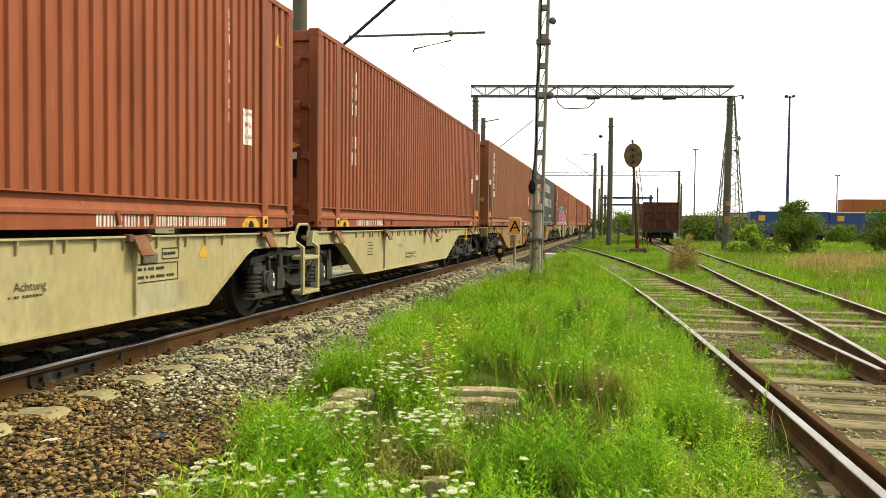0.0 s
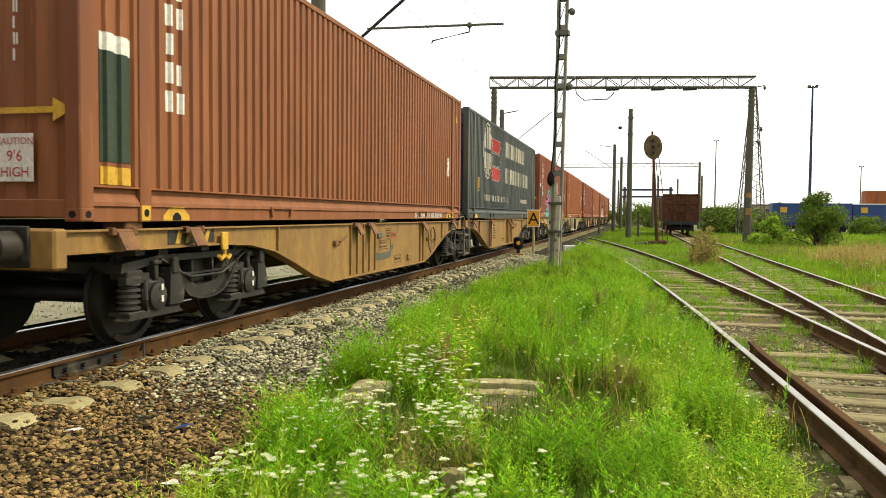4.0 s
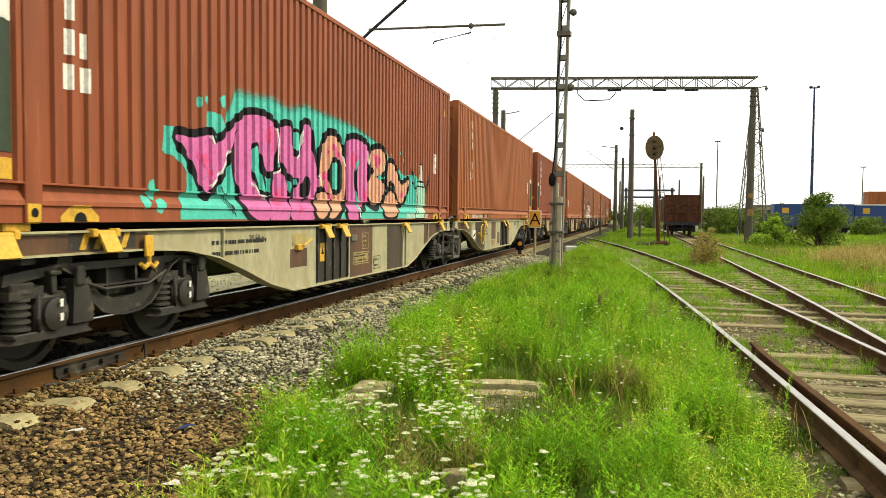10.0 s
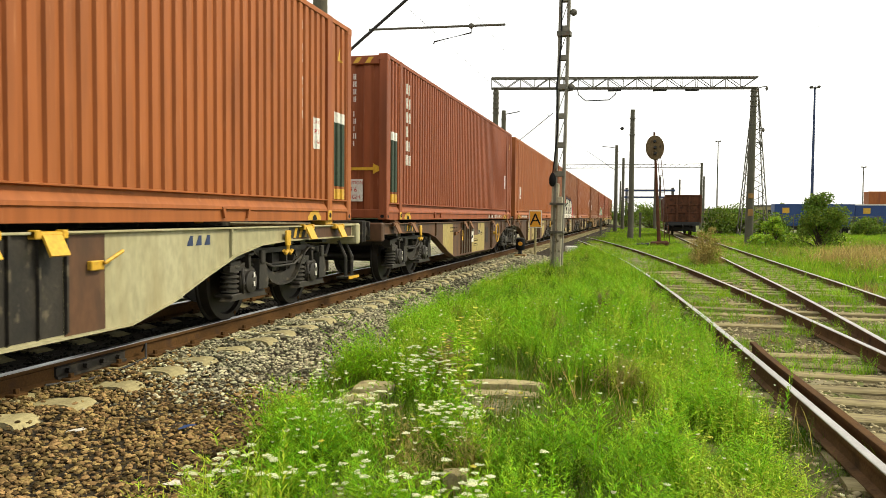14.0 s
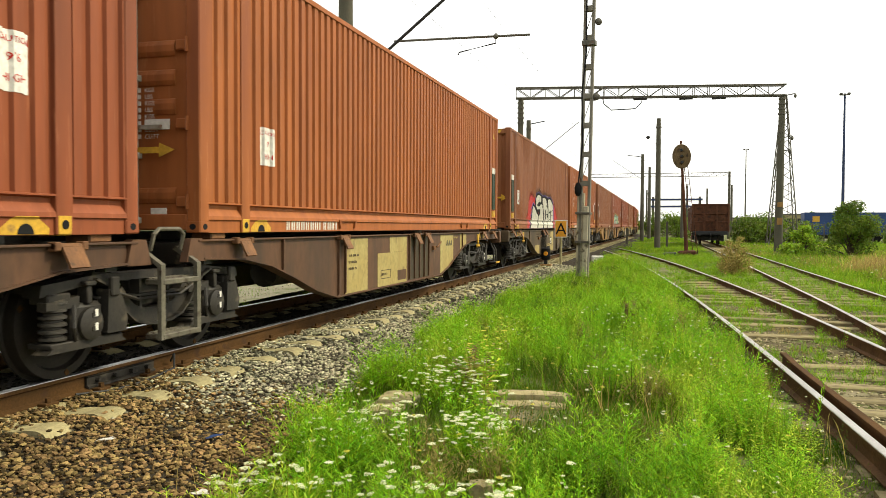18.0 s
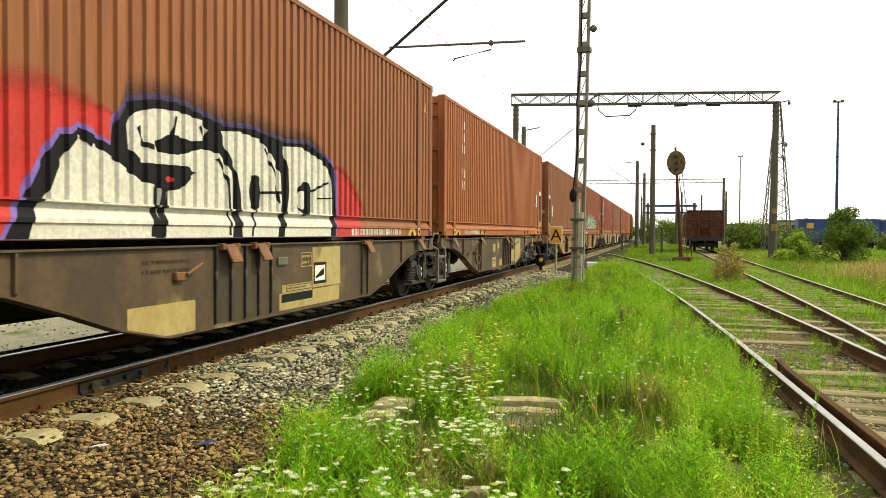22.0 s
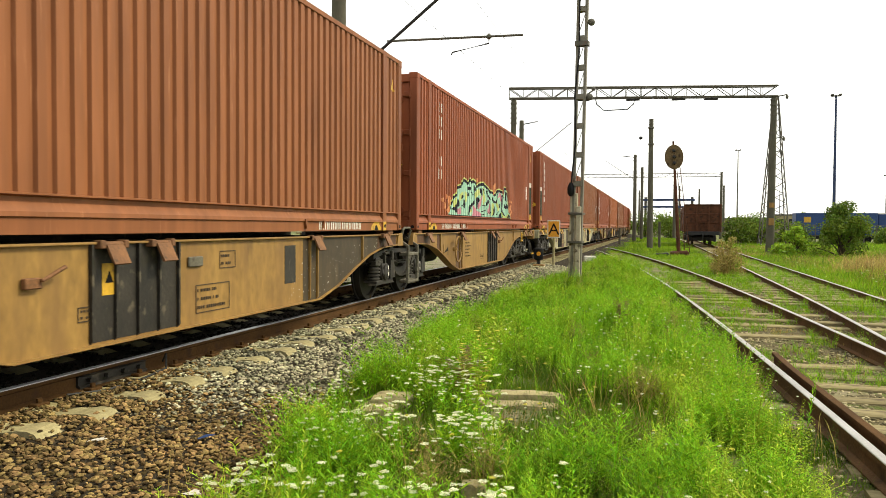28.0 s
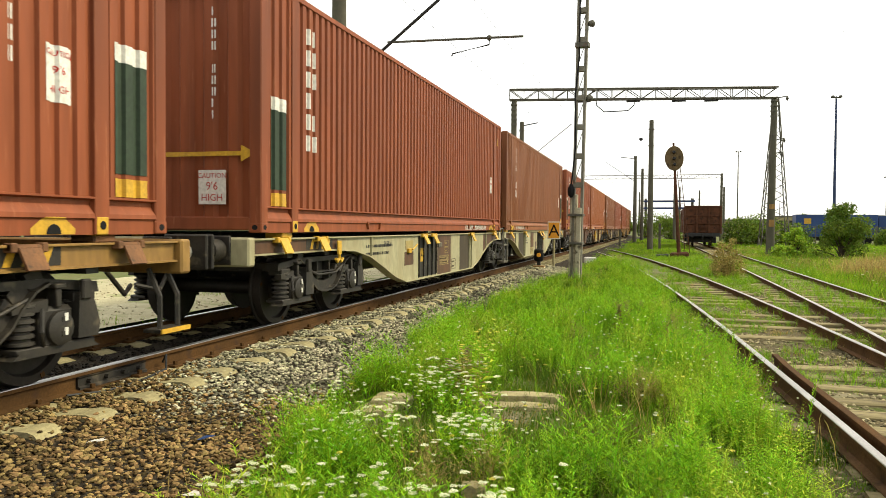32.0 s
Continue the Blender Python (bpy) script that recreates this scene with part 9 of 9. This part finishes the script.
pts = soil_points(5200, 5.6, 15, 26, 46, lambda x, y: 0.17 * y < x < 0.36 * y and rng.random() < 0.95 - math.hypot((x - 0.262 * y) / 2.4, (y - 35) / 8.5) + 0.5 * noise.noise((x * 0.8, y * 0.8, 5)))
grow("straw", "tall straw-coloured grass before the bushes", "dry grass", TUFTS, pts, rng.uniform(0.9, 2.5, len(pts)), DRY)
# flowers
heads, stems = [umbel_heads(rr, 0.42, rr.uniform(0.028, 0.034)) for _ in range(4)], [umbel_stems(rr, 0.42) for _ in range(3)]
pts = np.concatenate([soil_points(1900, -3.2, -0.7, 3.6, 7.4, lambda x, y: in_verge(x, y) and x < -0.75 - 0.2 * (y - 4) and clumpy(x, y, 1.6, 0.05)),
                      soil_points(150, -2.0, 0.9, 3.8, 9, lambda x, y: in_verge(x, y) and clumpy(x, y, 1.5, 0.25))])
size = rng.uniform(0.42, 0.9, len(pts))
yaw = rng.uniform(0, 6.28, len(pts))
v, t = scatter(stems[:1], pts, yaw, size, 0.0)
stuff("flower_stems", "thin green stems of white wild flowers", "weeds", v, t, WEED)
v, t = scatter(heads[:1], pts, yaw, size, 0.08)
stuff("white_flowers", "flat white flower heads of wild carrot", "flowers", v, t, PETAL)
pts = soil_points(900, -2.8, 1.1, 3.4, 12, lambda x, y: in_verge(x, y) and clumpy(x, y + 4, 1.2, 0.0))
pts[:, 2] += rng.uniform(0.16, 0.42, len(pts))
v, t = scatter([umbel_heads(rr, 0.02, 0.010)], pts, rng.uniform(0, 6.28, len(pts)), rng.uniform(0.6, 1.4, len(pts)), 0.2)
stuff("tiny_flowers", "tiny white wild flowers among the weeds", "flowers", v, t, PETAL)
STALKS = [tuft(rr, 5, 0.5, 0.05, 0.004) for _ in range(4)]
pts = soil_points(800, -2.9, 1.2, 3.2, 14, lambda x, y: in_verge(x, y) and clumpy(x + 9, y, 1.3, 0.05))
grow("dry_stems", "thin straw-coloured stems among the weeds", "dry grass", STALKS, pts, rng.uniform(0.6, 1.15, len(pts)), DRY, 0.25)
pts = soil_points(110, -3.0, 0.9, 3.6, 10, lambda x, y: in_verge(x, y))
pts[:, 2] += rng.uniform(0.15, 0.35, len(pts))
v, t = scatter([umbel_heads(rr, 0.02, 0.016)], pts, rng.uniform(0, 6.28, len(pts)), rng.uniform(0.6, 1.2, len(pts)), 0.2)
stuff("yellow_flowers", "tiny yellow wild flowers among the weeds", "flowers", v, t, YPETAL)


def tall_weed(name, label, x, y, h, seed, leaf_mat, tip_mat, tips, k_leaf=1.0):
    rnd = random.Random(seed)
    w = thing(name, label, "plant", pose(x, y, ground_z(x, y)))
    st, lv, fl = [], [], []
    for k in range(5):
        a = rnd.uniform(0, 6.28)
        q = rnd.uniform(0.05, 0.22)
        hh = h * rnd.uniform(0.65, 1.0)
        tip = Vector((q * math.cos(a), q * math.sin(a), hh))
        st.append(blade(0.3 * q * math.cos(a), 0.3 * q * math.sin(a), q / hh, 0.05, hh, 0.009, a))
        for j in range(12):
            f = 0.1 + 0.8 * j / 12
            aa = j * 2.4 + k
            lv.append(leaf(tip * f, (math.cos(aa), math.sin(aa), 0.5), 0.13 * k_leaf * (1.15 - f), 0.03 * k_leaf, 0.3))
        for j in range(tips):
            f = 0.72 + 0.28 * j / tips
            aa = j * 2.4
            for m in range(2):
                fl.append(leaf(tip * f, (math.cos(aa + m * 1.5), math.sin(aa + m * 1.5), 0.4), 0.035, 0.03, 0.2))
    for piece in st:
        pv, pt = assembled([piece])
        part("stalk", tri_mesh("stalk", pv, pt, leaf_mat), w)
    for nm, pieces, mt in (("foliage", lv, leaf_mat), ("blossom", fl, tip_mat)):
        pv, pt = assembled(pieces)
        part(nm, tri_mesh(nm, pv, pt, mt), w)
    return w


tall_weed("yellow_flowering_weed", "tall weed with pale yellow flowers", -1.53, 6.72, 0.92, 1, WEED_PALE, YPETAL, 4, 1.2)
tall_weed("yellow_flowering_weed", "tall weed with pale yellow flowers", -1.62, 6.85, 0.7, 2, DRY_LEAF, YPETAL, 3, 1.3)
tall_weed("dock_plant", "withered brown dock plant in the grass", -1.72, 6.95, 0.6, 3, DRY_LEAF, DOCK, 12, 1.2)
tall_weed("dock_plant", "withered brown dock plant in the grass", -0.55, 11.6, 0.62, 4, DOCK, DOCK, 12)
tall_weed("dock_plant", "withered brown dock plant in the grass", -0.35, 12.4, 0.5, 5, DOCK, DOCK, 12)
for k in range(10):
    tall_weed("dry_weed", "tall dry weed standing beside the old track", 1.95 + 0.3 * (k % 4), 27.8 + 0.25 * k, 1.3, 20 + k, DRY, DOCK, 8)


def bush(name, label, x, y, rx, rz, leaves, size, seed, mat=None):
    """A shrub: bent limbs from the ground and an uneven crown of small leaves in clumps."""
    g = np.random.default_rng(seed)
    b = thing(name, label, "bush", pose(x, y, -0.46))
    s = Shape()
    clumps = []
    for k in range(24):
        a, q = g.uniform(0, 6.28), g.uniform(0.15, 0.9)
        z = rz * (1.95 - q * q) * g.uniform(0.16, 1.0)
        c = Vector((rx * q * math.cos(a), rx * q * math.sin(a), z))
        clumps.append((c, g.uniform(0.28, 0.5) * rx))
        s.tube([(0.1 * math.cos(a), 0.1 * math.sin(a), 0), (c.x * 0.4, c.y * 0.4, z * 0.5), tuple(c)], [0.06, 0.04, 0.015], 5)
    part("branching", s.mesh("branching", DRY_LEAF if mat is DRY_LEAF else BARK), b)
    n = leaves
    which = g.integers(0, len(clumps), n)
    cen = np.array([tuple(c) for c, _ in clumps])[which]
    rad = np.array([r for _, r in clumps])[which]
    d = g.normal(size=(n, 3))
    d /= np.linalg.norm(d, axis=1)[:, None]
    p = cen + d * (rad * g.uniform(0.45, 1.08, n))[:, None] * np.array([1, 1, 0.85])
    p[:, 2] = np.maximum(p[:, 2], 0.1)
    u = g.normal(size=(n, 3))
    u /= np.linalg.norm(u, axis=1)[:, None]
    w = np.cross(u, g.normal(size=(n, 3)))
    w /= np.linalg.norm(w, axis=1)[:, None]
    l = size * g.uniform(0.6, 1.3, n)[:, None]
    v = np.stack([p - u * l, p + w * l * 0.5, p + u * l, p - w * l * 0.5], 1).reshape(-1, 3)
    q = np.arange(n)[:, None] * 4
    part("crown", tri_mesh("crown", v, np.concatenate([q + [0, 1, 2], q + [0, 2, 3]]), mat or BUSH_LEAF), b)
    return b


bush("bush", "dense dark green bush in the meadow", 10.0, 48, 1.5, 1.75, 9000, 0.075, 1)
bush("bush", "dense dark green bush in the meadow", 15.2, 48.5, 1.6, 1.55, 7000, 0.075, 2)
bush("sapling_bush", "bright green sapling bush in the meadow", 7.75, 49.5, 0.75, 1.0, 2200, 0.075, 3, SAPLING)
bush("sapling_bush", "bright green sapling bush in the meadow", 6.9, 47.5, 0.7, 0.4, 1500, 0.07, 4, SAPLING)
bush("dry_shrub", "half-withered weed thicket between the tracks", 2.3, 28.6, 0.5, 0.72, 1700, 0.04, 5, DRY_LEAF)
bush("dry_shrub", "half-withered weed thicket between the tracks", 2.5, 30.2, 0.5, 0.4, 1800, 0.045, 6, SAPLING)
for k, (x, y, r, h) in enumerate(((7.6, 80, 1.8, 1.3), (9.6, 82, 2.2, 1.5), (11.8, 84, 2.0, 1.2), (13.8, 86, 1.7, 1.1), (-1.2, 125, 3.0, 2.2), (1.8, 122, 2.6, 1.8), (4.6, 135, 3.0, 2.4), (19, 88, 1.6, 1.0), (24, 90, 1.6, 0.9), (16.4, 80, 1.5, 1.0), (21.5, 84, 1.7, 1.1), (27, 88, 1.6, 1.1))):
    bush("bush", "green thicket at the edge of the yard", x, y, r, h, 3000, 0.12, 30 + k)


def tree_line():
    """A far wood: a belt of many leaf clumps with an uneven top."""
    g = np.random.default_rng(5)
    n = 26000
    x = g.uniform(-140, 260, n)
    top = 5.0 + 2.0 * np.sin(x * 0.11) + 1.5 * np.sin(x * 0.37 + 1) + 0.8 * np.sin(x * 1.1)
    p = np.stack([x, 420 + g.uniform(-6, 6, n), top * g.uniform(0, 1, n) ** 0.7 * g.uniform(0.7, 1, n)], 1)
    u, w = g.normal(size=(2, n, 3))
    l = g.uniform(0.4, 0.9, n)[:, None]
    v = np.stack([p - u * l, p + w * l, p + u * l], 1).reshape(-1, 3)
    return v, np.arange(3 * n).reshape(-1, 3)


v, t = tree_line()
stuff("far_woods", "distant belt of green trees on the horizon", "woods", v, t, BUSH_LEAF)
# litter on the ballast
for k, (x, y, c) in enumerate(((-3.62, 4.42, WHITE), (-2.62, 4.0, WHITE), (-3.1, 4.9, PLASTIC_BLUE), (-2.5, 4.3, WHITE))):
    o = blob(0, 0, 0.06, 0.04, k + 60, 10, 0.5)
    s = Shape().add([(u, w, 0.02 + 0.02 * math.sin(9 * u + 5 * w)) for u, w in o], [tuple(range(10))])
    tagged(new("litter", s.mesh("litter", c)), "crumpled scrap of plastic on the stones", "litter", "litter").matrix_basis = pose(x, y, bed_z(x, y) + 0.03)

motions()
